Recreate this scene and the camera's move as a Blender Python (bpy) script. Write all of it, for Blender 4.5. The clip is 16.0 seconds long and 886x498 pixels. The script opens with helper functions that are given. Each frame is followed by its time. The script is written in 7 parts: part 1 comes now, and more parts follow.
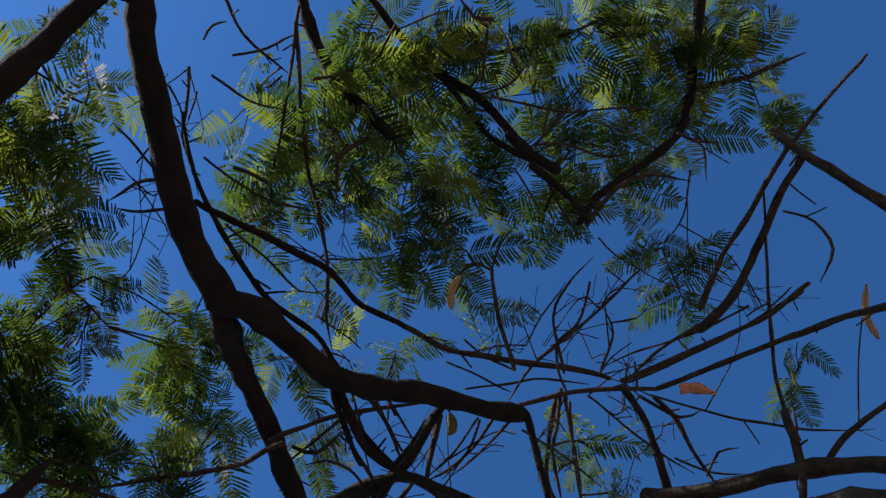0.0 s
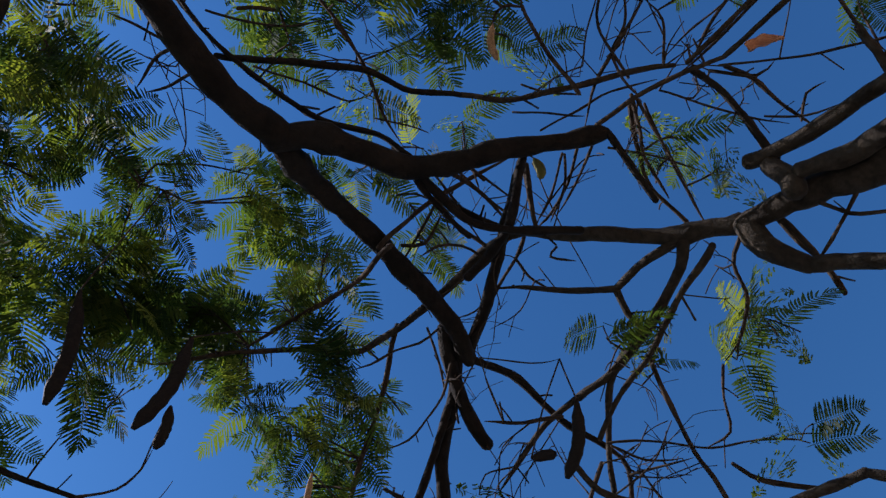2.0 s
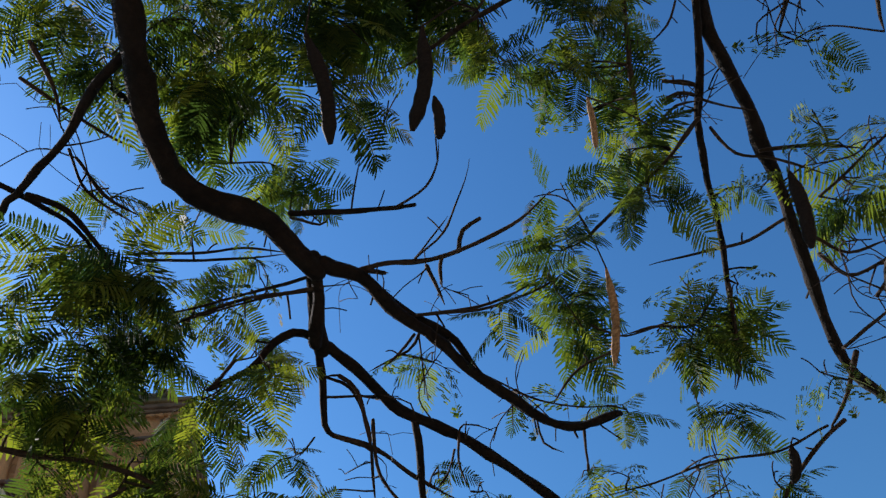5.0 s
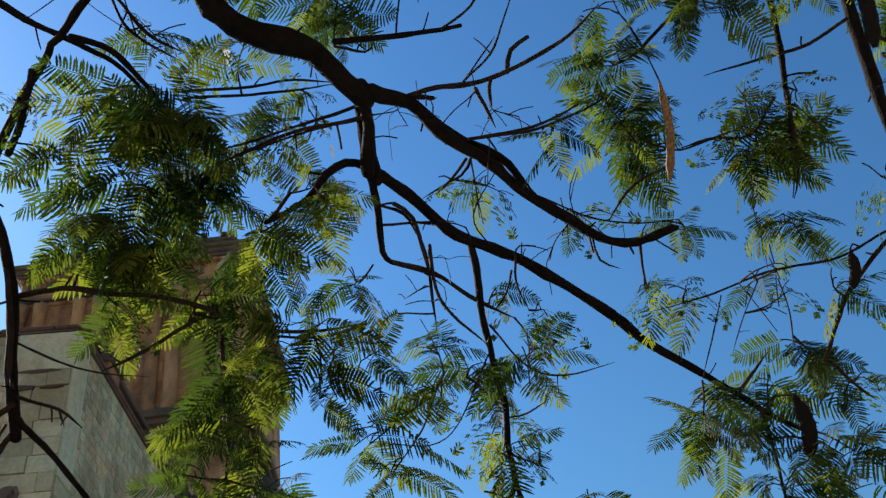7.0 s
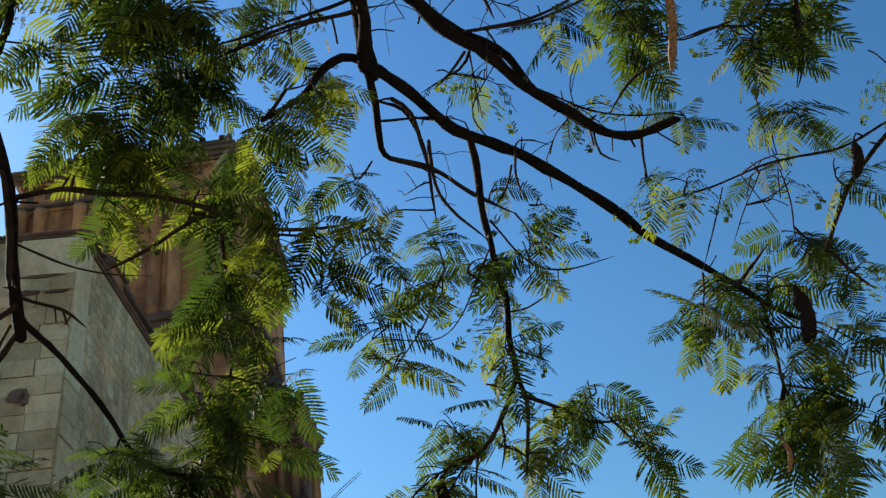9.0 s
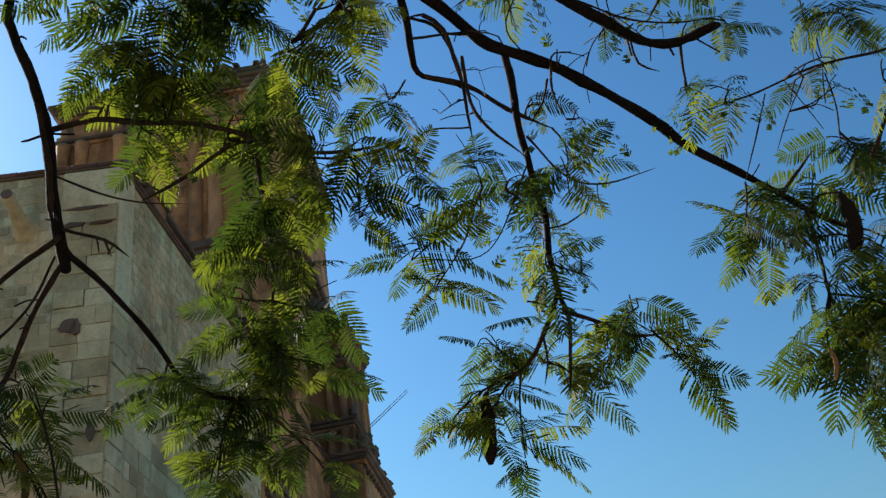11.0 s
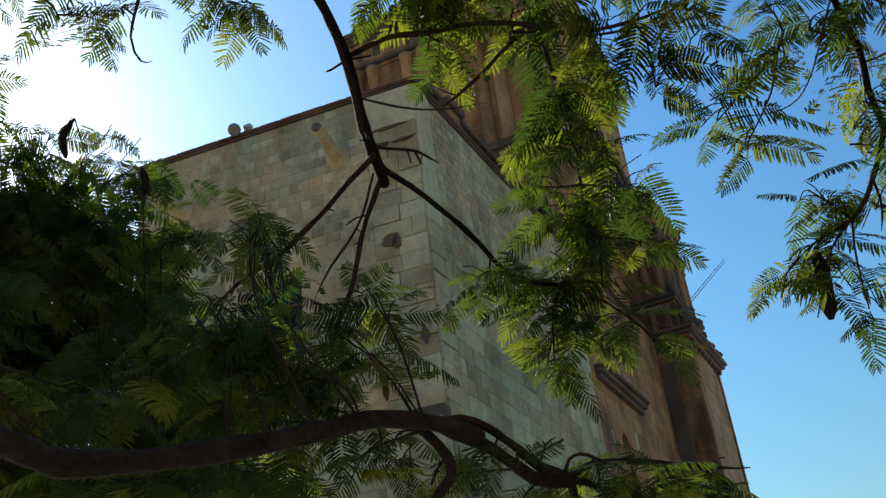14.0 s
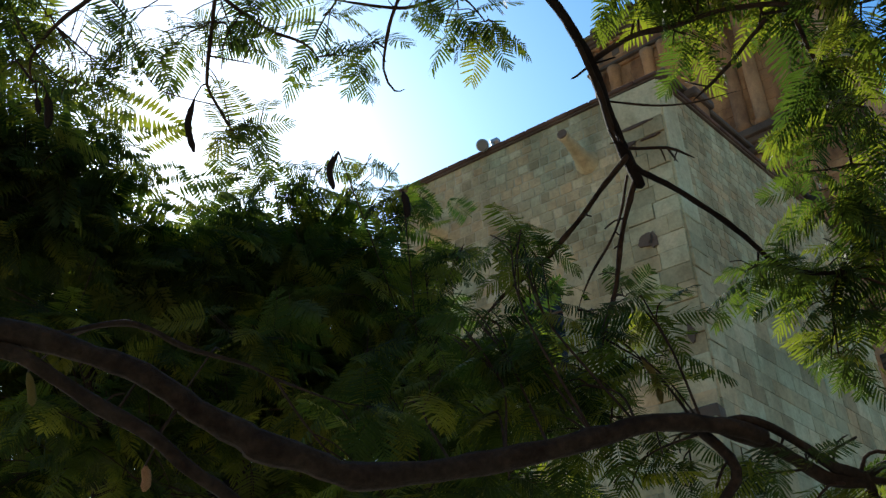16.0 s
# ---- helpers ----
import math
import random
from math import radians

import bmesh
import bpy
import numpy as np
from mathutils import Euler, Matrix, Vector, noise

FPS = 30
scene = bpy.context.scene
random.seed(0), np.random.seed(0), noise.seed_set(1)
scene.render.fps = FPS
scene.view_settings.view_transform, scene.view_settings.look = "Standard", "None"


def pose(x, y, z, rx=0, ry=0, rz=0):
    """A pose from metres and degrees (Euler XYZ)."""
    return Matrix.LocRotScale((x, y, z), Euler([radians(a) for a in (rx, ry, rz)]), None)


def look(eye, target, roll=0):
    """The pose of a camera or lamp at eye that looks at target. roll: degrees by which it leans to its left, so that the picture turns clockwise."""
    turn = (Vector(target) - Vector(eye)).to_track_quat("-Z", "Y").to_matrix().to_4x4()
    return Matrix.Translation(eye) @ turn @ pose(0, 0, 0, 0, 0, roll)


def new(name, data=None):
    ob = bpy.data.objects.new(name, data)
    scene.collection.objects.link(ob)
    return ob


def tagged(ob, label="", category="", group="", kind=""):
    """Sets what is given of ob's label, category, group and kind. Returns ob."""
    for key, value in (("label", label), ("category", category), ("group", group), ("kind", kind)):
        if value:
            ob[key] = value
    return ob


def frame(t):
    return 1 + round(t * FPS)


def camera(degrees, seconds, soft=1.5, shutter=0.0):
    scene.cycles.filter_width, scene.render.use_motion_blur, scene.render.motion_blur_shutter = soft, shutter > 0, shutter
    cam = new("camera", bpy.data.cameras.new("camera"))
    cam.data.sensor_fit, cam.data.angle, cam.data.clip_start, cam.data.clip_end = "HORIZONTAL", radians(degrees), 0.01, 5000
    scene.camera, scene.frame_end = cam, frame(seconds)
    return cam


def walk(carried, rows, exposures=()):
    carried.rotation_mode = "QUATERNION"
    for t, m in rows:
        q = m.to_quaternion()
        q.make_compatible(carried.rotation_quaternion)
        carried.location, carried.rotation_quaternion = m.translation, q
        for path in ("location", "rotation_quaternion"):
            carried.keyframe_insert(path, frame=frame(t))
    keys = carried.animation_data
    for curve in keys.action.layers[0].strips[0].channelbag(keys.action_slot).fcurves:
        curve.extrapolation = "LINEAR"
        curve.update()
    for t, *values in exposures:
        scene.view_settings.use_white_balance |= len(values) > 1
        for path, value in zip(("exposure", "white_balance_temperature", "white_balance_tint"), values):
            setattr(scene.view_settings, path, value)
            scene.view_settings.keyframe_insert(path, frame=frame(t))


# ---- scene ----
cam = camera(47.20, 16.0, soft=1.4)
# seconds, eye, turn about x, y, z in degrees
ROWS = [
    (0, 0.000, 0.000, 1.600, 168.62, 7.13, -79.75),
    (0.5, 0.020, -0.003, 1.604, 167.19, 7.59, -74.68),
    (1, 0.040, -0.013, 1.599, 164.59, 8.01, -70.00),
    (1.5, 0.059, -0.025, 1.599, 162.53, 8.56, -64.73),
    (2, 0.090, -0.044, 1.589, 159.28, 8.53, -57.37),
    (2.5, 0.120, -0.047, 1.585, 156.32, 8.48, -49.56),
    (3, 0.144, -0.051, 1.583, 153.78, 8.36, -43.46),
    (3.5, 0.150, -0.059, 1.582, 151.46, 8.39, -39.18),
    (4, 0.160, -0.068, 1.586, 148.75, 7.86, -34.09),
    (4.5, 0.162, -0.076, 1.591, 145.74, 7.35, -30.33),
    (7, 0.178, -0.033, 1.574, 134.03, 7.06, -23.85),
    (7.5, 0.183, -0.021, 1.570, 132.03, 7.34, -23.70),
    (8, 0.185, -0.016, 1.570, 130.74, 7.60, -23.82),
    (8.5, 0.188, -0.010, 1.570, 129.63, 7.72, -23.57),
    (11, 0.211, 0.017, 1.585, 124.37, 7.76, -20.42),
    (11.5, 0.213, 0.022, 1.586, 123.54, 8.09, -18.46),
    (12, 0.214, 0.025, 1.581, 122.54, 7.84, -16.66),
    (12.5, 0.206, 0.026, 1.576, 121.55, 7.57, -13.53),
    (13, 0.196, 0.031, 1.571, 120.59, 7.34, -10.07),
    (13.5, 0.186, 0.030, 1.566, 120.30, 6.63, -5.75),
    (14, 0.177, 0.025, 1.563, 120.23, 5.94, -1.48),
    (14.5, 0.171, 0.016, 1.564, 120.47, 5.20, 3.05),
    (15, 0.162, 0.011, 1.563, 120.73, 4.32, 6.34),
    (15.5, 0.157, 0.009, 1.561, 121.45, 3.51, 10.26),
    (16, 0.155, 0.006, 1.560, 121.68, 2.62, 13.26),
]
EXPOSURE = [(0.0, 0.80, 5900, 24), (4.5, 0.94, 6200, 18), (8.5, 0.95, 6600, 13), (12.5, 0.84, 6700, 12), (14.0, 0.84, 6700, 11), (16.0, 0.96, 6500, 9)]
walk(cam, [(t, pose(*p)) for t, *p in ROWS], EXPOSURE)

# ---- sky and sun ----
SUN_UP, SUN_AZ = 35.3, -30.7   # degrees above the horizon; from +y towards +x
world = bpy.data.worlds.new("sky")
scene.world = world
world.use_nodes = True
wn, wl = world.node_tree.nodes, world.node_tree.links
sky = wn.new("ShaderNodeTexSky")
sky.sky_type, sky.sun_disc = "NISHITA", False
sky.sun_elevation, sky.sun_rotation = radians(SUN_UP), radians(SUN_AZ)
sky.air_density, sky.dust_density, sky.ozone_density, sky.altitude = 2.6, 3.2, 8.0, 1500
deep = wn.new("ShaderNodeGamma")
deep.inputs[1].default_value = 1.6
rich = wn.new("ShaderNodeHueSaturation")
rich.inputs["Hue"].default_value, rich.inputs["Saturation"].default_value, rich.inputs["Value"].default_value = 0.492, 1.02, 0.56
wl.new(sky.outputs[0], deep.inputs[0])
wl.new(deep.outputs[0], rich.inputs["Color"])
wl.new(rich.outputs[0], wn["Background"].inputs[0])
wn["Background"].inputs[1].default_value = 0.055
to_sun = Vector((math.sin(radians(SUN_AZ)) * math.cos(radians(SUN_UP)), math.cos(radians(SUN_AZ)) * math.cos(radians(SUN_UP)), math.sin(radians(SUN_UP))))
sun = new("sun", bpy.data.lights.new("sun", "SUN"))
sun.data.energy, sun.data.angle, sun.data.color = 4.8, radians(0.53), (1.0, 0.94, 0.84)
sun.matrix_world = look(to_sun * 50, (0, 0, 0))


# ---- materials ----
def material(name):
    m = bpy.data.materials.new(name)
    m.use_nodes = True
    t = m.node_tree
    return m, t.nodes, t.links, t.nodes["Principled BSDF"]


def noise_ramp(n, l, scale, stops, detail=6.0, coords="Object", stretch=None, rough=0.6):
    if coords == "World":
        src = n.new("ShaderNodeNewGeometry").outputs["Position"]
    else:
        src = n.new("ShaderNodeTexCoord").outputs[coords]
    if stretch:
        mp = n.new("ShaderNodeMapping")
        mp.inputs["Scale"].default_value = stretch
        l.new(src, mp.inputs[0])
        src = mp.outputs[0]
    nz = n.new("ShaderNodeTexNoise")
    nz.inputs["Scale"].default_value, nz.inputs["Detail"].default_value, nz.inputs["Roughness"].default_value = scale, detail, rough
    l.new(src, nz.inputs["Vector"])
    rp = n.new("ShaderNodeValToRGB")
    els = rp.color_ramp.elements
    for i, (at, c) in enumerate(stops):
        e = els[i] if i < 2 else els.new(at)
        e.position, e.color = at, (*c, 1)
    l.new(nz.outputs["Fac"], rp.inputs[0])
    return nz, rp


def mixed(n, l, a, b, fac, mode="MIX"):
    mx = n.new("ShaderNodeMix")
    mx.data_type, mx.blend_type = "RGBA", mode
    for k, v in ((0, fac), (6, a), (7, b)):
        if hasattr(v, "is_linked"):
            l.new(v, mx.inputs[k])
        else:
            mx.inputs[k].default_value = v
    return mx.outputs[2]


def bump(n, l, height, bsdf, strength=0.4, distance=0.01):
    b = n.new("ShaderNodeBump")
    b.inputs["Strength"].default_value, b.inputs["Distance"].default_value = strength, distance
    l.new(height, b.inputs["Height"])
    l.new(b.outputs[0], bsdf.inputs["Normal"])


def bark_material(name, dark, light, patch):
    m, n, l, p = material(name)
    nz, rp = noise_ramp(n, l, 9.0, [(0.3, dark), (0.72, light)])
    nz2, rp2 = noise_ramp(n, l, 2.3, [(0.5, (0, 0, 0)), (0.68, (1, 1, 1))])
    col = mixed(n, l, rp.outputs[0], (*patch, 1), rp2.outputs[0])
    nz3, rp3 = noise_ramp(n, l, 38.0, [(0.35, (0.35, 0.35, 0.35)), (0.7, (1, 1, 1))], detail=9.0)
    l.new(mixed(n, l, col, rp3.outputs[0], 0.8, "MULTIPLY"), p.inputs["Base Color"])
    p.inputs["Roughness"].default_value, p.inputs["Specular IOR Level"].default_value = 0.9, 0.2
    bump(n, l, nz3.outputs["Fac"], p, 1.0, 0.012)
    return m


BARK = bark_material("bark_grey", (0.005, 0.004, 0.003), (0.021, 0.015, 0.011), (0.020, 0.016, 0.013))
BARK_WARM = bark_material("bark_warm", (0.014, 0.010, 0.007), (0.062, 0.049, 0.034), (0.042, 0.036, 0.028))
TWIG = bark_material("twig_bark", (0.016, 0.011, 0.008), (0.085, 0.058, 0.038), (0.05, 0.037, 0.027))


def leaf_material(name, dark, mid, light, through_share):
    m, n, l, p = material(name)
    oi = n.new("ShaderNodeObjectInfo")
    gm = n.new("ShaderNodeNewGeometry")
    ad = n.new("ShaderNodeMath")
    ad.operation = "ADD"
    l.new(oi.outputs["Random"], ad.inputs[0])
    l.new(gm.outputs["Random Per Island"], ad.inputs[1])
    fr = n.new("ShaderNodeMath")
    fr.operation = "FRACT"
    l.new(ad.outputs[0], fr.inputs[0])
    rp = n.new("ShaderNodeValToRGB")
    els = rp.color_ramp.elements
    els[0].position, els[0].color = 0.0, (*dark, 1)
    els[1].position, els[1].color = 0.95, (*light, 1)
    e = els.new(0.6)
    e.color = (*mid, 1)
    l.new(fr.outputs[0], rp.inputs[0])
    nz, rp2 = noise_ramp(n, l, 3.0, [(0.3, (0.7, 0.75, 0.7)), (0.7, (1.1, 1.05, 0.9))], coords="Generated")
    col = mixed(n, l, rp.outputs[0], rp2.outputs[0], 0.7, "MULTIPLY")
    l.new(col, p.inputs["Base Color"])
    p.inputs["Roughness"].default_value, p.inputs["Specular IOR Level"].default_value = 0.62, 0.14
    tr = n.new("ShaderNodeBsdfTranslucent")
    warm = mixed(n, l, col, (0.95, 1.0, 0.36, 1), 1.0, "MULTIPLY")
    gain = n.new("ShaderNodeVectorMath")
    gain.operation = "SCALE"
    gain.inputs["Scale"].default_value = 2.2
    l.new(warm, gain.inputs[0])
    l.new(gain.outputs[0], tr.inputs[0])
    ms = n.new("ShaderNodeMixShader")
    ms.inputs[0].default_value = through_share
    l.new(p.outputs[0], ms.inputs[1])
    l.new(tr.outputs[0], ms.inputs[2])
    l.new(ms.outputs[0], n["Material Output"].inputs[0])
    return m


LEAF = leaf_material("leaf_green", (0.016, 0.031, 0.014), (0.043, 0.067, 0.018), (0.115, 0.130, 0.025), 0.45)


def pod_material(name, dark, light):
    m, n, l, p = material(name)
    nz, rp = noise_ramp(n, l, 14.0, [(0.35, dark), (0.7, light)], coords="Generated", stretch=(1, 1, 3))
    l.new(rp.outputs[0], p.inputs["Base Color"])
    p.inputs["Roughness"].default_value, p.inputs["Specular IOR Level"].default_value = 0.7, 0.2
    bump(n, l, nz.outputs["Fac"], p, 0.4, 0.01)
    return m


POD = pod_material("pod_dark", (0.004, 0.003, 0.003), (0.014, 0.010, 0.008))
POD_DRY = pod_material("pod_dry", (0.16, 0.09, 0.045), (0.42, 0.27, 0.14))
POD_GREEN = pod_material("pod_green", (0.07, 0.075, 0.02), (0.16, 0.14, 0.04))
LEAF_DRY = pod_material("leaf_dry", (0.30, 0.10, 0.045), (0.55, 0.24, 0.12))


def stone_material(name, stops, stain, scale=0.9, patches=0.35):
    m, n, l, p = material(name)
    oi = n.new("ShaderNodeObjectInfo")
    gm = n.new("ShaderNodeNewGeometry")
    ad = n.new("ShaderNodeMath")
    ad.operation = "ADD"
    l.new(oi.outputs["Random"], ad.inputs[0])
    l.new(gm.outputs["Random Per Island"], ad.inputs[1])
    fr = n.new("ShaderNodeMath")
    fr.operation = "FRACT"
    l.new(ad.outputs[0], fr.inputs[0])
    rp = n.new("ShaderNodeValToRGB")
    els = rp.color_ramp.elements
    for i, (at, c) in enumerate(stops):
        e = els[i] if i < 2 else els.new(at)
        e.position, e.color = at, (*c, 1)
    l.new(fr.outputs[0], rp.inputs[0])
    nz, r1 = noise_ramp(n, l, scale, [(0.36, stain), (0.6, (1, 1, 1))], coords="World", stretch=(1, 1, 0.45))
    nz2, r2 = noise_ramp(n, l, 14.0, [(0.3, (0.78, 0.78, 0.78)), (0.7, (1.08, 1.06, 1.02))], detail=8, coords="World")
    nz3, r3 = noise_ramp(n, l, 0.45, [(0.36, (0.86, 0.98, 0.93)), (0.64, (1.07, 0.98, 0.87))], detail=4, coords="World")
    nz4, r4 = noise_ramp(n, l, 4.5, [(0.30, (0.72, 0.72, 0.70)), (0.52, (1.0, 1.0, 1.0))], detail=7, coords="World", rough=0.7)
    c0 = mixed(n, l, rp.outputs[0], r3.outputs[0], patches, "MULTIPLY")
    c0 = mixed(n, l, c0, r4.outputs[0], patches, "MULTIPLY")
    c1 = mixed(n, l, c0, r1.outputs[0], 0.75, "MULTIPLY")
    l.new(mixed(n, l, c1, r2.outputs[0], 0.9, "MULTIPLY"), p.inputs["Base Color"])
    p.inputs["Roughness"].default_value = 0.9
    bump(n, l, nz2.outputs["Fac"], p, 0.6, 0.02)
    return m


STONE = stone_material("green_stone", [(0.0, (0.324, 0.270, 0.168)), (1.0, (0.624, 0.552, 0.390)), (0.22, (0.432, 0.402, 0.276)), (0.5, (0.528, 0.408, 0.252)), (0.75, (0.474, 0.462, 0.330))], (0.50, 0.49, 0.43), patches=0.95)
MORTAR = stone_material("mortar", [(0.0, (0.444, 0.414, 0.312)), (1.0, (0.492, 0.450, 0.348))], (0.6, 0.57, 0.5), patches=0.9)
BROWN = stone_material("brown_stone", [(0.0, (0.29, 0.145, 0.062)), (1.0, (0.45, 0.25, 0.115)), (0.5, (0.37, 0.19, 0.082))], (0.16, 0.12, 0.10))
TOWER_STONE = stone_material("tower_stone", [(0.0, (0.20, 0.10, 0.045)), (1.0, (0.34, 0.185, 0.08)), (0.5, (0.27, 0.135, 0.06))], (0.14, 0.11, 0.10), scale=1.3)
# dark stone for weathered ledges, and for shade painted into recesses and openings
DARK_STONE = stone_material("weathered_and_shade_stone", [(0.0, (0.07, 0.055, 0.045)), (1.0, (0.14, 0.10, 0.075))], (0.45, 0.4, 0.38))
# paler copy of the tower stone: the front's stronger light put into its colour
TOWER_LIT_FACE = stone_material("tower_lit_face_stone", [(0.0, (0.30, 0.18, 0.10)), (1.0, (0.46, 0.30, 0.18)), (0.5, (0.38, 0.24, 0.13))], (0.42, 0.36, 0.32), scale=0.7)
MOSSY = stone_material("mossy_stone", [(0.0, (0.055, 0.05, 0.028)), (1.0, (0.13, 0.10, 0.05))], (0.4, 0.42, 0.3), scale=1.6)
PLASTER = stone_material("lime_plaster", [(0.0, (0.504, 0.480, 0.348)), (1.0, (0.552, 0.516, 0.372))], (0.62, 0.6, 0.52), scale=1.1, patches=0.95)
TILE = stone_material("coping_tile", [(0.0, (0.085, 0.046, 0.033)), (1.0, (0.15, 0.08, 0.055))], (0.5, 0.45, 0.4))


# ---- makers ----
def mesh_of(name, bm, mat, smooth=False):
    me = bpy.data.meshes.new(name)
    bm.to_mesh(me)
    bm.free()
    me.materials.append(mat)
    if smooth:
        me.polygons.foreach_set("use_smooth", [True] * len(me.polygons))
    return me


def part(name, bm, mat, parent=None, label="", smooth=False):
    me = bm if isinstance(bm, bpy.types.Mesh) else mesh_of(name, bm, mat, smooth)
    ob = new(name, me)
    if parent:
        ob.parent = parent
    return tagged(ob, label)


def box(bm, c, s, m=None, bevel=0.0):
    """A box of size s about c, turned by m."""
    r = bmesh.ops.create_cube(bm, size=1.0)
    bmesh.ops.scale(bm, vec=s, verts=r["verts"])
    if bevel:
        es = list({e for v in r["verts"] for e in v.link_edges})
        rb = bmesh.ops.bevel(bm, geom=es, offset=bevel, segments=1, affect="EDGES")
        vs = list({v for fc in rb["faces"] for v in fc.verts})
        vs = list(set(vs) | {v for v in r["verts"] if v.is_valid})
    else:
        vs = r["verts"]
    bmesh.ops.translate(bm, vec=c, verts=vs)
    if m:
        bmesh.ops.transform(bm, matrix=m, verts=vs)
    return vs


def spline(points, step):
    """Points along a smooth line through the given ones."""
    ps = [Vector(p) for p in points]
    ps = [ps[0] * 2 - ps[1]] + ps + [ps[-1] * 2 - ps[-2]]
    out = []
    for i in range(1, len(ps) - 2):
        a, b, c, d = ps[i - 1:i + 3]
        k = max(2, int((c - b).length / step))
        for j in range(k):
            t = j / k
            out.append(0.5 * ((2 * b) + (c - a) * t + (2 * a - 5 * b + 4 * c - d) * t * t + (3 * b - a - 3 * c + d) * t ** 3))
    return out + [ps[-2]]


def tube(bm, line, radii, sides=8, knots=0.2, tip=True):
    """A knobbly round limb along the line."""
    rings = []
    side = Vector((0.31, 0.17, 0.93)).cross(line[1] - line[0]).normalized()
    for i, p in enumerate(line):
        d = (line[min(i + 1, len(line) - 1)] - line[max(i - 1, 0)]).normalized()
        side = (side - d * side.dot(d)).normalized()
        up = d.cross(side)
        r = radii[i]
        ring = []
        for k in range(sides):
            a = 2 * math.pi * k / sides
            q = p + (side * math.cos(a) + up * math.sin(a)) * r
            w = 1 + knots * (noise.noise(q * (0.5 / max(r, 0.01))) + 0.7 * noise.noise(q * 5.3))
            ring.append(bm.verts.new(p + (q - p) * w))
        rings.append(ring)
    for a, b in zip(rings, rings[1:]):
        for k in range(sides):
            bm.faces.new((a[k], a[(k + 1) % sides], b[(k + 1) % sides], b[k]))
    if tip:
        bm.faces.new(rings[-1])
        bm.faces.new(rings[0][::-1])


def limb(tree, points, r0, r1, mat=BARK, name="branch", label=""):
    """A limb of a tree; thin ones get small side spurs."""
    line = spline(points, 0.05 if r0 > 0.02 else 0.04)
    n = len(line) - 1
    wob = min(0.02, 0.35 * max(r0, r1) + 0.006)
    line = [p + Vector((noise.noise(p * 5.5), noise.noise(p * 4.1 + Vector((7, 0, 0))), noise.noise(p * 4.1 + Vector((0, 9, 0))))) * (wob if 0 < i < n else 0) for i, p in enumerate(line)]
    radii = [(r0 + (r1 - r0) * i / n) * (1 + 0.16 * noise.noise(p * 7.7) + random.uniform(-0.05, 0.05)) for i, p in enumerate(line)]
    for q in range(n // 9):
        k = random.randrange(1, n)
        for i in range(max(0, k - 2), min(n, k + 3)):
            radii[i] *= 1 + random.uniform(0.08, 0.22) * math.exp(-(i - k) ** 2 / 1.5)
    if r1 < 0.0095:
        radii = [r * min(1.0, 0.28 + 3.0 * (n - i) / n) for i, r in enumerate(radii)]
    bm = bmesh.new()
    # rounded ends
    first, last = (line[0] - line[1]).normalized(), (line[-1] - line[-2]).normalized()
    whole = [line[0] + first * radii[0] * 0.8, line[0] + first * radii[0] * 0.5] + line + [line[-1] + last * radii[-1] * 0.5, line[-1] + last * radii[-1] * 0.8]
    thick = [radii[0] * 0.35, radii[0] * 0.8] + radii + [radii[-1] * 0.8, radii[-1] * 0.35]
    tube(bm, whole, thick, 10 if r0 > 0.03 else 7 if r0 > 0.012 else 5)
    for i in range(2, n - 1):
        if random.random() < (0.11 if r0 < 0.03 else 0.09):
            d = (line[i + 1] - line[i]).normalized()
            out = d.cross(Vector((random.gauss(0, 1), random.gauss(0, 1), random.gauss(0, 1)))).normalized()
            ln = random.uniform(0.03, 0.14) + radii[i]
            end = line[i] + (out + d * random.uniform(-0.2, 0.9)).normalized() * ln
            mid = line[i].lerp(end, 0.5) + Vector((0, 0, random.uniform(-0.01, 0.02)))
            rr = min(radii[i] * 0.6, random.uniform(0.003, 0.007))
            spur = spline([line[i], mid, end], 0.04)
            tube(bm, spur, [rr * (1 - 0.25 * j / len(spur)) for j in range(len(spur))], 5)
    NODES.setdefault(tree.name, []).extend(line[::3])
    return part(name, bm, mat, tree, label, smooth=True)


NODES = {}


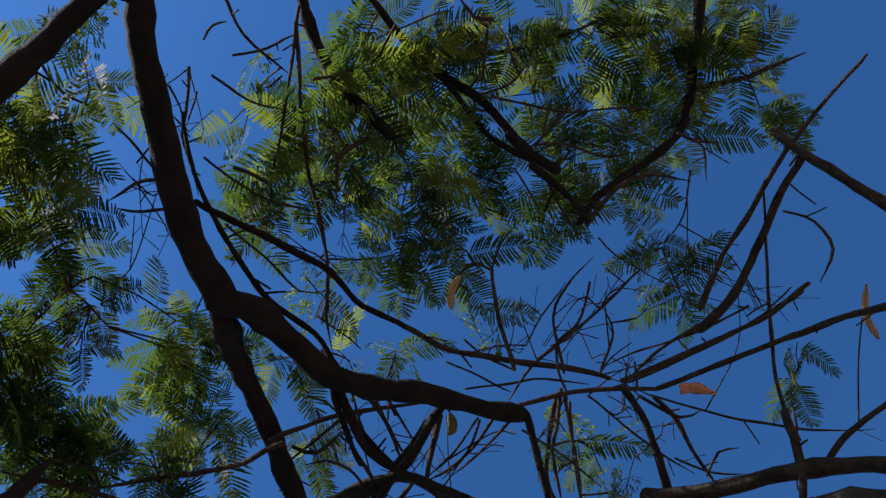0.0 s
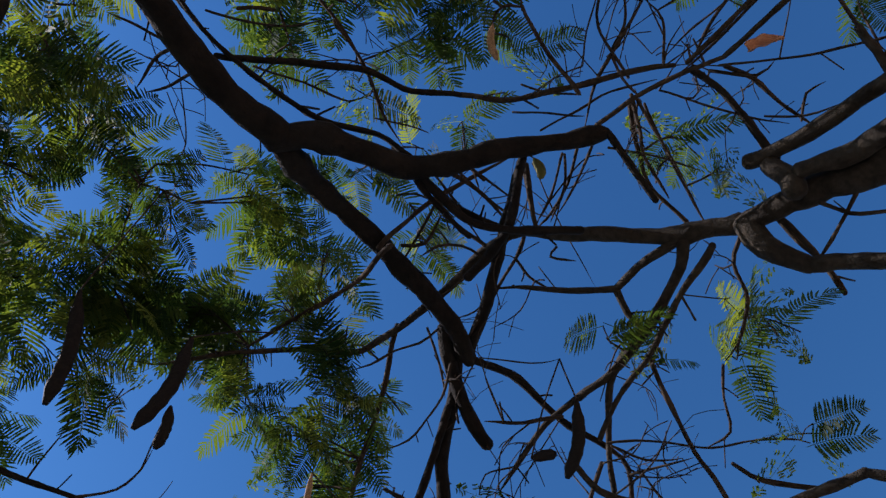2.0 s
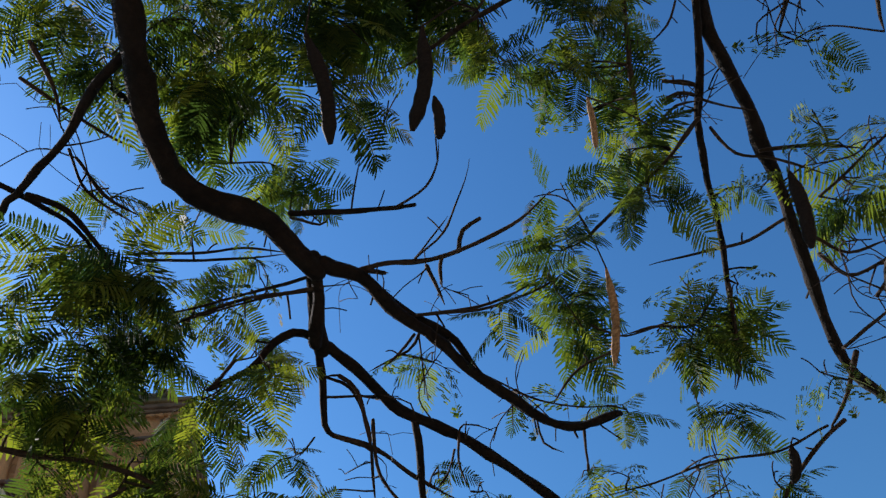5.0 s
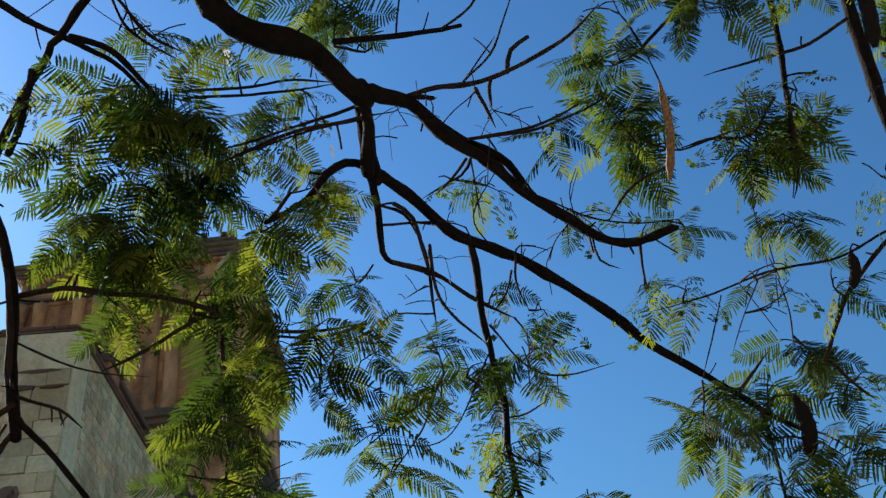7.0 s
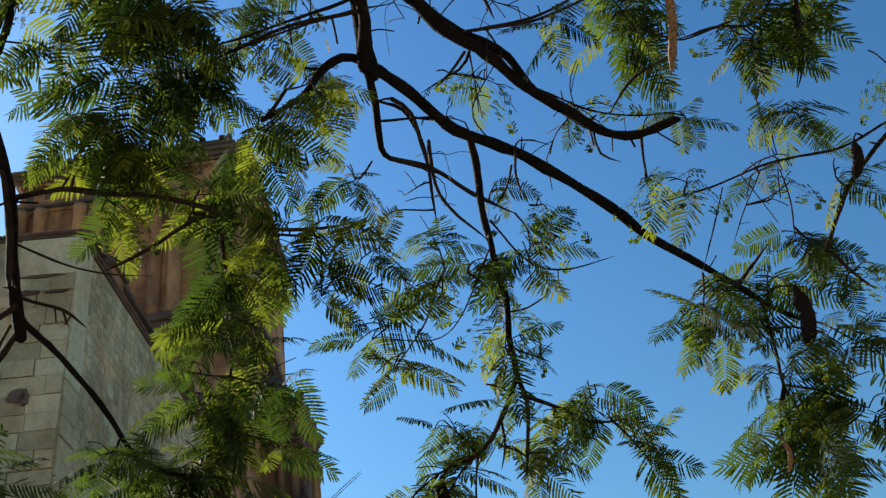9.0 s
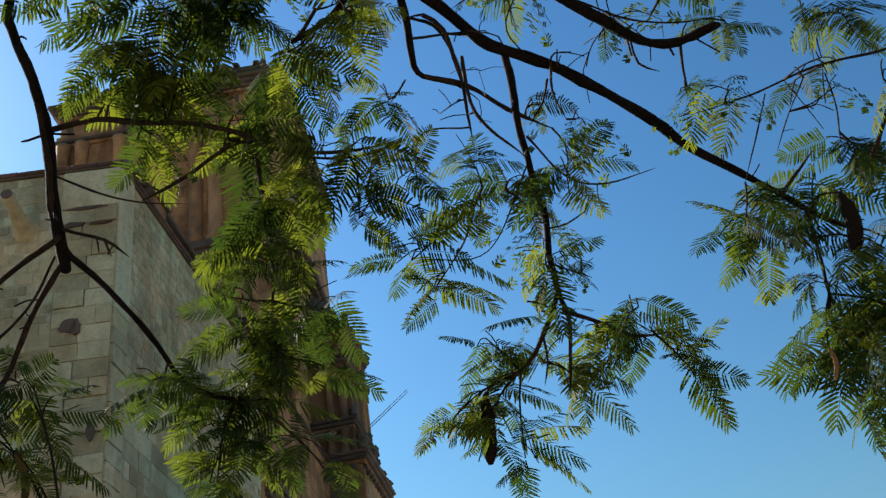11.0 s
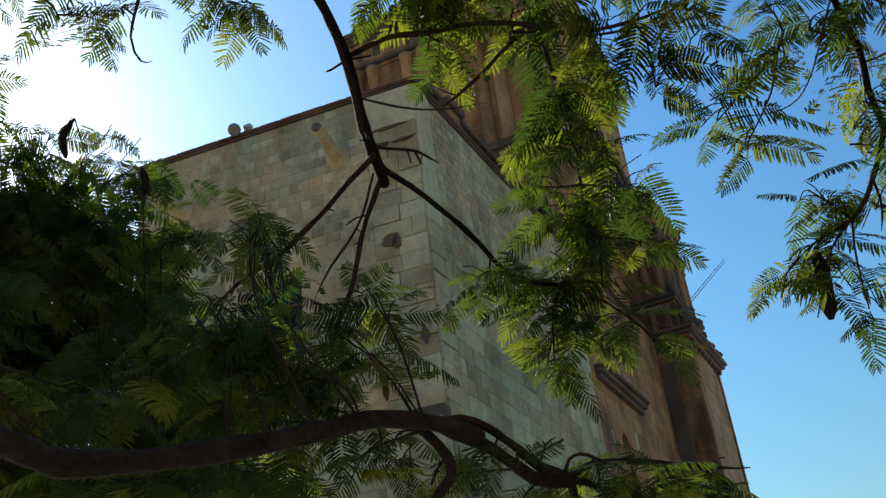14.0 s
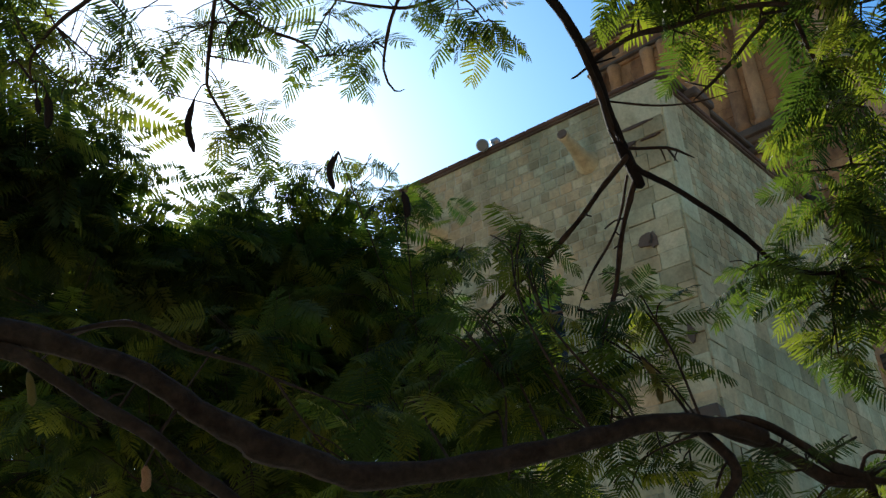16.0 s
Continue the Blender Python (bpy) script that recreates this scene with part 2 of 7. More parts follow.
def frond_data(seed, length=0.36, pairs=15, pinna=0.115, sparse=False, coarse=False):
    """A twice-feathered leaf along +x, flat side up: vertices and faces."""
    rnd = random.Random(seed)
    vs, fs = [], []

    def strip(a, b, w0, w1, up):
        d = (b - a).normalized()
        s = d.cross(up).normalized()
        k = len(vs)
        vs.extend([a + s * w0, a - s * w0, b - s * w1, b + s * w1])
        fs.append((k, k + 1, k + 2, k + 3))

    droop = rnd.uniform(0.10, 0.42)
    sway = rnd.uniform(-0.15, 0.15)

    def spine(u):
        return Vector((length * u, length * sway * u * u, -length * droop * u * u))

    z = Vector((0, 0, 1))
    nodes = [0.0] + [0.14 + 0.86 * i / (pairs - 1) for i in range(pairs)]
    for u in nodes:
        w = Vector((0, 0.0024 - 0.0012 * u, 0))
        vs.extend([spine(u) + w, spine(u) - w])
    for i in range(pairs):
        fs.append((2 * i, 2 * i + 1, 2 * i + 3, 2 * i + 2))
    fold = rnd.uniform(0.0, 0.5)
    for i in range(pairs):
        u = 0.14 + 0.86 * i / (pairs - 1)
        base = spine(u)
        d = (spine(min(u + 0.02, 1.02)) - spine(u - 0.02)).normalized()
        size = pinna * (0.55 + 0.45 * math.sin(math.pi * min(1, 0.25 + u * 0.7))) * (1.0 if u < 0.8 else 1.0 - 1.3 * (u - 0.8))
        for s in (-1, 1):
            if rnd.random() < (0.3 if sparse else 0.03):
                continue
            side = d.cross(z) * s
            lean = 0.18 + 0.30 * u + 0.75 * max(0.0, u - 0.72) / 0.28 + rnd.uniform(-0.06, 0.06)
            way = (side + d * lean - z * (fold + rnd.uniform(-0.12, 0.12))).normalized()
            across = way.cross(d).cross(way).normalized()
            nrm = way.cross(across)
            across = (across + nrm * rnd.uniform(-0.22, 0.22)).normalized()
            ln = size * rnd.uniform(0.88, 1.08)
            half = 0.0105 if coarse else 0.0068 * rnd.uniform(0.88, 1.1)
            hook = rnd.uniform(0.04, 0.20)
            if sparse:
                for j in range(5):
                    if rnd.random() < 0.45:
                        continue
                    c = base + way * ln * (0.2 + 0.18 * j)
                    for q in (-1, 1):
                        k = len(vs)
                        tip = c + across * q * 0.019 + way * 0.009
                        vs.extend([c, c + way * 0.011, tip + way * 0.004, tip - way * 0.005])
                        fs.append((k, k + 1, k + 2, k + 3))
                strip(base, base + way * ln, 0.0009, 0.0006, nrm)
                continue
            dz = rnd.uniform(0.0, 0.25)
            stem = 2 * (i + 1) + (0 if s < 0 else 1)   # the spine's vertex from which this one grows
            if coarse:
                k = len(vs)
                mid = base + way * ln * 0.45
                vs.extend([mid + across * half, base + way * ln, mid - across * half])
                fs.append((stem, k, k + 1, k + 2))
                continue
            many = 7
            k = len(vs)
            for j in range(1, many + 1):
                v = j / many
                c = base + way * ln * v + d * (ln * hook * v * v) - z * (ln * dz * v * v)
                w = half * (0.4, 1.0, 0.74, 1.06, 0.76, 1.0, 0.62, 0.3)[j] * (1.0 if u < 0.9 else 0.8)
                vs.extend([c + across * w, c - across * w])
            fs.append((stem, k + 1, k))
            for j in range(many - 1):
                q = k + 2 * j
                fs.append((q, q + 1, q + 3, q + 2))
    return vs, fs


FRONDS = []
for q in range(7):
    FRONDS.append(frond_data(q, random.uniform(0.30, 0.38), (17 + q % 4) if q < 5 else 10, random.uniform(0.104, 0.128) if q < 5 else 0.09, sparse=q >= 5))
FRONDS.append(frond_data(11, 0.40, 17, 0.13, coarse=True))
FROND_MESH = []
for q, (v, fc) in enumerate(FRONDS):
    me = bpy.data.meshes.new("leaf")
    me.from_pydata([tuple(p) for p in v], [], fc)
    me.materials.append(LEAF)
    FROND_MESH.append(me)
REST = {}
COUNT = {}
MANY = 300


def spray(tree, x, y, z, r, n, thin=0.0):
    """A twig out to (x, y, z) with n feathered leaves about its end, within about r."""
    c = Vector((x, y, z))
    root = min(NODES[tree.name], key=lambda p: (p - c).length)
    mid = root.lerp(c, 0.5) + Vector((random.uniform(-1, 1), random.uniform(-1, 1), random.uniform(0, 1))) * 0.12 * (c - root).length
    line = spline([root, mid, c], 0.05)
    bm = bmesh.new()
    tube(bm, line, [0.006 - 0.003 * i / len(line) for i in range(len(line))], 5)
    feet = list(line[len(line) // 2:])
    for j in range(2 + n // 4):
        a = random.choice(line[len(line) // 2:])
        b = c + Vector((random.gauss(0, 1), random.gauss(0, 1), random.gauss(0, 0.8))).normalized() * r * random.uniform(0.4, 0.95)
        m = a.lerp(b, 0.5) + Vector((0, 0, 0.02))
        sub = spline([a, m, b], 0.05)
        tube(bm, sub, [0.0032] * len(sub), 4)
        feet += sub[1:]
    part("twig", bm, TWIG, tree, smooth=True)
    turn = random.uniform(0, 6.283)
    for j in range(n):
        if random.random() < 0.5:
            p = c + Vector((random.gauss(0, 1), random.gauss(0, 1), random.gauss(0, 1))) * 0.02
            az = turn + 2.4 * j
            tilt = random.gauss(0.35, 0.3)
        else:
            p = random.choice(feet)
            out = p - c
            az = math.atan2(out.y, out.x) + random.gauss(0, 0.9) if out.length > 0.03 else random.uniform(0, 6.283)
            tilt = random.gauss(0.25, 0.38)
        s = random.uniform(0.62, 1.05) * min(1.0, 0.6 + r * 1.6)
        m = Matrix.LocRotScale(p, Euler((random.gauss(0, 0.45), tilt, az)), (s, s, s))
        k = random.choice((5, 6)) if random.random() < thin else random.randrange(5)
        COUNT[tree.name] = COUNT.get(tree.name, 0) + 1
        if COUNT[tree.name] <= MANY:
            ob = part("leaf", FROND_MESH[k], LEAF, tree)
            ob.matrix_basis = m
        else:
            REST.setdefault(tree.name, []).append((k, m))


def twigs(tree, x, y, z, r, n):
    """Fine bare twigs that fork about a place on the tree."""
    c = Vector((x, y, z))
    near = sorted(NODES[tree.name], key=lambda p: (p - c).length)[:12]
    for j in range(n):
        a = random.choice(near)
        b = c + Vector((random.gauss(0, 1), random.gauss(0, 1), random.gauss(0, 0.7))) * r * 0.7
        m = a.lerp(b, 0.5) + Vector((random.gauss(0, 1), random.gauss(0, 1), random.gauss(0, 1))) * 0.18 * (b - a).length
        bm = bmesh.new()
        line = spline([a, m, b], 0.04)
        rr = random.uniform(0.0025, 0.0055)
        tube(bm, line, [rr * (1 - 0.5 * i / len(line)) for i in range(len(line))], 5)
        for q in range(random.randint(1, 4)):
            p = random.choice(line[len(line) // 3:])
            e = p + (b - a).normalized() * random.uniform(0.03, 0.12) + Vector((random.gauss(0, 1), random.gauss(0, 1), random.gauss(0, 1))) * 0.06
            sub = spline([p, p.lerp(e, 0.5) + Vector((0, 0, 0.012)), e], 0.04)
            tube(bm, sub, [rr * 0.55] * len(sub), 4)
        part("twig", bm, TWIG, tree, smooth=True)


def pod(tree, points, half, mat):
    """A long flat seed pod, hung from the nearest branch by a stalk."""
    line = spline(points, 0.015)
    n = len(line) - 1
    bm = bmesh.new()
    d0 = (line[-1] - line[0]).normalized()
    side = d0.cross(Vector((-line[0].x, -line[0].y, 1.6 - line[0].z))).normalized()
    rings = []
    for i, p in enumerate(line):
        u = i / n
        w = half * min(1, 0.25 + 3.2 * u, 0.3 + 5.5 * (1 - u)) * (1 + 0.06 * math.sin(u * 40))
        up = d0.cross(side)
        rings.append([bm.verts.new(p + side * w * math.cos(a) + up * w * 0.38 * math.sin(a)) for a in [2 * math.pi * k / 10 for k in range(10)]])
    for a, b in zip(rings, rings[1:]):
        for k in range(10):
            bm.faces.new((a[k], a[(k + 1) % 10], b[(k + 1) % 10], b[k]))
    bm.faces.new(rings[0][::-1])
    bm.faces.new(rings[-1])
    word = {"pod_dark": "dark ripe seed pod", "pod_dry": "dry split tan seed pod", "pod_green": "yellowish green seed pod"}[mat.name]
    part("seed_pod", bm, mat, tree, word, smooth=True)
    root = min(NODES[tree.name], key=lambda p: (p - line[0]).length)
    bm = bmesh.new()
    st = spline([root, root.lerp(line[0], 0.5) + Vector((0, 0, 0.03)), line[0]], 0.04)
    tube(bm, st, [0.004] * len(st), 5)
    part("stalk", bm, TWIG, tree, smooth=True)


def dry_leaf(tree, points, half):
    """A curled dry leaf caught on a twig."""
    line = spline(points, 0.012)
    side = (line[-1] - line[0]).normalized().cross(Vector((0, 0, 1))).normalized()
    bm = bmesh.new()
    rows = []
    for i, p in enumerate(line):
        u = i / (len(line) - 1)
        w = half * (0.35 + 0.65 * math.sin(math.pi * min(1, u + 0.15))) * (1 + 0.15 * math.sin(u * 17))
        rows.append([bm.verts.new(p + side * w * k + Vector((0, 0, 0.02 * k * k + 0.006 * math.sin(9 * u + k)))) for k in (-1, -0.5, 0, 0.5, 1)])
    for a, b in zip(rows, rows[1:]):
        for k in range(4):
            bm.faces.new((a[k], a[k + 1], b[k + 1], b[k]))
    ob = part("dry_leaf", bm, LEAF_DRY, tree, "curled orange brown dead leaf", smooth=True)
    md = ob.modifiers.new("thick", "SOLIDIFY")
    md.thickness = 0.002


def finish_crown(tree):
    """The leaves past the first few hundred, joined."""
    todo = REST.get(tree.name, [])
    if not todo:
        return
    vs, fs, base = [], [], 0
    for k, m in todo:
        v, fc = FRONDS[k]
        a = np.array([tuple(p) for p in v]) @ np.array(m.to_3x3()).T + np.array(m.translation)
        vs.append(a)
        fs.extend([tuple(i + base for i in f4) for f4 in fc])
        base += len(v)
    me = bpy.data.meshes.new("crown")
    me.from_pydata(np.concatenate(vs).tolist(), [], fs)
    me.materials.append(LEAF)
    tagged(part("crown", me, LEAF, tree), kind="stuff")


def thicket(tree, x, y, z, r, n):
    """Leaves massed too deep to tell apart."""
    for j in range(n):
        p = Vector((x, y, z)) + Vector((random.gauss(0, 1), random.gauss(0, 1), random.gauss(0, 1))) * r * 0.55
        s = random.uniform(0.9, 1.5)
        REST.setdefault(tree.name, []).append((7, Matrix.LocRotScale(p, Euler((random.gauss(0, 0.5), random.gauss(0.25, 0.4), random.uniform(0, 6.283))), (s, s, s * 0.9))))


def tree_root(x, y, label, name="tree"):
    ob = new(name)
    ob.location = (0, 0, 0)
    return tagged(ob, label, "tree")


# ---- ground ----
bm = bmesh.new()
bmesh.ops.create_grid(bm, x_segments=40, y_segments=40, size=600)
m_, n_, l_, p_ = material("ground_paving")
# never in view; made pale so that it bounces sunlight up onto walls and leaves
nz_, rp_ = noise_ramp(n_, l_, 0.8, [(0.3, (0.20, 0.175, 0.14)), (0.7, (0.36, 0.32, 0.26))])
l_.new(rp_.outputs[0], p_.inputs["Base Color"])
p_.inputs["Roughness"].default_value = 0.9
bump(n_, l_, nz_.outputs["Fac"], p_)
tagged(part("ground", bm, m_), "unseen stone paving below the trees, pale to bounce sunlight up", "ground", kind="structure")
# unseen plain walls added behind and beside the viewer, blocking skylight and bouncing sun
bm = bmesh.new()
box(bm, (0, -15, 5.5), (60, 0.8, 11.2))
tagged(part("wall_south", bm, BROWN), "unseen brown stone wall added to block and bounce light", "wall", kind="structure")
bm = bmesh.new()
box(bm, (-30.4, 2, 3.5), (0.8, 33.2, 7.2))
tagged(part("wall_west", bm, BROWN), "unseen brown stone wall added to block and bounce light", "wall", kind="structure")

# ---- church ----
def wall_frame(origin, along, out):
    """x along the wall, y out of it, z up."""
    return Matrix(((along.x, out.x, 0, origin.x), (along.y, out.y, 0, origin.y), (0, 0, 1, origin.z), (0, 0, 0, 1)))


def block_verts(c=0.022):
    bm = bmesh.new()
    box(bm, (0, 0, 0), (1, 1, 1), bevel=c)
    vs, fs = [tuple(v.co) for v in bm.verts], [tuple(v.index for v in fc.verts) for fc in bm.faces]
    bm.free()
    return vs, fs


BLOCK = block_verts()
BLOCK_MESH = {}


def block_mesh(mat):
    if mat.name not in BLOCK_MESH:
        me = bpy.data.meshes.new("block")
        me.from_pydata(BLOCK[0], [], BLOCK[1])
        me.materials.append(mat)
        BLOCK_MESH[mat.name] = me
    return BLOCK_MESH[mat.name]


def masonry(parent, m, x0, x1, z0, z1, course, wide, mat, holes=(), singles=300, gap=0.012, proud=0.02):
    """Courses of cut stone on a wall; the topmost ones single, the rest joined."""
    made, todo = 0, []
    z = z1
    row = 0
    while z > z0 + 0.05:
        h = course * random.uniform(0.88, 1.12)
        x = x0 + (0 if row % 2 else -wide * 0.4)
        while x < x1 - 0.05:
            w = wide * random.uniform(0.75, 1.3)
            a, b = max(x, x0), min(x + w, x1)
            if x1 - b < wide * 0.35:
                b = x1
            x = b
            if b - a > 0.1 and not any(a < hx1 and b > hx0 and z - h < hz1 and z > hz0 for hx0, hx1, hz0, hz1 in holes):
                d = 0.30
                p = m @ Matrix.LocRotScale(((a + b) / 2, proud * random.uniform(0.5, 1.5) - d / 2, z - h / 2), Euler((random.gauss(0, 0.012), random.gauss(0, 0.008), random.gauss(0, 0.012))), (b - a - gap * random.uniform(0.7, 1.8), d, h - gap * random.uniform(0.7, 1.8)))
                if made < singles:
                    ob = part("block", block_mesh(mat), mat, parent)
                    ob.matrix_basis = p
                    made += 1
                else:
                    todo.append(p)
        z -= h
        row += 1
    if todo:
        v0 = np.array([(*v, 1) for v in BLOCK[0]])
        vs = np.concatenate([v0 @ np.array(p).T[:, :3] for p in todo])
        k = len(BLOCK[0])
        fs = [tuple(i + k * j for i in fc) for j in range(len(todo)) for fc in BLOCK[1]]
        me = bpy.data.meshes.new("stonework")
        me.from_pydata(vs.tolist(), [], fs)
        me.materials.append(mat)
        tagged(part("stonework", me, mat, parent), kind="stuff")


def slab(parent, name, m, c, s, mat, bevel=0.02, label=""):
    bm = bmesh.new()
    box(bm, c, s, m, bevel)
    return part(name, bm, mat, parent, label)


def prism(bm, ring, z0, z1, grow=0.0):
    """Upright prism over a ring of (x, y), its top grown outward."""
    cx, cy = sum(p[0] for p in ring) / len(ring), sum(p[1] for p in ring) / len(ring)
    lo = [bm.verts.new((x, y, z0)) for x, y in ring]
    hi = [bm.verts.new((cx + (x - cx) * (1 + grow), cy + (y - cy) * (1 + grow), z1)) for x, y in ring]
    k = len(ring)
    for i in range(k):
        bm.faces.new((lo[i], lo[(i + 1) % k], hi[(i + 1) % k], hi[i]))
    bm.faces.new(hi)
    bm.faces.new(lo[::-1])


TOP = 17.25
CORNER = Vector((1.53, 18.97, 0))
WEST = Vector((math.cos(radians(157.6)), math.sin(radians(157.6)), 0))
EAST = Vector((math.cos(radians(60.2)), math.sin(radians(60.2)), 0))
WEST_OUT = Vector((-WEST.y, WEST.x, 0))
EAST_OUT = Vector((EAST.y, -EAST.x, 0))
LONG_W, LONG_E = 7.6, 19.4
MW, ME = wall_frame(CORNER, WEST, WEST_OUT), wall_frame(CORNER, EAST, EAST_OUT)

STEEL, n_, l_, p_ = material("brushed_steel")
p_.inputs["Metallic"].default_value, p_.inputs["Roughness"].default_value = 0.9, 0.35
nz_, rp_ = noise_ramp(n_, l_, 30.0, [(0.3, (0.35, 0.34, 0.33)), (0.7, (0.6, 0.6, 0.58))])
l_.new(rp_.outputs[0], p_.inputs["Base Color"])
GLASSY, n_, l_, p_ = material("lamp_glass")
p_.inputs["Base Color"].default_value, p_.inputs["Roughness"].default_value, p_.inputs["Specular IOR Level"].default_value = (0.012, 0.013, 0.014, 1), 0.25, 0.25
LENS, n_, l_, p_ = material("floodlight_glass")
p_.inputs["Base Color"].default_value, p_.inputs["Roughness"].default_value = (0.16, 0.16, 0.15, 1), 0.1
church = tagged(new("church"), "old church of green and brown cut stone, sunlit from behind", "church")
bm = bmesh.new()
ring = [CORNER + EAST * 0.01 + WEST * 0.01, CORNER + EAST * LONG_E, CORNER + EAST * LONG_E + WEST * LONG_W, CORNER + WEST * LONG_W]
RECESS = 0.27
core = [CORNER + (EAST + WEST) * RECESS, CORNER + EAST * LONG_E + WEST * RECESS, ring[2], CORNER + WEST * LONG_W + EAST * RECESS]
prism(bm, [p.xy for p in core], -0.1, TOP)
part("wall", bm, MORTAR, church, "pale mortar core of the stone wall")
# mortar bed just behind the faces of the stones, open at the recesses
for m, x0, x1, z0, z1 in ((MW, 0.05, 0.66, 0, TOP), (MW, 0.66, 1.2, 0, 12.7), (MW, 0.66, 1.2, 13.2, TOP), (MW, 1.2, 3.12, 0, TOP), (MW, 3.12, 4.28, 0, 10.8), (MW, 3.12, 4.28, 13.0, TOP), (MW, 4.28, LONG_W, 0, TOP),
                          (ME, 0.05, 11.7, 0, TOP), (ME, 11.7, 12.7, 0, 9.2), (ME, 11.7, 12.7, 12.0, TOP), (ME, 12.7, LONG_E, 0, TOP)):
    slab(church, "mortar_bed", m, ((x0 + x1) / 2, -0.142, (z0 + z1) / 2), (x1 - x0, 0.27, z1 - z0), MORTAR, 0)
# reddish tile coping along both eaves
for m, ln in ((MW, LONG_W), (ME, LONG_E)):
    x = -0.1
    while x < ln:
        slab(church, "coping_tile", m, (x + 0.3, -0.12, TOP + 0.05), (0.59, 0.46, random.uniform(0.09, 0.12)), TILE, 0.02)
        x += 0.6
    slab(church, "eaves_band", m, (ln / 2, -0.05, TOP - 0.03), (ln, 0.24, 0.05), DARK_STONE, 0.01)
# corner strip of larger blocks, and the walls beside it


def dark_patch(x, z, w, h, name, label):
    """A ragged dark plate on the corner strip, for stains and painted recess shade."""
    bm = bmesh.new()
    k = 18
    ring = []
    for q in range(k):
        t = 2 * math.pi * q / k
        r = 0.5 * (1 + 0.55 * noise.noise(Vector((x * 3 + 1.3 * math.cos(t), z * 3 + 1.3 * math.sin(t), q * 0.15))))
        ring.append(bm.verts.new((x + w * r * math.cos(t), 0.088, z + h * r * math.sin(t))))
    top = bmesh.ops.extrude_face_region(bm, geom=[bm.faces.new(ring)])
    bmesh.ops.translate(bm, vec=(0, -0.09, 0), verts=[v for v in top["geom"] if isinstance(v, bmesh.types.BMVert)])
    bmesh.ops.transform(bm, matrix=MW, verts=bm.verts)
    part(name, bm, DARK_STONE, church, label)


# no hole here: two dark plates put the recess's shade into colour
dark_patch(0.87, 13.05, 0.36, 0.30, "broken_stone", "dark plate for the shade inside a broken recess")
dark_patch(0.72, 12.98, 0.22, 0.36, "broken_stone", "dark plate for the shade inside a broken recess")
masonry(church, MW, 0.0, 1.25, 4.0, TOP - 1.12, 0.42, 0.75, STONE, [], 60, proud=0.05)
slab(church, "plaster_band", MW, (0.62, -0.09, TOP - 0.60), (1.28, 0.29, 1.06), PLASTER, 0.02, "smooth pale lime plaster band")
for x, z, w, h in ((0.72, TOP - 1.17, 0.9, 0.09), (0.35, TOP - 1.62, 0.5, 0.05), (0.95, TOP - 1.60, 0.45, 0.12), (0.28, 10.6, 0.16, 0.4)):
    dark_patch(x, z, w, h, "stained_stone", "black stained edge of a stone")
masonry(church, MW, 1.25, LONG_W, 13.05, TOP - 0.06, 0.27, 0.29, STONE, [], 300, gap=0.03, proud=0.006)
masonry(church, MW, 1.25, 3.12, 4.0, 13.0, 0.44, 0.75, STONE, [], 50, gap=0.010, proud=0.006)
masonry(church, MW, 4.28, LONG_W, 4.0, 13.0, 0.44, 0.75, STONE, [], 50, gap=0.010, proud=0.006)
masonry(church, MW, 3.12, 4.28, 4.0, 10.8, 0.44, 0.75, STONE, [], 20, gap=0.010, proud=0.006)
# window in the wall
church_window = part("window", mesh_of("window", (lambda q: (box(q, (3.7, -0.235, 11.9), (1.12, 0.03, 2.2), MW), q)[1])(bmesh.new()), GLASSY), GLASSY, church, "dark glazed window in the stone wall")
for x in (3.14, 3.52, 3.88, 4.26):
    slab(church_window, "mullion", MW, (x, -0.19, 11.9), (0.05, 0.06, 2.2), DARK_STONE, 0.005)
for z in (10.84, 11.55, 12.25, 12.96):
    slab(church_window, "window_bar", MW, (3.7, -0.195, z), (1.12, 0.05, 0.05), DARK_STONE, 0.005)
masonry(church, ME, 0.0, 0.7, 4.0, 13.4, 0.42, 0.7, STONE, [], 60, proud=0.05)
slab(church, "plaster_band", ME, (0.36, -0.09, (TOP + 13.35) / 2), (0.70, 0.29, TOP - 13.47), PLASTER, 0.02, "smooth pale lime plaster band")
masonry(church, ME, 0.7, 10.0, 12.2, TOP - 0.06, 0.27, 0.32, STONE, [], 300, gap=0.028, proud=0.006)
masonry(church, ME, 0.7, 10.0, 4.0, 12.15, 0.44, 0.72, STONE, [], 100, gap=0.010, proud=0.006)
NICHE = (11.7, 12.7, 9.2, 12.0)
masonry(church, ME, 10.0, LONG_E, 4.0, TOP - 0.06, 0.5, 0.8, BROWN, [NICHE], 120, gap=0.008, proud=0.012)
# weathered sloping ledge at the foot of the corner strip
bm = bmesh.new()
box(bm, (0.62, 0.14, 8.78), (1.35, 0.42, 0.30), MW, 0.03)
part("ledge", bm, DARK_STONE, church, "black weathered stone ledge")
slab(church, "ledge", MW, (0.62, 0.20, 6.1), (1.3, 0.45, 5.1), STONE, 0.03)
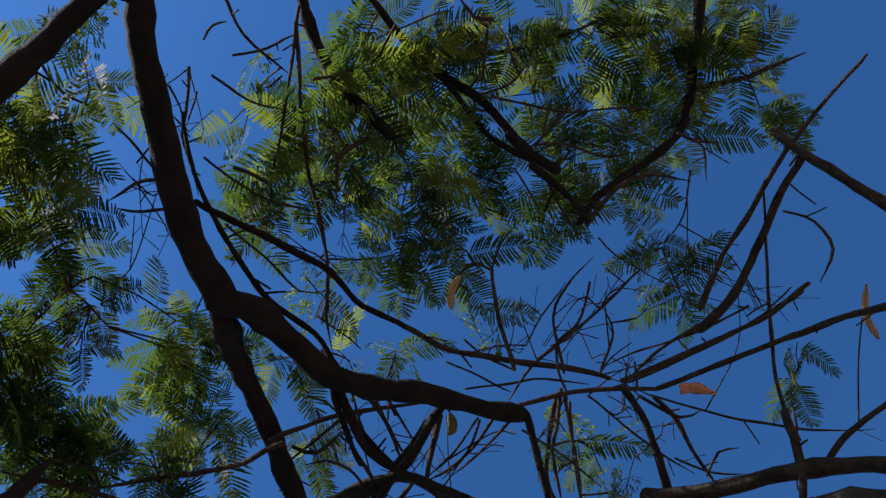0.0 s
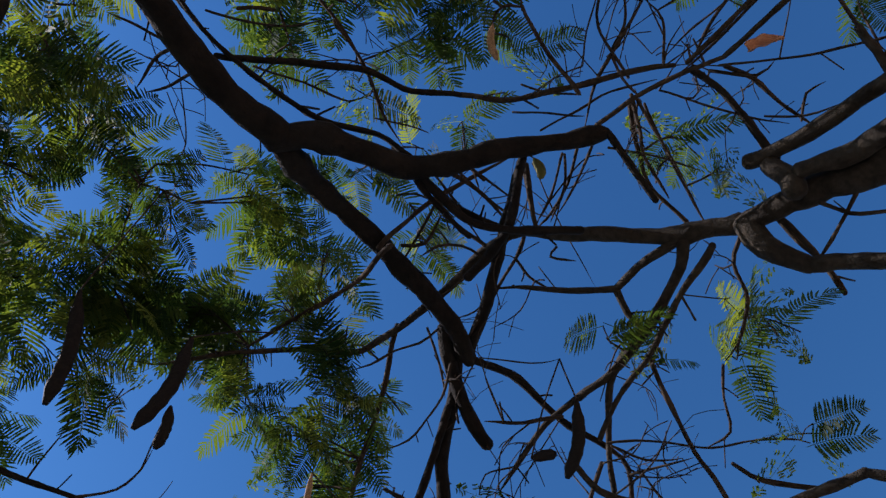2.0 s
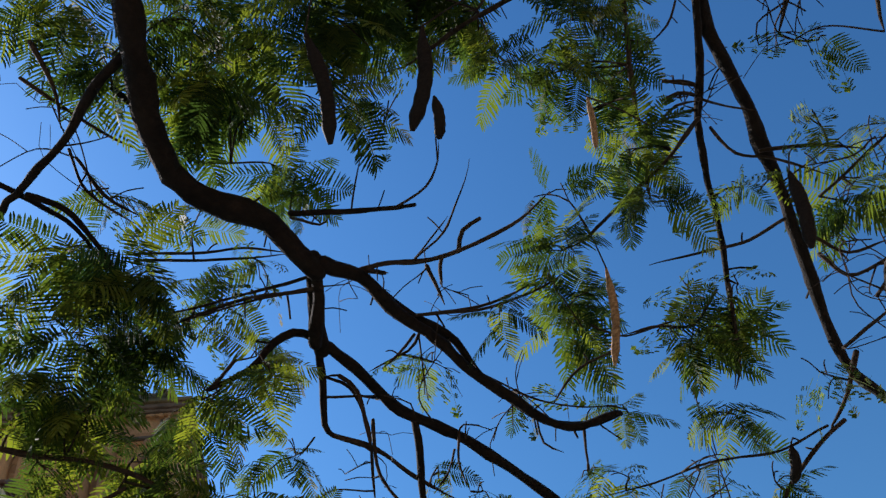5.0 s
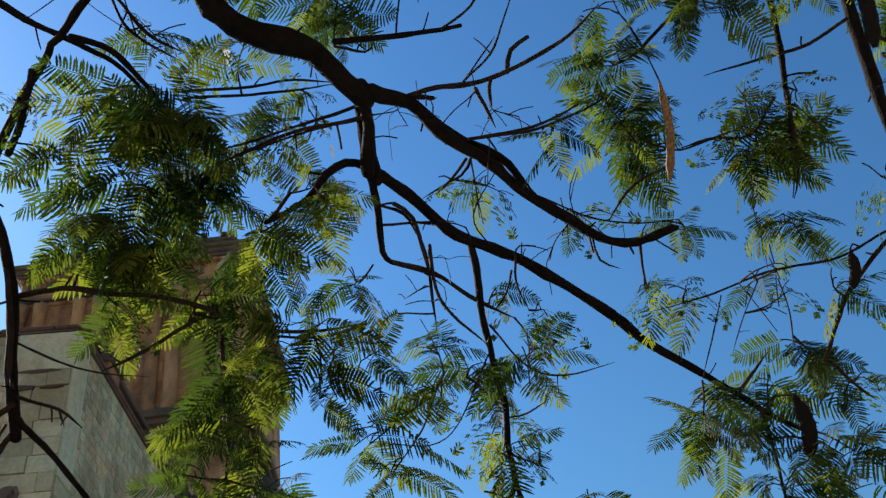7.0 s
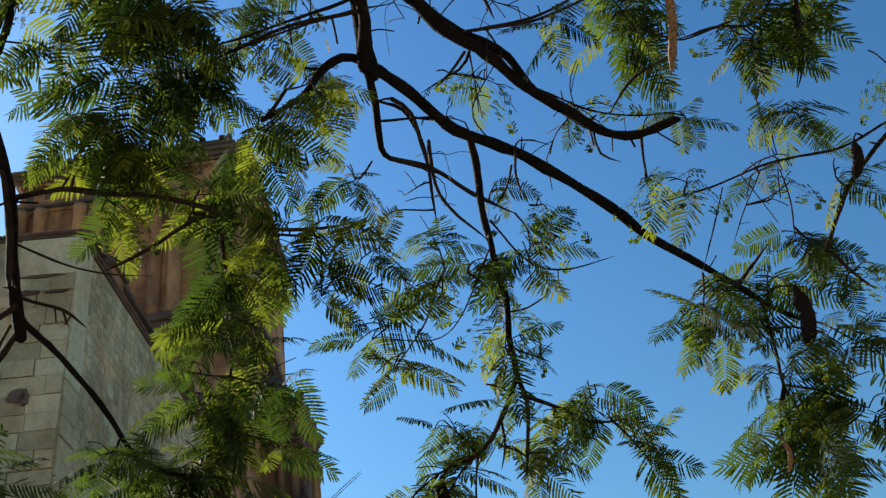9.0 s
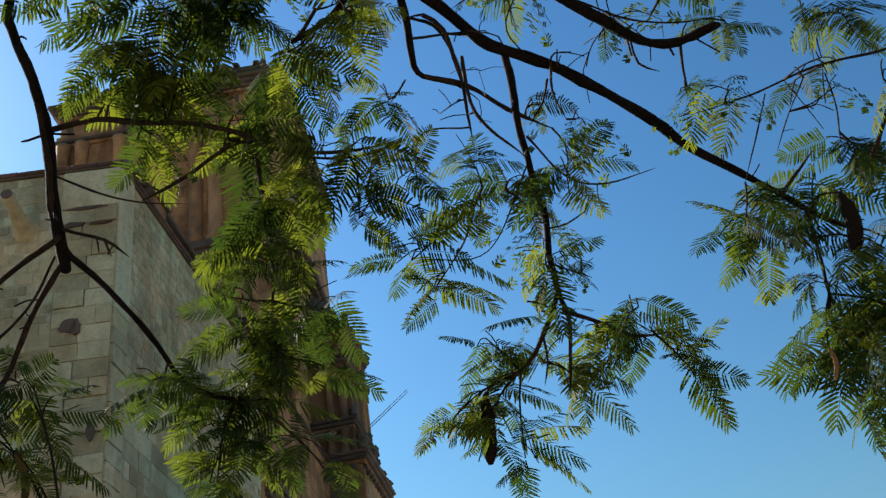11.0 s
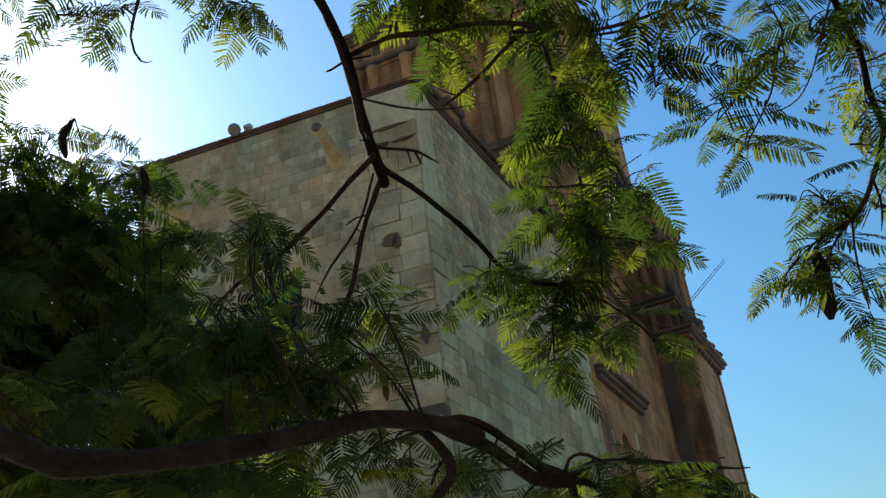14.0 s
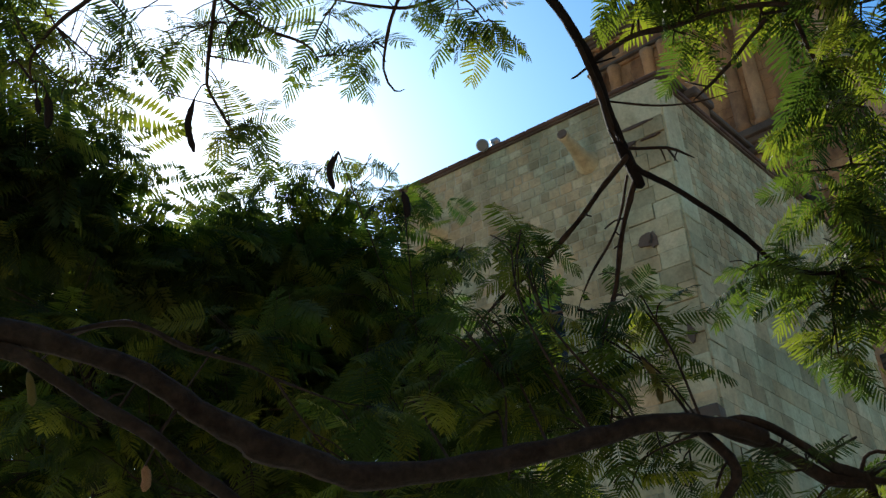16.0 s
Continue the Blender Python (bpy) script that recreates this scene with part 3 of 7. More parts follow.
# moulding on the brown stretch, and its arched niche
for q, (dz, dy) in enumerate(((0.0, 0.20), (0.16, 0.32), (0.30, 0.42))):
    slab(church, "moulding", ME, (12.45, dy / 2 - 0.02, 13.0 + dz), (4.2, dy, 0.14), DARK_STONE, 0.02)
# the niche's inner shade is painted: its back is dark stone
slab(church, "niche_back", ME, (12.20, -0.245, 10.55), (1.9, 0.05, 3.2), DARK_STONE, 0.01, "dark back of the arched niche, shade put into its colour")
for x, z, w, h in ((11.45, 10.65, 0.7, 3.5), (12.95, 10.65, 0.7, 3.5), (12.20, 12.1, 0.8, 0.6), (12.20, 9.05, 0.8, 0.3), (12.20, 10.2, 0.14, 2.0)):
    slab(church, "niche_frame", ME, (x, -0.10, z), (w, 0.24, h), BROWN, 0.02)
bm = bmesh.new()
arch = [(11.80, 11.8), (12.60, 11.8), (12.60, 11.2)] + [(12.20 + 0.4 * math.cos(k * math.pi / 10), 11.2 + 0.5 * math.sin(k * math.pi / 10)) for k in range(1, 10)] + [(11.80, 11.2)]
face = bm.faces.new([bm.verts.new((x, 0.0, z)) for x, z in arch])
deep_side = bmesh.ops.extrude_face_region(bm, geom=[face])
bmesh.ops.translate(bm, vec=(0, -0.2, 0), verts=[v for v in deep_side["geom"] if isinstance(v, bmesh.types.BMVert)])
bmesh.ops.transform(bm, matrix=ME, verts=bm.verts)
part("niche_arch", bm, BROWN, church)


def spout(x, z):
    """A carved stone water spout that leans out from the wall."""
    bm = bmesh.new()
    line = spline([(x, -0.1, z), (x, 0.35, z + 0.02), (x, 0.8, z + 0.10), (x, 1.15, z + 0.14)], 0.1)
    tube(bm, line, [0.13 + 0.22 * math.exp(-(3.2 * i / (len(line) - 1)) ** 1.4) + (0.03 if i == len(line) - 1 else 0) for i in range(len(line))], 12, 0.12)
    bmesh.ops.transform(bm, matrix=MW, verts=bm.verts)
    ob = part("water_spout", bm, STONE, church, "round carved stone water spout", smooth=True)
    # the spout is solid; a dark disc paints the shade of its mouth
    bm = bmesh.new()
    e, g = Vector((x, 1.14, z + 0.14)), Vector((x, 1.20, z + 0.145))
    tube(bm, [e, g], [0.115, 0.12], 10, 0.05)
    bmesh.ops.transform(bm, matrix=MW, verts=bm.verts)
    part("spout_mouth", bm, DARK_STONE, ob, "black disc for the shade inside the spout")


spout(2.0, 15.69)
spout(6.33, 15.54)

# ---- belfry and clerestory behind the roof ----
BEL = math.radians(26.5)                      # the belfry's face looks back along this bearing
BEL_IN = Vector((math.sin(BEL), math.cos(BEL), 0))
BEL_RUN = Vector((math.cos(BEL), -math.sin(BEL), 0))
BEL_LEFT = Vector((0.21 + 38 * math.sin(-0.002), 38.0, 0))
MB = wall_frame(BEL_LEFT, BEL_RUN, -BEL_IN)
BW = 10.2


def belfry_ring(name, z, h, out, mat, bevel=0.03):
    slab(church, name, MB, (BW / 2, -BW / 2, z + h / 2), (BW + 2 * out, BW + 2 * out, h), mat, bevel)


slab(church, "belfry_wall", MB, (BW / 2, -BW / 2, 24.4), (BW, BW, 22.0), BROWN, 0.04, "brown stone belfry with dark cornices, weathering and shadow in their colour")
masonry(church, MB, 0.0, BW, 18.0, 26.0, 0.5, 0.95, BROWN, [], 90, gap=0.012, proud=0.02)
masonry(church, MB, 0.0, BW, 27.0, 33.4, 0.5, 0.95, BROWN, [], 90, gap=0.012, proud=0.02)
# dark rings at z 26 also carry the cornice's shadow in their colour
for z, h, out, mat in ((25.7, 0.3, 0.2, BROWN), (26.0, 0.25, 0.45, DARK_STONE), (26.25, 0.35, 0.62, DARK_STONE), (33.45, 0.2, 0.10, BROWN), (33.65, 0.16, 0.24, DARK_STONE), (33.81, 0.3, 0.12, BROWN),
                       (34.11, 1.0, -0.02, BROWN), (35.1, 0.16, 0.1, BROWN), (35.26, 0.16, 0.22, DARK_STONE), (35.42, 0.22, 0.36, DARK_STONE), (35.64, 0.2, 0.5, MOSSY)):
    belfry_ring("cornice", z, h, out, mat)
for x in (0.3, 1.15, 2.9, 3.75, 6.4, 7.25, 9.0, 9.85):
    bm = bmesh.new()
    tube(bm, [MB @ Vector((x, 0.10, z)) for z in (26.6, 27.0, 27.1, 30.0, 32.7, 32.8, 33.0, 33.2, 33.45)], [0.38, 0.38, 0.31, 0.30, 0.28, 0.31, 0.29, 0.32, 0.35], 12, 0.02)
    part("column", bm, BROWN, church, smooth=True)
# small dentils under the top cornice, and rain streaks on the frieze
for q in range(26):
    slab(church, "dentil", MB, (0.1 + 0.4 * q, 0.14, 35.02), (0.2, 0.26, 0.16), BROWN, 0.02)
for q in range(11):
    h = random.uniform(0.35, 0.9)
    slab(church, "rain_streak", MB, (random.uniform(0.3, 9.8), 0.0, 34.98 - h / 2), (random.uniform(0.10, 0.35), 0.06, h), DARK_STONE, 0.02, "black rain stained stone")
# stepped mossy roof that closes towards the middle
for q, (z, h, inset) in enumerate(((35.84, 0.5, 0.0), (36.34, 0.45, 0.28), (36.79, 0.4, 0.45), (37.19, 0.45, 0.85), (37.64, 0.4, 1.2), (38.04, 0.4, 1.75), (38.44, 0.4, 2.5), (38.84, 0.4, 3.4))):
    slab(church, "roof_step", MB, (BW / 2, -BW / 2, z + h / 2), (BW - 2 * inset, BW - 2 * inset, h), MOSSY, 0.12, "weathered mossy roof step")
    for k in range(0 if q > 4 else 9 - q):
        bm = bmesh.new()
        e = MB @ Vector((inset + (BW - 2 * inset) * (k + random.uniform(0.2, 0.8)) / (9 - q), -inset + 0.02, z + h - 0.1))
        tube(bm, [e, e + Vector((0, 0, 0.14)), e + Vector((0, 0, random.uniform(0.22, 0.4)))], [0.16, 0.19, 0.05], 7, 0.5)
        part("stone_lump", bm, MOSSY, church)

# set back brown wall above the long eaves, with buttress piers
MC = wall_frame(CORNER + WEST * 2.2 + EAST * 4.5, EAST, EAST_OUT)
slab(church, "clerestory_wall", MC, (7.5, -1.0, 13.0), (15.0, 2.0, 16.0), BROWN, 0.03, "brown stone upper wall set back over the eaves")
masonry(church, MC, 0.0, 15.0, TOP, 20.6, 0.5, 0.85, BROWN, [], 120, gap=0.01, proud=0.02)
slab(church, "cornice", MC, (7.5, 0.05, 20.8), (15.2, 0.5, 0.3), BROWN, 0.04)
slab(church, "cornice", MC, (7.5, 0.18, 21.05), (15.4, 0.8, 0.18), DARK_STONE, 0.04)
for q in range(4):
    slab(church, "pier", MC, (1.5 + 4.0 * q, 0.35, 18.6), (0.9, 0.8, 4.2), BROWN, 0.05)
    slab(church, "pier_cap", MC, (1.5 + 4.0 * q, 0.40, 20.8), (1.1, 1.0, 0.3), DARK_STONE, 0.05)

# ---- bell tower at the far end ----
tower = tagged(new("bell_tower"), "tall brown stone bell tower with weathered black cornices", "tower")
MT = wall_frame(CORNER + EAST * (LONG_E - 0.6), EAST, EAST_OUT)
TW, TD, TF = 4.35, 4.6, 1.3                    # width, depth, and how far its face stands out
MTF = wall_frame(MT @ Vector((0, TF, 0)), EAST, EAST_OUT)
MTS = wall_frame(MT @ Vector((0, TF, 0)), -EAST_OUT, -EAST)


def tower_ring(name, z0, z1, inset, mat=TOWER_STONE, bevel=0.04, label=""):
    slab(tower, name, MT, (TW / 2, TF - TD / 2, (z0 + z1) / 2), (TW - 2 * inset, TD - 2 * inset, z1 - z0), mat, bevel, label)


def tower_cornice(z, inset, out):
    """Three worn ledges, each further out, on a row of small blocks."""
    tower_ring("cornice", z, z + 0.16, inset - 0.4 * out, TOWER_STONE, 0.03)
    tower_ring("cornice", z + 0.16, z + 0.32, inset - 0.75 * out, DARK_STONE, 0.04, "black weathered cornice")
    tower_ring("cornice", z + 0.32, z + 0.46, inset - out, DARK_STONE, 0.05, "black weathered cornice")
    n = 9
    for q in range(n):
        slab(tower, "dentil", MTF, (inset + (TW - 2 * inset) * (q + 0.5) / n, -inset + 0.2 * out, z - 0.1), (0.2, 0.5 * out, 0.2), DARK_STONE, 0.02)
    for q in range(3):
        slab(tower, "dentil", MTS, (0.25 + inset + 0.4 * q, -inset + 0.2 * out, z - 0.1), (0.18, 0.5 * out, 0.2), DARK_STONE, 0.02)


def tower_finials(z, inset, count, r):
    for q in range(count):
        e = MT @ Vector((inset + (TW - 2 * inset) * q / (count - 1), TF - inset, z))
        k = r * random.uniform(0.8, 1.15)
        bm = bmesh.new()
        tube(bm, [e + Vector((0, 0, dz * k)) for dz in (-0.3, 0.5, 0.6, 1.3, 1.9, 2.2, 2.7)], [1.0 * k, 0.95 * k, 0.7 * k, 1.15 * k, 0.9 * k, 0.5 * k, 0.25 * k], 8, 0.22)
        part("finial", bm, DARK_STONE, tower, "worn stone finial", smooth=True)


tower_ring("stage", -0.05, 17.0, 0.0)
masonry(tower, MTF, 0.0, TW, 4.0, 16.95, 0.5, 0.9, TOWER_LIT_FACE, [], 110, gap=0.008, proud=0.02)
masonry(tower, MTS, 0.0, 1.3, 4.0, 16.95, 0.5, 0.8, TOWER_STONE, [], 50, gap=0.008, proud=0.012)
slab(tower, "corner_strip", MTF, (0.12, 0.03, 9.9), (0.24, 0.10, 13.8), TOWER_STONE, 0.02)
slab(tower, "corner_strip", MTF, (TW - 0.12, 0.03, 9.9), (0.24, 0.10, 13.8), TOWER_STONE, 0.02)
# dark strip that paints in the shaded, weathered recess beside the church wall
slab(tower, "weathered_side", MTS, (1.0, 0.03, 10.4), (0.6, 0.08, 11.6), DARK_STONE, 0.04, "dark strip for shade and weathering on the tower side")
tower_cornice(16.95, 0.0, 0.42)
tower_finials(17.5, -0.15, 5, 0.21)
tower_ring("stage", 17.3, 18.7, 0.22)
tower_cornice(18.6, 0.3, 0.28)
tower_finials(19.1, 0.15, 4, 0.15)
tower_ring("stage", 18.9, 23.2, 0.42)
tower_cornice(21.5, 0.42, 0.26)
tower_finials(22.0, 0.25, 4, 0.14)
tower_cornice(23.0, 0.42, 0.34)
tower_finials(23.45, 0.2, 4, 0.17)
for m, xs in ((MTF, (0.62, 1.3, 3.05, 3.73)), (MTS, (0.62, 1.15))):
    for x in xs:
        for z0, z1, y in ((17.4, 18.55, -0.14), (19.05, 21.45, -0.36), (21.95, 22.95, -0.38)):
            bm = bmesh.new()
            tube(bm, [m @ Vector((x, y, z)) for z in (z0, z0 + 0.15, z0 + 0.2, (z0 + z1) / 2, z1 - 0.2, z1 - 0.1, z1)], [0.24, 0.23, 0.17, 0.165, 0.15, 0.2, 0.22], 10, 0.04)
            part("column", bm, TOWER_STONE, tower, smooth=True)
# no opening is cut; a flat dark plate paints its shade
slab(tower, "belfry_opening", MTF, (TW / 2, -0.40, 20.2), (1.0, 0.06, 1.9), DARK_STONE, 0.02, "flat dark plate for the shade of a belfry opening")
tower_ring("stage", 23.4, 24.2, 0.75)
bm = bmesh.new()
e = MT @ Vector((TW / 2, TF - TD / 2, 0))
tube(bm, [e + Vector((0, 0, z)) for z in (24.1, 24.6, 25.2, 25.8, 26.2, 26.45)], [1.55, 1.5, 1.28, 0.85, 0.45, 0.1], 14, 0.03)
part("dome", bm, MOSSY, tower, "small weathered stone dome", smooth=True)
# thin rods that lean out from the tower
for k in (0.0, 0.22):
    bm = bmesh.new()
    tube(bm, [MT @ Vector((3.6 + k, 0.85, 19.95)), MT @ Vector((5.66 + k, 2.6, 22.5))], [0.02, 0.012], 5, 0.0)
    part("rod", bm, DARK_STONE, tower, "thin iron rod")

# ---- floodlight on the eaves ----
floodlight = tagged(new("floodlight"), "round steel floodlight fixed on the tiled eaves", "lamp")
FL = MW @ Matrix.Translation((4.72, 0.2, TOP + 0.16)) @ Matrix.Rotation(radians(-40), 4, "X") @ Matrix.Rotation(radians(25), 4, "Z")
bm = bmesh.new()
tube(bm, [FL @ Vector((0, y, 0)) for y in (-0.28, -0.24, -0.05, 0.10, 0.14)], [0.05, 0.09, 0.14, 0.16, 0.165], 20, 0.0)
part("housing", bm, STEEL, floodlight, smooth=True)
bm = bmesh.new()
tube(bm, [FL @ Vector((0, y, 0)) for y in (0.142, 0.15)], [0.135, 0.13], 20, 0.0)
part("lens", bm, LENS, floodlight, "grey glass front")
slab(floodlight, "bracket", MW, (4.5, 0.02, TOP + 0.16), (0.08, 0.08, 0.3), STEEL, 0.01)
slab(floodlight, "bracket", MW, (4.45, 0.0, TOP + 0.28), (0.22, 0.16, 0.10), STEEL, 0.01)

# ---- trees ----
canopy_tree = tree_root(-2.4, -0.6, "tall flame tree with grey limbs and feathery green leaves", "flame_tree")
bare_tree = tree_root(4.2, -2.4, "half bare flame tree with twisted brown limbs and thin twigs", "flame_tree")
near_tree = tree_root(-3.2, 1.2, "flame tree with a low thick brown bough in shade", "flame_tree")
far_tree = tree_root(-4.0, 6.2, "dense dark flame tree standing before the church wall", "flame_tree")
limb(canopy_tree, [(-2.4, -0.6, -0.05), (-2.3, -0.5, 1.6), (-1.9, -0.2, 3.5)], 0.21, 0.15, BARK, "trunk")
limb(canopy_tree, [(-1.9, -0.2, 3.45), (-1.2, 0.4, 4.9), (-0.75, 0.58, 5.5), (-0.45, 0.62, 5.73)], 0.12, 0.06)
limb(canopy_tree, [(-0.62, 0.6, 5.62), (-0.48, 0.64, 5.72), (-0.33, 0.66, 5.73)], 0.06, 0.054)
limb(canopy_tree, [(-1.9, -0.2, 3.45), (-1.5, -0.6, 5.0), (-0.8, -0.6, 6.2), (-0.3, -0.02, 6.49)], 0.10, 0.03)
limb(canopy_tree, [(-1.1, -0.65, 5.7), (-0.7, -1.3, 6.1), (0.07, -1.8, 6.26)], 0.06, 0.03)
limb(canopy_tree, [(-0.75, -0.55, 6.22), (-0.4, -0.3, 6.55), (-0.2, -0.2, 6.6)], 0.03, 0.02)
limb(bare_tree, [(4.2, -2.4, -0.05), (4.0, -2.3, 1.8), (3.4, -1.9, 3.6)], 0.2, 0.13, BARK_WARM, "trunk")
limb(bare_tree, [(3.4, -1.9, 3.55), (2.95, -1.85, 4.3), (2.08, -1.83, 4.92)], 0.12, 0.1, BARK_WARM)
limb(bare_tree, [(3.4, -1.9, 3.55), (3.3, -1.2, 4.2), (3.07, -0.64, 4.66)], 0.08, 0.02, BARK_WARM)
limb(bare_tree, [(3.4, -1.9, 3.55), (3.6, -0.8, 4.1), (3.23, 0.11, 4.44)], 0.09, 0.038, BARK_WARM)
limb(bare_tree, [(2.95, -1.85, 4.3), (2.4, -2.1, 4.7), (1.97, -2.0, 4.99), (1.13, -2.2, 5.24)], 0.06, 0.02, BARK_WARM)
limb(near_tree, [(-3.2, 1.2, -0.05), (-3.1, 1.3, 1.4), (-2.7, 1.6, 2.5), (-1.79, 2.24, 3.01)], 0.16, 0.035, BARK_WARM, "trunk")
limb(near_tree, [(-2.2, 1.95, 2.85), (-1.9, 2.2, 2.95), (-1.65, 2.4, 2.94)], 0.03, 0.026, BARK_WARM)
limb(far_tree, [(-4.0, 6.2, -0.05), (-3.9, 6.1, 1.8), (-3.5, 6.2, 3.4)], 0.18, 0.12, BARK, "trunk")
limb(far_tree, [(-3.5, 6.2, 3.35), (-2.9, 6.3, 4.6), (-2.4, 6.3, 5.4)], 0.09, 0.03)
limb(far_tree, [(-3.5, 6.2, 3.35), (-2.5, 6.3, 4.0), (-1.4, 6.5, 4.6)], 0.09, 0.03)
limb(far_tree, [(-3.5, 6.2, 3.35), (-3.6, 6.0, 4.4), (-3.9, 5.7, 5.4)], 0.09, 0.03)
limb(far_tree, [(-3.4, 6.2, 3.2), (-2.4, 5.8, 3.5), (-1.2, 5.9, 3.6)], 0.08, 0.025)
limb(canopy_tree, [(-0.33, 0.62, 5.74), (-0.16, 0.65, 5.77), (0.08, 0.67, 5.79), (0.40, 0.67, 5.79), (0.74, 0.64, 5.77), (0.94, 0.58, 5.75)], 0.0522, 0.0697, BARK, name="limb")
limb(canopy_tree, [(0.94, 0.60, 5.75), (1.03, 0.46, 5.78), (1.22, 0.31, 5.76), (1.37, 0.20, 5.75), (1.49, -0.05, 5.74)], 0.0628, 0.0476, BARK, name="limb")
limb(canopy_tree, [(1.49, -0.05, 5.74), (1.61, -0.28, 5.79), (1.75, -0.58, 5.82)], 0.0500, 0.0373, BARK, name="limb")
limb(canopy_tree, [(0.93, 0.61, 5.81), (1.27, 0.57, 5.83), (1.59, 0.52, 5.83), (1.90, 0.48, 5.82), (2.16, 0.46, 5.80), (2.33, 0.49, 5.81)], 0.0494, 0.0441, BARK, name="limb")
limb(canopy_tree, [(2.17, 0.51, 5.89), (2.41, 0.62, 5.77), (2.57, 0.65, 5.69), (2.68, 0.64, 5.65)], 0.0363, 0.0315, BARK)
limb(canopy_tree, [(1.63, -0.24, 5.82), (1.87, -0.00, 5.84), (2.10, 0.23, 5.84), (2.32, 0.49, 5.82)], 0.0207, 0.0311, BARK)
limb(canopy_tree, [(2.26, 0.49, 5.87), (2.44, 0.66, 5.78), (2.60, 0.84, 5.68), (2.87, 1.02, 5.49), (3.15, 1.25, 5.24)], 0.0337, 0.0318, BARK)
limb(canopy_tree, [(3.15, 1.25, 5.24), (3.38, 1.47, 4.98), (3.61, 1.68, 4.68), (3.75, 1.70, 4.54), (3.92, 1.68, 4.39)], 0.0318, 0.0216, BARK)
limb(bare_tree, [(2.35, -0.86, 5.53), (2.30, -0.72, 5.60), (2.28, -0.58, 5.66), (2.15, -0.36, 5.77), (2.04, -0.16, 5.85), (1.96, 0.00, 5.91)], 0.0448, 0.0279, BARK_WARM, name="limb")
limb(bare_tree, [(1.96, 0.00, 5.91), (1.97, 0.17, 5.93), (2.02, 0.46, 5.91), (2.04, 0.73, 5.89), (2.03, 0.89, 5.89)], 0.0254, 0.0156, BARK_WARM)
limb(bare_tree, [(2.03, 0.89, 5.89), (1.84, 1.16, 5.93), (1.70, 1.38, 5.94), (1.55, 1.67, 5.92), (1.41, 1.80, 5.94)], 0.0143, 0.0079, TWIG)
limb(bare_tree, [(2.28, -0.67, 5.60), (2.31, -0.51, 5.64), (2.34, -0.39, 5.68), (2.38, -0.26, 5.70)], 0.0249, 0.0165, BARK_WARM)
limb(bare_tree, [(2.38, -0.26, 5.70), (2.28, -0.07, 5.76), (2.16, 0.12, 5.82), (2.10, 0.22, 5.84)], 0.0165, 0.0089, BARK_WARM)
limb(bare_tree, [(2.38, -0.26, 5.70), (2.48, -0.24, 5.64), (2.58, -0.26, 5.58)], 0.0178, 0.0152, BARK_WARM)
limb(bare_tree, [(2.31, -0.61, 5.59), (2.44, -0.50, 5.59), (2.57, -0.28, 5.59), (2.68, -0.04, 5.59), (2.71, 0.16, 5.62)], 0.0274, 0.0208, BARK_WARM)
limb(bare_tree, [(2.71, 0.16, 5.62), (2.72, 0.31, 5.61), (2.75, 0.45, 5.57), (2.82, 0.70, 5.48)], 0.0182, 0.0091, BARK_WARM)
limb(bare_tree, [(2.37, -0.71, 5.54), (2.49, -0.45, 5.50), (2.61, -0.22, 5.45), (2.69, 0.02, 5.40), (2.77, 0.17, 5.34)], 0.0174, 0.0112, BARK_WARM)
limb(canopy_tree, [(2.35, 0.47, 5.80), (2.50, 0.36, 5.76), (2.65, 0.32, 5.71), (2.82, 0.27, 5.63), (2.98, 0.18, 5.56)], 0.0195, 0.0159, BARK)
limb(canopy_tree, [(2.98, 0.18, 5.56), (3.09, 0.15, 5.48), (3.27, 0.26, 5.33), (3.38, 0.31, 5.23), (3.40, 0.47, 5.19)], 0.0132, 0.0066, TWIG)
limb(bare_tree, [(2.81, 0.32, 5.30), (2.92, 0.26, 5.15), (3.02, 0.04, 5.00), (3.12, -0.23, 4.83), (3.10, -0.43, 4.74), (3.07, -0.64, 4.66)], 0.0137, 0.0232, BARK_WARM)
limb(bare_tree, [(3.27, 1.07, 4.47), (3.27, 0.88, 4.46), (3.27, 0.57, 4.48), (3.24, 0.36, 4.47), (3.23, 0.11, 4.44)], 0.0357, 0.0454, BARK_WARM, name="limb")
limb(bare_tree, [(3.28, 1.01, 4.50), (3.28, 1.12, 4.56), (3.40, 1.27, 4.47), (3.53, 1.38, 4.36)], 0.0190, 0.0099, BARK_WARM)
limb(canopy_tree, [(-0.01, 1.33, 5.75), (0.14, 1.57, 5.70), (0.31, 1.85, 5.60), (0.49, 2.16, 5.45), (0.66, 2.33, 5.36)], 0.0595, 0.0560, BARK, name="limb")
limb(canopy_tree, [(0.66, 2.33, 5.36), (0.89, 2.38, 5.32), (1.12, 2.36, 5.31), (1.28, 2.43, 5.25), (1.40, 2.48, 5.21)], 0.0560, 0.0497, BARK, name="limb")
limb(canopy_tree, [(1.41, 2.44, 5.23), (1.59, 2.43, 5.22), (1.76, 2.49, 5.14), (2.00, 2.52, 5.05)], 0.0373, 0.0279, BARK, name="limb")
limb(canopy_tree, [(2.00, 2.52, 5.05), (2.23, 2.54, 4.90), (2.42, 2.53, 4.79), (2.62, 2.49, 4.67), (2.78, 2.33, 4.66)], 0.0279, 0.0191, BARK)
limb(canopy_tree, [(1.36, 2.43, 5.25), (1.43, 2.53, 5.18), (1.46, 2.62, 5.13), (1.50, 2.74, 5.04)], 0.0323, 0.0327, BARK)
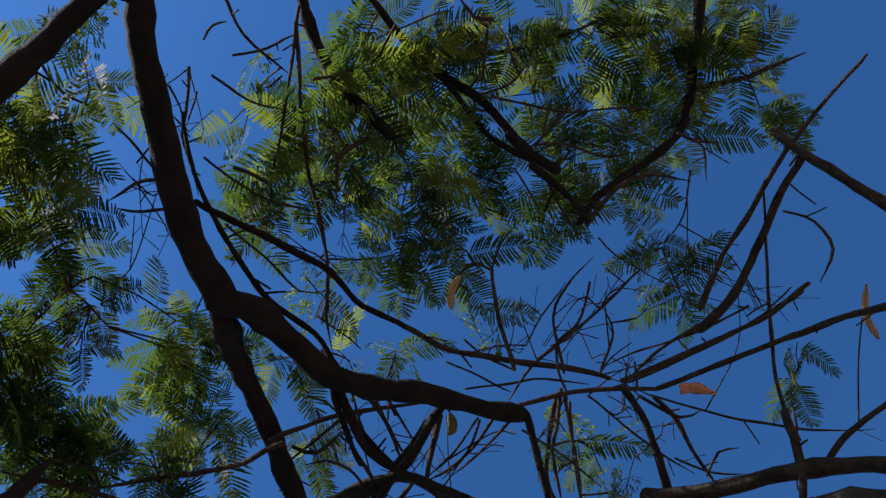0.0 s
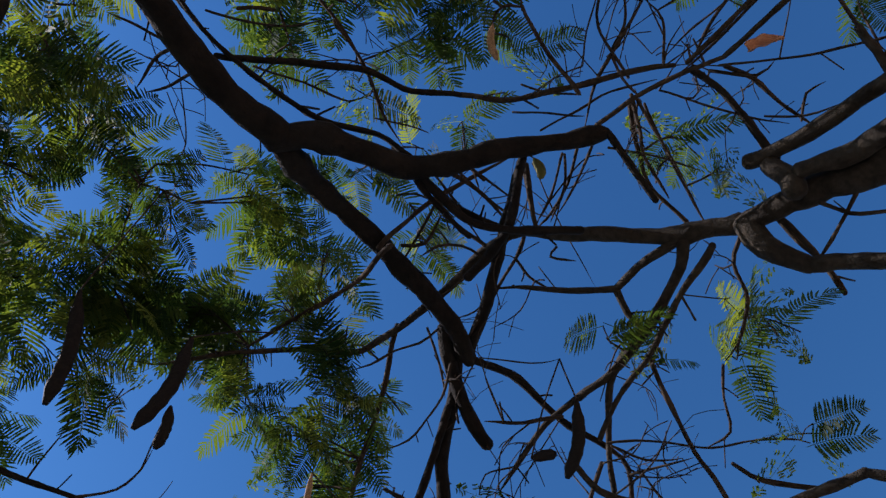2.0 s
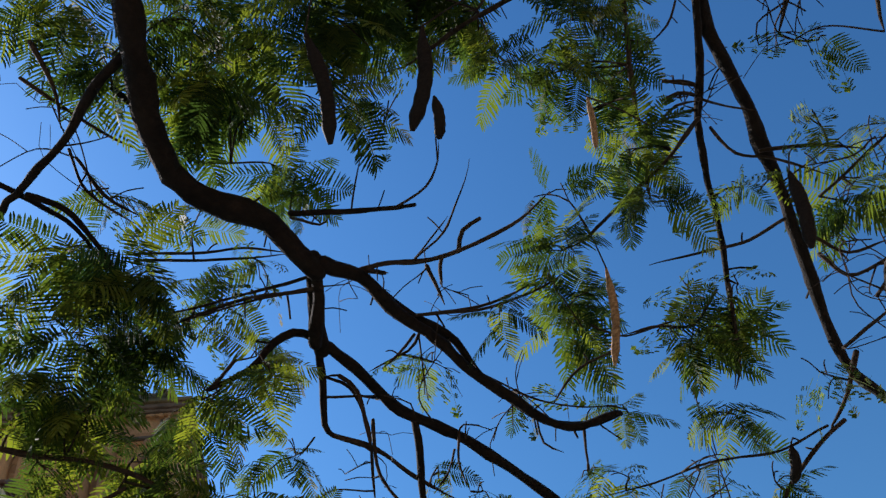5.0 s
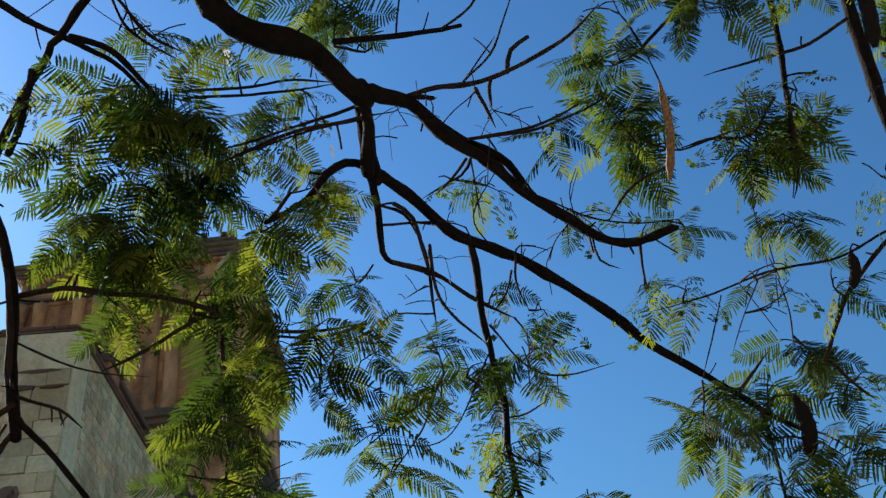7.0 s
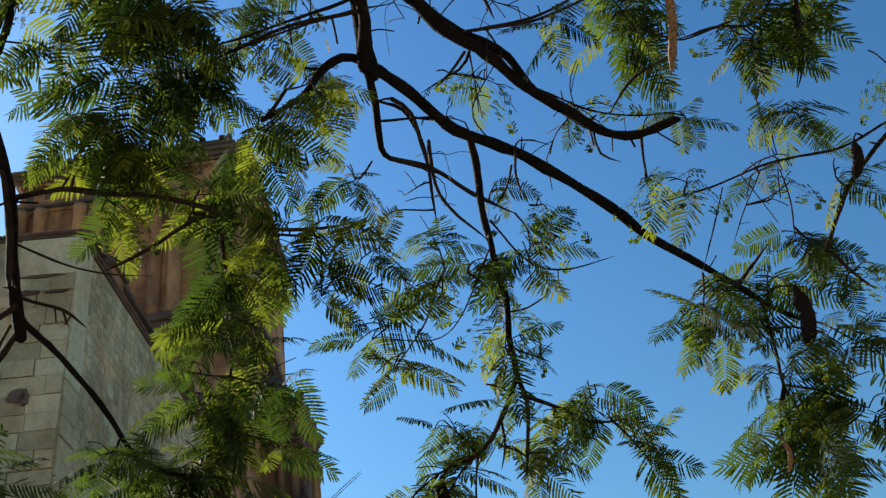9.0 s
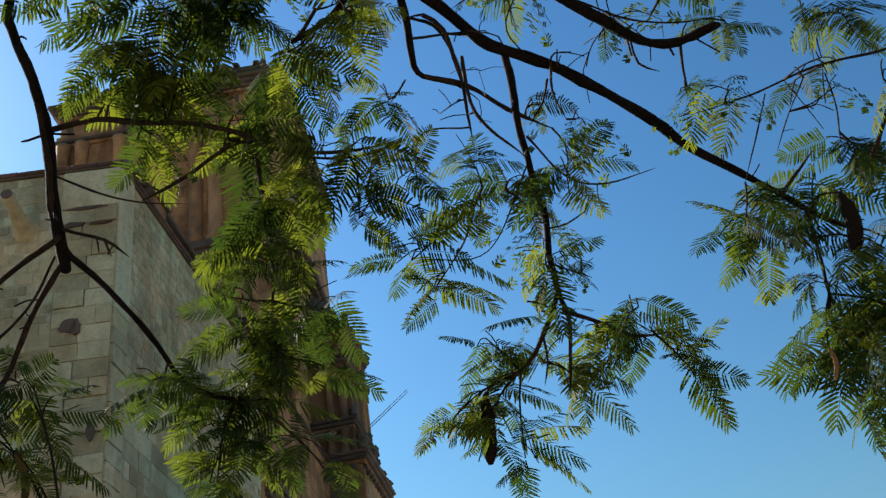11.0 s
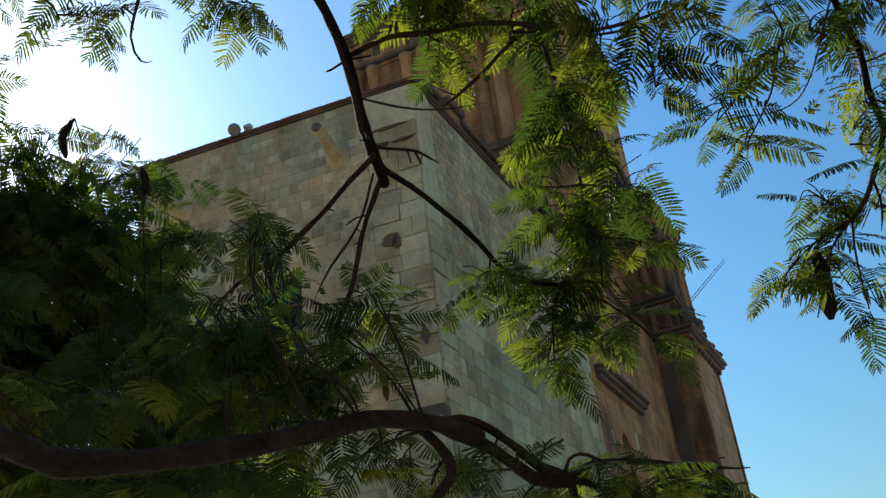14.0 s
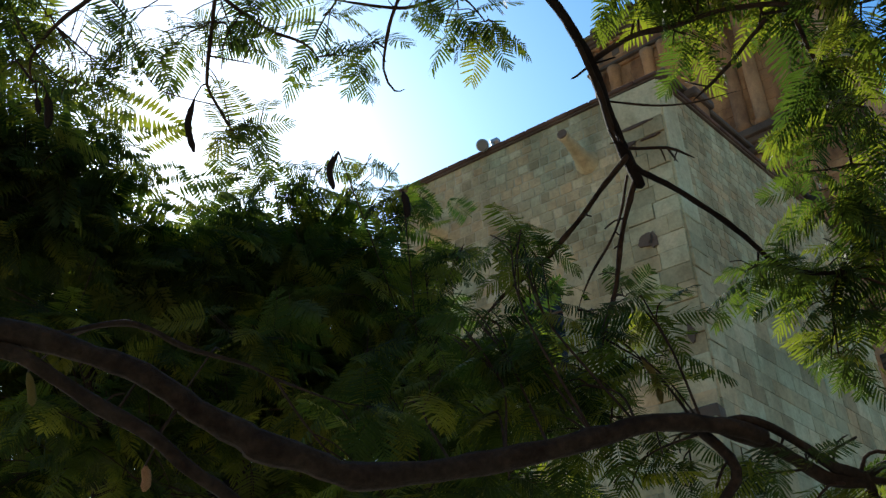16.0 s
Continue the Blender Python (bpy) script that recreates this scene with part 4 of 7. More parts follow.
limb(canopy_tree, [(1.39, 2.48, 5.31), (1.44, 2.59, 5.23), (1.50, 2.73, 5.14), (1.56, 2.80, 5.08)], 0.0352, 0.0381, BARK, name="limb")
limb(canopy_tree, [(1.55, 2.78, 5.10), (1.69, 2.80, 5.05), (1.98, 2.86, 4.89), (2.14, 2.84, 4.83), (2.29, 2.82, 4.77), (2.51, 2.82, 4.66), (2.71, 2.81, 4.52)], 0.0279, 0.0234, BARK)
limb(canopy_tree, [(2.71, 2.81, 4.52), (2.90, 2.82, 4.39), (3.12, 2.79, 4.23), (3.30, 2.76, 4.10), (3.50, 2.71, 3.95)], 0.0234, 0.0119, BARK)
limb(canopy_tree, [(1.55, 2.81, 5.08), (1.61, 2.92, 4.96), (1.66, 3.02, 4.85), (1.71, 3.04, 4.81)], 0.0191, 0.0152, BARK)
limb(canopy_tree, [(1.71, 3.04, 4.81), (1.91, 3.02, 4.77), (2.11, 3.04, 4.69), (2.32, 3.04, 4.61)], 0.0140, 0.0091, TWIG)
limb(canopy_tree, [(2.05, 2.87, 4.86), (2.13, 3.01, 4.67), (2.21, 3.13, 4.47), (2.30, 3.24, 4.27), (2.35, 3.35, 4.07), (2.38, 3.40, 3.94)], 0.0180, 0.0140, BARK)
limb(canopy_tree, [(2.38, 3.40, 3.94), (2.32, 3.51, 3.77), (2.25, 3.58, 3.66), (2.15, 3.63, 3.59)], 0.0127, 0.0087, TWIG)
limb(canopy_tree, [(2.38, 3.40, 3.94), (2.41, 3.43, 3.77), (2.40, 3.54, 3.49)], 0.0114, 0.0075, TWIG)
limb(canopy_tree, [(2.43, 3.47, 3.88), (2.57, 3.42, 3.80), (2.70, 3.38, 3.72), (2.83, 3.30, 3.70)], 0.0114, 0.0076, TWIG)
limb(canopy_tree, [(1.58, 2.51, 5.35), (1.71, 2.52, 5.28), (1.90, 2.53, 5.19), (2.11, 2.52, 5.07), (2.26, 2.57, 4.94), (2.41, 2.57, 4.84), (2.60, 2.53, 4.72), (2.74, 2.43, 4.68), (2.81, 2.34, 4.68)], 0.0231, 0.0178, BARK)
limb(canopy_tree, [(1.50, 2.77, 5.12), (1.40, 2.76, 5.10), (1.32, 2.80, 5.03), (1.25, 2.88, 4.92), (1.09, 2.97, 4.82)], 0.0203, 0.0109, BARK)
limb(canopy_tree, [(1.21, 2.33, 5.37), (1.40, 2.22, 5.34), (1.57, 2.11, 5.31), (1.67, 2.02, 5.28)], 0.0149, 0.0097, BARK)
limb(canopy_tree, [(1.60, 2.06, 5.28), (1.68, 1.93, 5.30), (1.68, 1.81, 5.34), (1.65, 1.73, 5.37)], 0.0073, 0.0036, TWIG)
limb(canopy_tree, [(1.59, 2.42, 5.25), (1.69, 2.34, 5.25), (1.86, 2.23, 5.23), (2.01, 2.07, 5.24), (2.14, 1.89, 5.26), (2.21, 1.73, 5.30)], 0.0138, 0.0087, TWIG)
limb(canopy_tree, [(1.78, 2.25, 5.22), (1.85, 2.10, 5.27), (1.87, 1.92, 5.37), (1.85, 1.79, 5.44)], 0.0062, 0.0037, TWIG)
limb(canopy_tree, [(0.35, 1.94, 5.61), (0.28, 2.12, 5.58), (0.22, 2.38, 5.48), (0.13, 2.63, 5.38), (0.08, 2.73, 5.36)], 0.0243, 0.0165, BARK)
limb(canopy_tree, [(0.15, 2.63, 5.31), (0.32, 2.67, 5.34), (0.51, 2.78, 5.31), (0.59, 2.87, 5.29), (0.76, 2.91, 5.30)], 0.0149, 0.0104, BARK)
limb(canopy_tree, [(1.44, 2.52, 5.17), (1.16, 2.75, 5.21), (0.93, 2.98, 5.21), (0.79, 3.17, 5.21)], 0.0112, 0.0066, TWIG)
limb(canopy_tree, [(1.90, 2.48, 5.13), (2.14, 2.33, 5.11), (2.34, 2.14, 5.12), (2.44, 1.99, 5.15)], 0.0089, 0.0051, TWIG)
limb(canopy_tree, [(1.90, 2.50, 5.15), (2.09, 2.38, 5.14), (2.25, 2.24, 5.15), (2.35, 2.10, 5.17)], 0.0089, 0.0051, TWIG)
limb(canopy_tree, [(1.49, 2.51, 5.32), (1.28, 2.67, 5.27), (1.01, 2.84, 5.21), (0.77, 2.97, 5.16)], 0.0089, 0.0051, TWIG)
limb(canopy_tree, [(-0.06, 3.39, 5.13), (-0.01, 3.43, 5.04), (0.09, 3.56, 4.87), (0.15, 3.65, 4.72), (0.20, 3.79, 4.50), (0.25, 3.89, 4.31), (0.28, 3.92, 4.20)], 0.0225, 0.0279, BARK)
limb(canopy_tree, [(0.24, 3.85, 4.31), (0.04, 3.91, 4.12), (-0.18, 3.96, 3.92), (-0.37, 3.97, 3.77), (-0.55, 3.97, 3.61)], 0.0140, 0.0085, TWIG)
limb(canopy_tree, [(0.27, 3.88, 4.27), (0.48, 3.93, 4.09), (0.68, 3.98, 3.88), (0.84, 4.00, 3.69), (1.06, 3.95, 3.61)], 0.0152, 0.0097, BARK)
limb(canopy_tree, [(0.08, 2.73, 5.36), (0.0, 3.05, 5.27), (-0.06, 3.39, 5.13)], 0.016, 0.022)
limb(canopy_tree, [(0.26, 3.92, 4.21), (0.15, 4.02, 3.96), (0.09, 4.08, 3.74), (0.01, 4.12, 3.55), (-0.04, 4.18, 3.29)], 0.0140, 0.0085, TWIG)
limb(canopy_tree, [(0.23, 3.90, 4.24), (0.16, 3.98, 4.05), (0.00, 4.06, 3.84), (-0.08, 4.10, 3.70)], 0.0076, 0.0050, TWIG)
limb(canopy_tree, [(0.26, 3.83, 4.34), (0.43, 3.80, 4.29), (0.53, 3.79, 4.20)], 0.0089, 0.0062, TWIG)
limb(canopy_tree, [(0.43, 3.88, 4.34), (0.47, 3.96, 4.31)], 0.0064, 0.0039, TWIG)
limb(canopy_tree, [(0.16, 3.64, 4.73), (0.35, 3.56, 4.75), (0.52, 3.50, 4.72), (0.86, 3.42, 4.68), (1.15, 3.39, 4.57), (1.43, 3.27, 4.52), (1.60, 3.14, 4.51)], 0.0130, 0.0085, TWIG)
limb(canopy_tree, [(0.21, 3.77, 4.58), (0.47, 3.73, 4.46), (0.76, 3.62, 4.39)], 0.0065, 0.0037, TWIG)
limb(canopy_tree, [(1.02, 3.43, 4.56), (1.11, 3.60, 4.27), (1.14, 3.74, 4.00), (1.15, 3.86, 3.73)], 0.0099, 0.0061, TWIG)
limb(canopy_tree, [(0.90, 3.43, 4.59), (0.72, 3.60, 4.51), (0.57, 3.72, 4.46)], 0.0099, 0.0076, TWIG)
limb(canopy_tree, [(0.15, 3.65, 4.72), (0.08, 3.64, 4.66), (0.05, 3.61, 4.62)], 0.0065, 0.0051, TWIG)
limb(canopy_tree, [(1.87, 2.94, 4.87), (1.92, 3.02, 4.62), (2.12, 3.00, 4.36)], 0.0102, 0.0061, TWIG)
limb(near_tree, [(-1.79, 2.24, 3.01), (-1.69, 2.36, 3.00), (-1.58, 2.47, 3.00), (-1.42, 2.62, 2.96), (-1.28, 2.77, 2.89), (-1.10, 2.92, 2.77)], 0.0321, 0.0460, BARK_WARM, name="limb")
limb(near_tree, [(-1.10, 2.92, 2.77), (-0.87, 3.09, 2.71), (-0.62, 3.22, 2.71), (-0.34, 3.31, 2.76), (-0.04, 3.37, 2.82)], 0.0460, 0.0370, BARK_WARM, name="limb")
limb(near_tree, [(-0.04, 3.37, 2.82), (0.17, 3.43, 2.87), (0.35, 3.50, 2.87), (0.53, 3.57, 2.82)], 0.0370, 0.0288, BARK_WARM, name="limb")
limb(near_tree, [(0.40, 3.57, 2.87), (0.54, 3.62, 2.81), (0.63, 3.67, 2.75), (0.73, 3.72, 2.69), (0.85, 3.74, 2.67)], 0.0247, 0.0256, BARK_WARM)
limb(near_tree, [(0.34, 3.55, 2.87), (0.47, 3.57, 2.89), (0.57, 3.61, 2.86), (0.68, 3.66, 2.78), (0.77, 3.70, 2.72), (0.86, 3.73, 2.69)], 0.0153, 0.0203, BARK_WARM)
limb(near_tree, [(0.85, 3.74, 2.68), (0.92, 3.74, 2.72), (1.01, 3.75, 2.74), (1.14, 3.75, 2.73), (1.33, 3.74, 2.69), (1.55, 3.71, 2.65)], 0.0160, 0.0089, BARK_WARM)
limb(near_tree, [(0.85, 3.74, 2.68), (0.93, 3.74, 2.66), (1.01, 3.75, 2.62), (1.14, 3.74, 2.58), (1.25, 3.73, 2.55)], 0.0128, 0.0065, BARK_WARM)
limb(near_tree, [(0.85, 3.73, 2.70), (0.87, 3.72, 2.75), (0.92, 3.72, 2.77), (0.98, 3.73, 2.75), (1.03, 3.74, 2.73)], 0.0096, 0.0065, TWIG)
limb(near_tree, [(0.86, 3.73, 2.68), (0.87, 3.76, 2.64), (0.87, 3.81, 2.53), (0.87, 3.86, 2.40)], 0.0192, 0.0151, BARK_WARM)
limb(near_tree, [(0.76, 3.68, 2.74), (0.79, 3.67, 2.80), (0.83, 3.66, 2.82)], 0.0053, 0.0032, TWIG)
limb(near_tree, [(0.78, 3.70, 2.66), (0.73, 3.71, 2.66), (0.67, 3.73, 2.61)], 0.0063, 0.0053, TWIG)
limb(near_tree, [(0.33, 3.57, 2.86), (0.40, 3.57, 2.76), (0.41, 3.56, 2.67), (0.33, 3.56, 2.58)], 0.0205, 0.0160, BARK_WARM)
limb(near_tree, [(-1.65, 2.40, 2.94), (-1.50, 2.55, 2.85), (-1.36, 2.69, 2.75), (-1.23, 2.80, 2.65), (-1.11, 2.89, 2.55)], 0.0250, 0.0232, BARK_WARM)
limb(near_tree, [(-1.60, 2.50, 3.05), (-1.46, 2.65, 3.14), (-1.33, 2.83, 3.12), (-1.19, 3.00, 3.10), (-1.10, 3.14, 3.08)], 0.0110, 0.0070, BARK_WARM)
limb(canopy_tree, [(-1.46, 3.04, 5.05), (-1.53, 3.16, 4.91), (-1.59, 3.27, 4.77), (-1.60, 3.32, 4.71), (-1.56, 3.44, 4.61), (-1.52, 3.53, 4.52)], 0.0106, 0.0066, TWIG)
limb(canopy_tree, [(-1.46, 3.06, 5.04), (-1.30, 3.24, 4.95), (-1.14, 3.34, 4.91), (-1.08, 3.43, 4.84)], 0.0093, 0.0053, TWIG)
limb(canopy_tree, [(-0.66, 3.32, 5.07), (-0.75, 3.41, 4.97), (-0.81, 3.53, 4.83), (-0.78, 3.61, 4.75), (-0.73, 3.61, 4.75)], 0.0093, 0.0053, TWIG)
limb(canopy_tree, [(-1.91, 2.84, 4.98), (-2.09, 2.85, 4.85), (-2.25, 2.90, 4.70), (-2.27, 2.99, 4.59)], 0.0119, 0.0053, TWIG)
limb(canopy_tree, [(-0.43, 3.37, 5.08), (-0.65, 3.37, 5.03), (-0.90, 3.28, 5.05), (-1.04, 3.21, 5.07)], 0.0106, 0.0053, TWIG)
limb(canopy_tree, [(-0.47, 0.61, 5.73), (-0.35, 0.75, 5.72), (-0.21, 0.95, 5.69), (-0.10, 1.13, 5.64), (0.00, 1.27, 5.60)], 0.0477, 0.0522, BARK, name="limb")
limb(canopy_tree, [(-0.29, 0.02, 6.49), (0.00, -0.01, 6.47), (0.26, -0.12, 6.42), (0.47, -0.27, 6.37)], 0.0265, 0.0311, BARK)
limb(canopy_tree, [(-0.22, -0.28, 6.59), (0.13, -0.48, 6.55), (0.40, -0.73, 6.48), (0.66, -0.90, 6.40), (0.78, -1.02, 6.33)], 0.0176, 0.0238, BARK)
limb(canopy_tree, [(0.12, -0.46, 6.48), (0.32, -0.60, 6.45), (0.58, -0.74, 6.41), (0.72, -0.92, 6.36)], 0.0119, 0.0159, BARK)
limb(canopy_tree, [(0.07, -1.80, 6.26), (0.42, -1.72, 6.26), (0.67, -1.63, 6.24), (0.82, -1.42, 6.26), (0.94, -1.19, 6.28), (1.04, -1.07, 6.27)], 0.0270, 0.0212, BARK)
limb(canopy_tree, [(0.52, -1.70, 6.27), (0.50, -1.94, 6.18), (0.43, -2.19, 6.08)], 0.0149, 0.0081, TWIG)
limb(canopy_tree, [(0.18, -0.59, 6.56), (0.19, -0.91, 6.51), (0.14, -1.29, 6.43), (0.05, -1.54, 6.36)], 0.0095, 0.0068, TWIG)
limb(canopy_tree, [(-0.18, 0.03, 6.40), (0.35, 0.22, 6.38), (0.57, 0.32, 6.36), (0.87, 0.41, 6.30)], 0.0091, 0.0052, TWIG)
limb(canopy_tree, [(-0.11, 0.06, 6.40), (0.50, 0.14, 6.37), (0.82, 0.13, 6.33), (1.24, 0.18, 6.23)], 0.0117, 0.0078, TWIG)
limb(canopy_tree, [(0.56, 0.63, 6.02), (0.78, 0.38, 6.07), (0.99, 0.14, 6.09), (1.18, 0.02, 6.10), (1.33, -0.16, 6.11)], 0.0170, 0.0127, BARK)
limb(canopy_tree, [(1.33, -0.16, 6.11), (1.46, -0.34, 6.05), (1.56, -0.59, 6.00), (1.62, -0.83, 5.93), (1.69, -1.01, 5.87)], 0.0140, 0.0127, TWIG)
limb(canopy_tree, [(0.18, 0.60, 6.06), (0.47, 0.60, 6.01), (0.73, 0.53, 5.97), (0.99, 0.42, 5.91), (1.20, 0.24, 5.85), (1.34, 0.18, 5.79)], 0.0097, 0.0155, BARK)
limb(canopy_tree, [(-0.30, 0.36, 6.48), (-0.11, 0.31, 6.49), (0.11, 0.14, 6.50)], 0.0093, 0.0066, TWIG)
limb(bare_tree, [(0.69, -1.81, 5.66), (0.80, -1.91, 5.57), (0.91, -2.01, 5.46), (1.02, -2.11, 5.36), (1.13, -2.20, 5.24)], 0.0170, 0.0262, BARK_WARM)
limb(bare_tree, [(0.43, -2.17, 5.52), (0.60, -2.03, 5.63), (0.77, -1.91, 5.72)], 0.0061, 0.0112, TWIG)
limb(bare_tree, [(0.80, -1.90, 5.60), (0.95, -1.81, 5.66), (1.16, -1.71, 5.71), (1.38, -1.59, 5.75), (1.53, -1.44, 5.81)], 0.0182, 0.0216, BARK_WARM)
limb(bare_tree, [(0.76, -1.85, 5.63), (1.01, -1.70, 5.72), (1.25, -1.55, 5.79), (1.44, -1.46, 5.83)], 0.0122, 0.0140, TWIG)
limb(canopy_tree, [(1.15, -0.60, 6.12), (1.37, -0.58, 6.01), (1.56, -0.59, 5.89)], 0.0089, 0.0112, TWIG)
limb(bare_tree, [(1.36, -2.15, 5.19), (1.41, -2.04, 5.30), (1.51, -1.75, 5.46), (1.61, -1.50, 5.58), (1.72, -1.17, 5.70)], 0.0155, 0.0112, BARK_WARM)
limb(bare_tree, [(1.72, -1.17, 5.70), (1.70, -0.98, 5.76), (1.69, -0.79, 5.81), (1.71, -0.58, 5.83)], 0.0112, 0.0124, TWIG)
limb(bare_tree, [(1.32, -1.82, 5.50), (1.45, -1.64, 5.57), (1.57, -1.36, 5.67), (1.67, -1.04, 5.76)], 0.0097, 0.0124, TWIG)
limb(bare_tree, [(1.02, -1.79, 5.60), (1.08, -1.89, 5.54), (1.19, -1.93, 5.48), (1.32, -1.86, 5.48)], 0.0049, 0.0073, TWIG)
limb(bare_tree, [(0.93, -1.77, 5.74), (1.32, -1.70, 5.63), (1.63, -1.64, 5.52), (1.93, -1.62, 5.36), (2.14, -1.58, 5.23)], 0.0062, 0.0109, TWIG)
limb(canopy_tree, [(1.71, -1.04, 5.74), (1.85, -1.09, 5.67), (2.03, -1.11, 5.58), (2.16, -1.12, 5.50)], 0.0149, 0.0199, BARK)
limb(bare_tree, [(2.13, -1.02, 5.55), (2.09, -1.36, 5.40), (2.02, -1.65, 5.26), (1.99, -1.88, 5.11), (1.97, -2.00, 4.99)], 0.0323, 0.0357, BARK_WARM, name="limb")
limb(bare_tree, [(1.78, -1.99, 5.22), (1.92, -1.78, 5.26), (2.01, -1.69, 5.25)], 0.0122, 0.0146, BARK_WARM)
limb(canopy_tree, [(1.64, -0.21, 5.78), (1.77, -0.10, 5.77), (1.88, 0.02, 5.76), (1.95, 0.27, 5.76)], 0.0243, 0.0224, BARK)
limb(canopy_tree, [(1.44, 0.18, 5.75), (1.70, 0.12, 5.73), (1.87, -0.02, 5.73), (2.04, -0.27, 5.71)], 0.0190, 0.0199, BARK)
limb(canopy_tree, [(1.43, 0.21, 5.76), (1.61, 0.19, 5.74), (1.78, 0.16, 5.73)], 0.0143, 0.0122, BARK)
limb(canopy_tree, [(1.75, -0.60, 5.81), (1.90, -0.60, 5.74), (2.09, -0.61, 5.65)], 0.0162, 0.0137, BARK)
limb(canopy_tree, [(1.74, -1.14, 5.70), (1.88, -1.46, 5.58), (1.96, -1.83, 5.42), (1.97, -1.99, 5.38)], 0.0062, 0.0051, TWIG)
limb(canopy_tree, [(1.60, 0.52, 5.77), (1.62, 0.22, 5.95), (1.70, -0.20, 6.09)], 0.0122, 0.0091, TWIG)
limb(canopy_tree, [(1.59, 0.46, 5.68), (1.68, 0.73, 5.78), (1.71, 1.05, 5.89), (1.72, 1.39, 5.98)], 0.0131, 0.0093, TWIG)
limb(canopy_tree, [(0.42, 0.71, 5.82), (0.42, 0.83, 5.90), (0.48, 0.98, 5.97)], 0.0105, 0.0061, TWIG)
limb(canopy_tree, [(0.54, 0.71, 5.81), (0.54, 0.87, 5.93), (0.52, 0.98, 6.06)], 0.0081, 0.0050, TWIG)
limb(canopy_tree, [(1.74, -0.80, 5.89), (1.92, -0.79, 5.81), (2.15, -0.77, 5.71)], 0.0089, 0.0051, TWIG)
limb(canopy_tree, [(1.64, -0.82, 5.93), (1.39, -0.83, 6.01), (1.27, -0.91, 6.03), (1.16, -1.06, 6.03)], 0.0076, 0.0051, TWIG)
limb(canopy_tree, [(1.67, -0.97, 5.88), (1.50, -1.07, 5.92), (1.37, -1.05, 5.97)], 0.0076, 0.0051, TWIG)
limb(canopy_tree, [(1.16, -0.59, 6.11), (1.03, -0.67, 6.14), (0.97, -0.74, 6.14)], 0.0064, 0.0051, TWIG)
limb(canopy_tree, [(1.77, -0.52, 5.82), (1.87, -0.36, 5.79), (1.94, -0.22, 5.77)], 0.0075, 0.0050, TWIG)
limb(bare_tree, [(2.34, -0.88, 5.49), (2.31, -1.01, 5.43), (2.31, -1.16, 5.36), (2.31, -1.36, 5.24)], 0.0497, 0.0705, BARK_WARM, name="limb")
limb(bare_tree, [(2.31, -1.36, 5.24), (2.21, -1.51, 5.16), (2.14, -1.65, 5.06), (2.08, -1.83, 4.92)], 0.0705, 0.0976, BARK_WARM, name="limb")
limb(bare_tree, [(2.18, -1.13, 5.34), (2.19, -1.31, 5.24), (2.14, -1.44, 5.17), (2.11, -1.57, 5.09)], 0.0337, 0.0541, BARK_WARM, name="limb")
limb(bare_tree, [(2.16, -1.07, 5.48), (2.21, -1.10, 5.39), (2.23, -1.08, 5.32)], 0.0418, 0.0553, BARK_WARM, name="limb")
limb(bare_tree, [(2.35, -0.87, 5.49), (2.43, -0.87, 5.37), (2.52, -0.96, 5.23)], 0.0572, 0.0414, BARK_WARM, name="limb")
limb(bare_tree, [(2.52, -0.96, 5.23), (2.56, -1.14, 5.09), (2.59, -1.30, 4.95), (2.60, -1.39, 4.83), (2.64, -1.50, 4.68)], 0.0365, 0.0279, BARK_WARM, name="limb")
limb(bare_tree, [(2.38, -1.00, 5.44), (2.53, -1.03, 5.33), (2.71, -1.03, 5.20)], 0.0137, 0.0112, TWIG)
limb(bare_tree, [(2.34, -1.14, 5.30), (2.41, -1.20, 5.23), (2.45, -1.31, 5.17), (2.50, -1.43, 5.09)], 0.0109, 0.0073, TWIG)
limb(bare_tree, [(2.36, -1.27, 5.25), (2.47, -1.10, 5.23), (2.53, -0.98, 5.22)], 0.0109, 0.0073, TWIG)
limb(bare_tree, [(2.58, -1.24, 5.11), (2.55, -1.30, 5.11), (2.57, -1.37, 5.07), (2.56, -1.51, 5.01)], 0.0085, 0.0061, TWIG)
limb(bare_tree, [(2.15, -1.56, 5.20), (2.06, -1.59, 5.24), (1.93, -1.61, 5.30), (1.80, -1.60, 5.37)], 0.0156, 0.0168, BARK_WARM)
limb(canopy_tree, [(-0.17, 2.63, 5.43), (-0.00, 2.68, 5.41), (0.14, 2.70, 5.39), (0.34, 2.74, 5.37), (0.47, 2.79, 5.32), (0.57, 2.87, 5.25)], 0.0152, 0.0089, BARK)
limb(canopy_tree, [(0.29, 2.57, 5.61), (0.45, 2.66, 5.53), (0.64, 2.69, 5.50)], 0.0091, 0.0065, TWIG)
limb(canopy_tree, [(0.65, 2.80, 5.36), (0.95, 2.69, 5.39), (1.11, 2.61, 5.41), (1.32, 2.55, 5.39)], 0.0077, 0.0051, TWIG)
limb(canopy_tree, [(0.98, 2.89, 5.17), (1.25, 2.72, 5.23), (1.43, 2.60, 5.26), (1.58, 2.52, 5.26)], 0.0051, 0.0076, TWIG)
limb(canopy_tree, [(2.72, 2.14, 4.87), (2.62, 2.31, 4.87), (2.58, 2.49, 4.81)], 0.0051, 0.0077, TWIG)
limb(canopy_tree, [(2.99, 1.70, 4.92), (2.96, 1.87, 4.85), (2.85, 1.96, 4.89), (2.73, 2.08, 4.91)], 0.0076, 0.0064, TWIG)
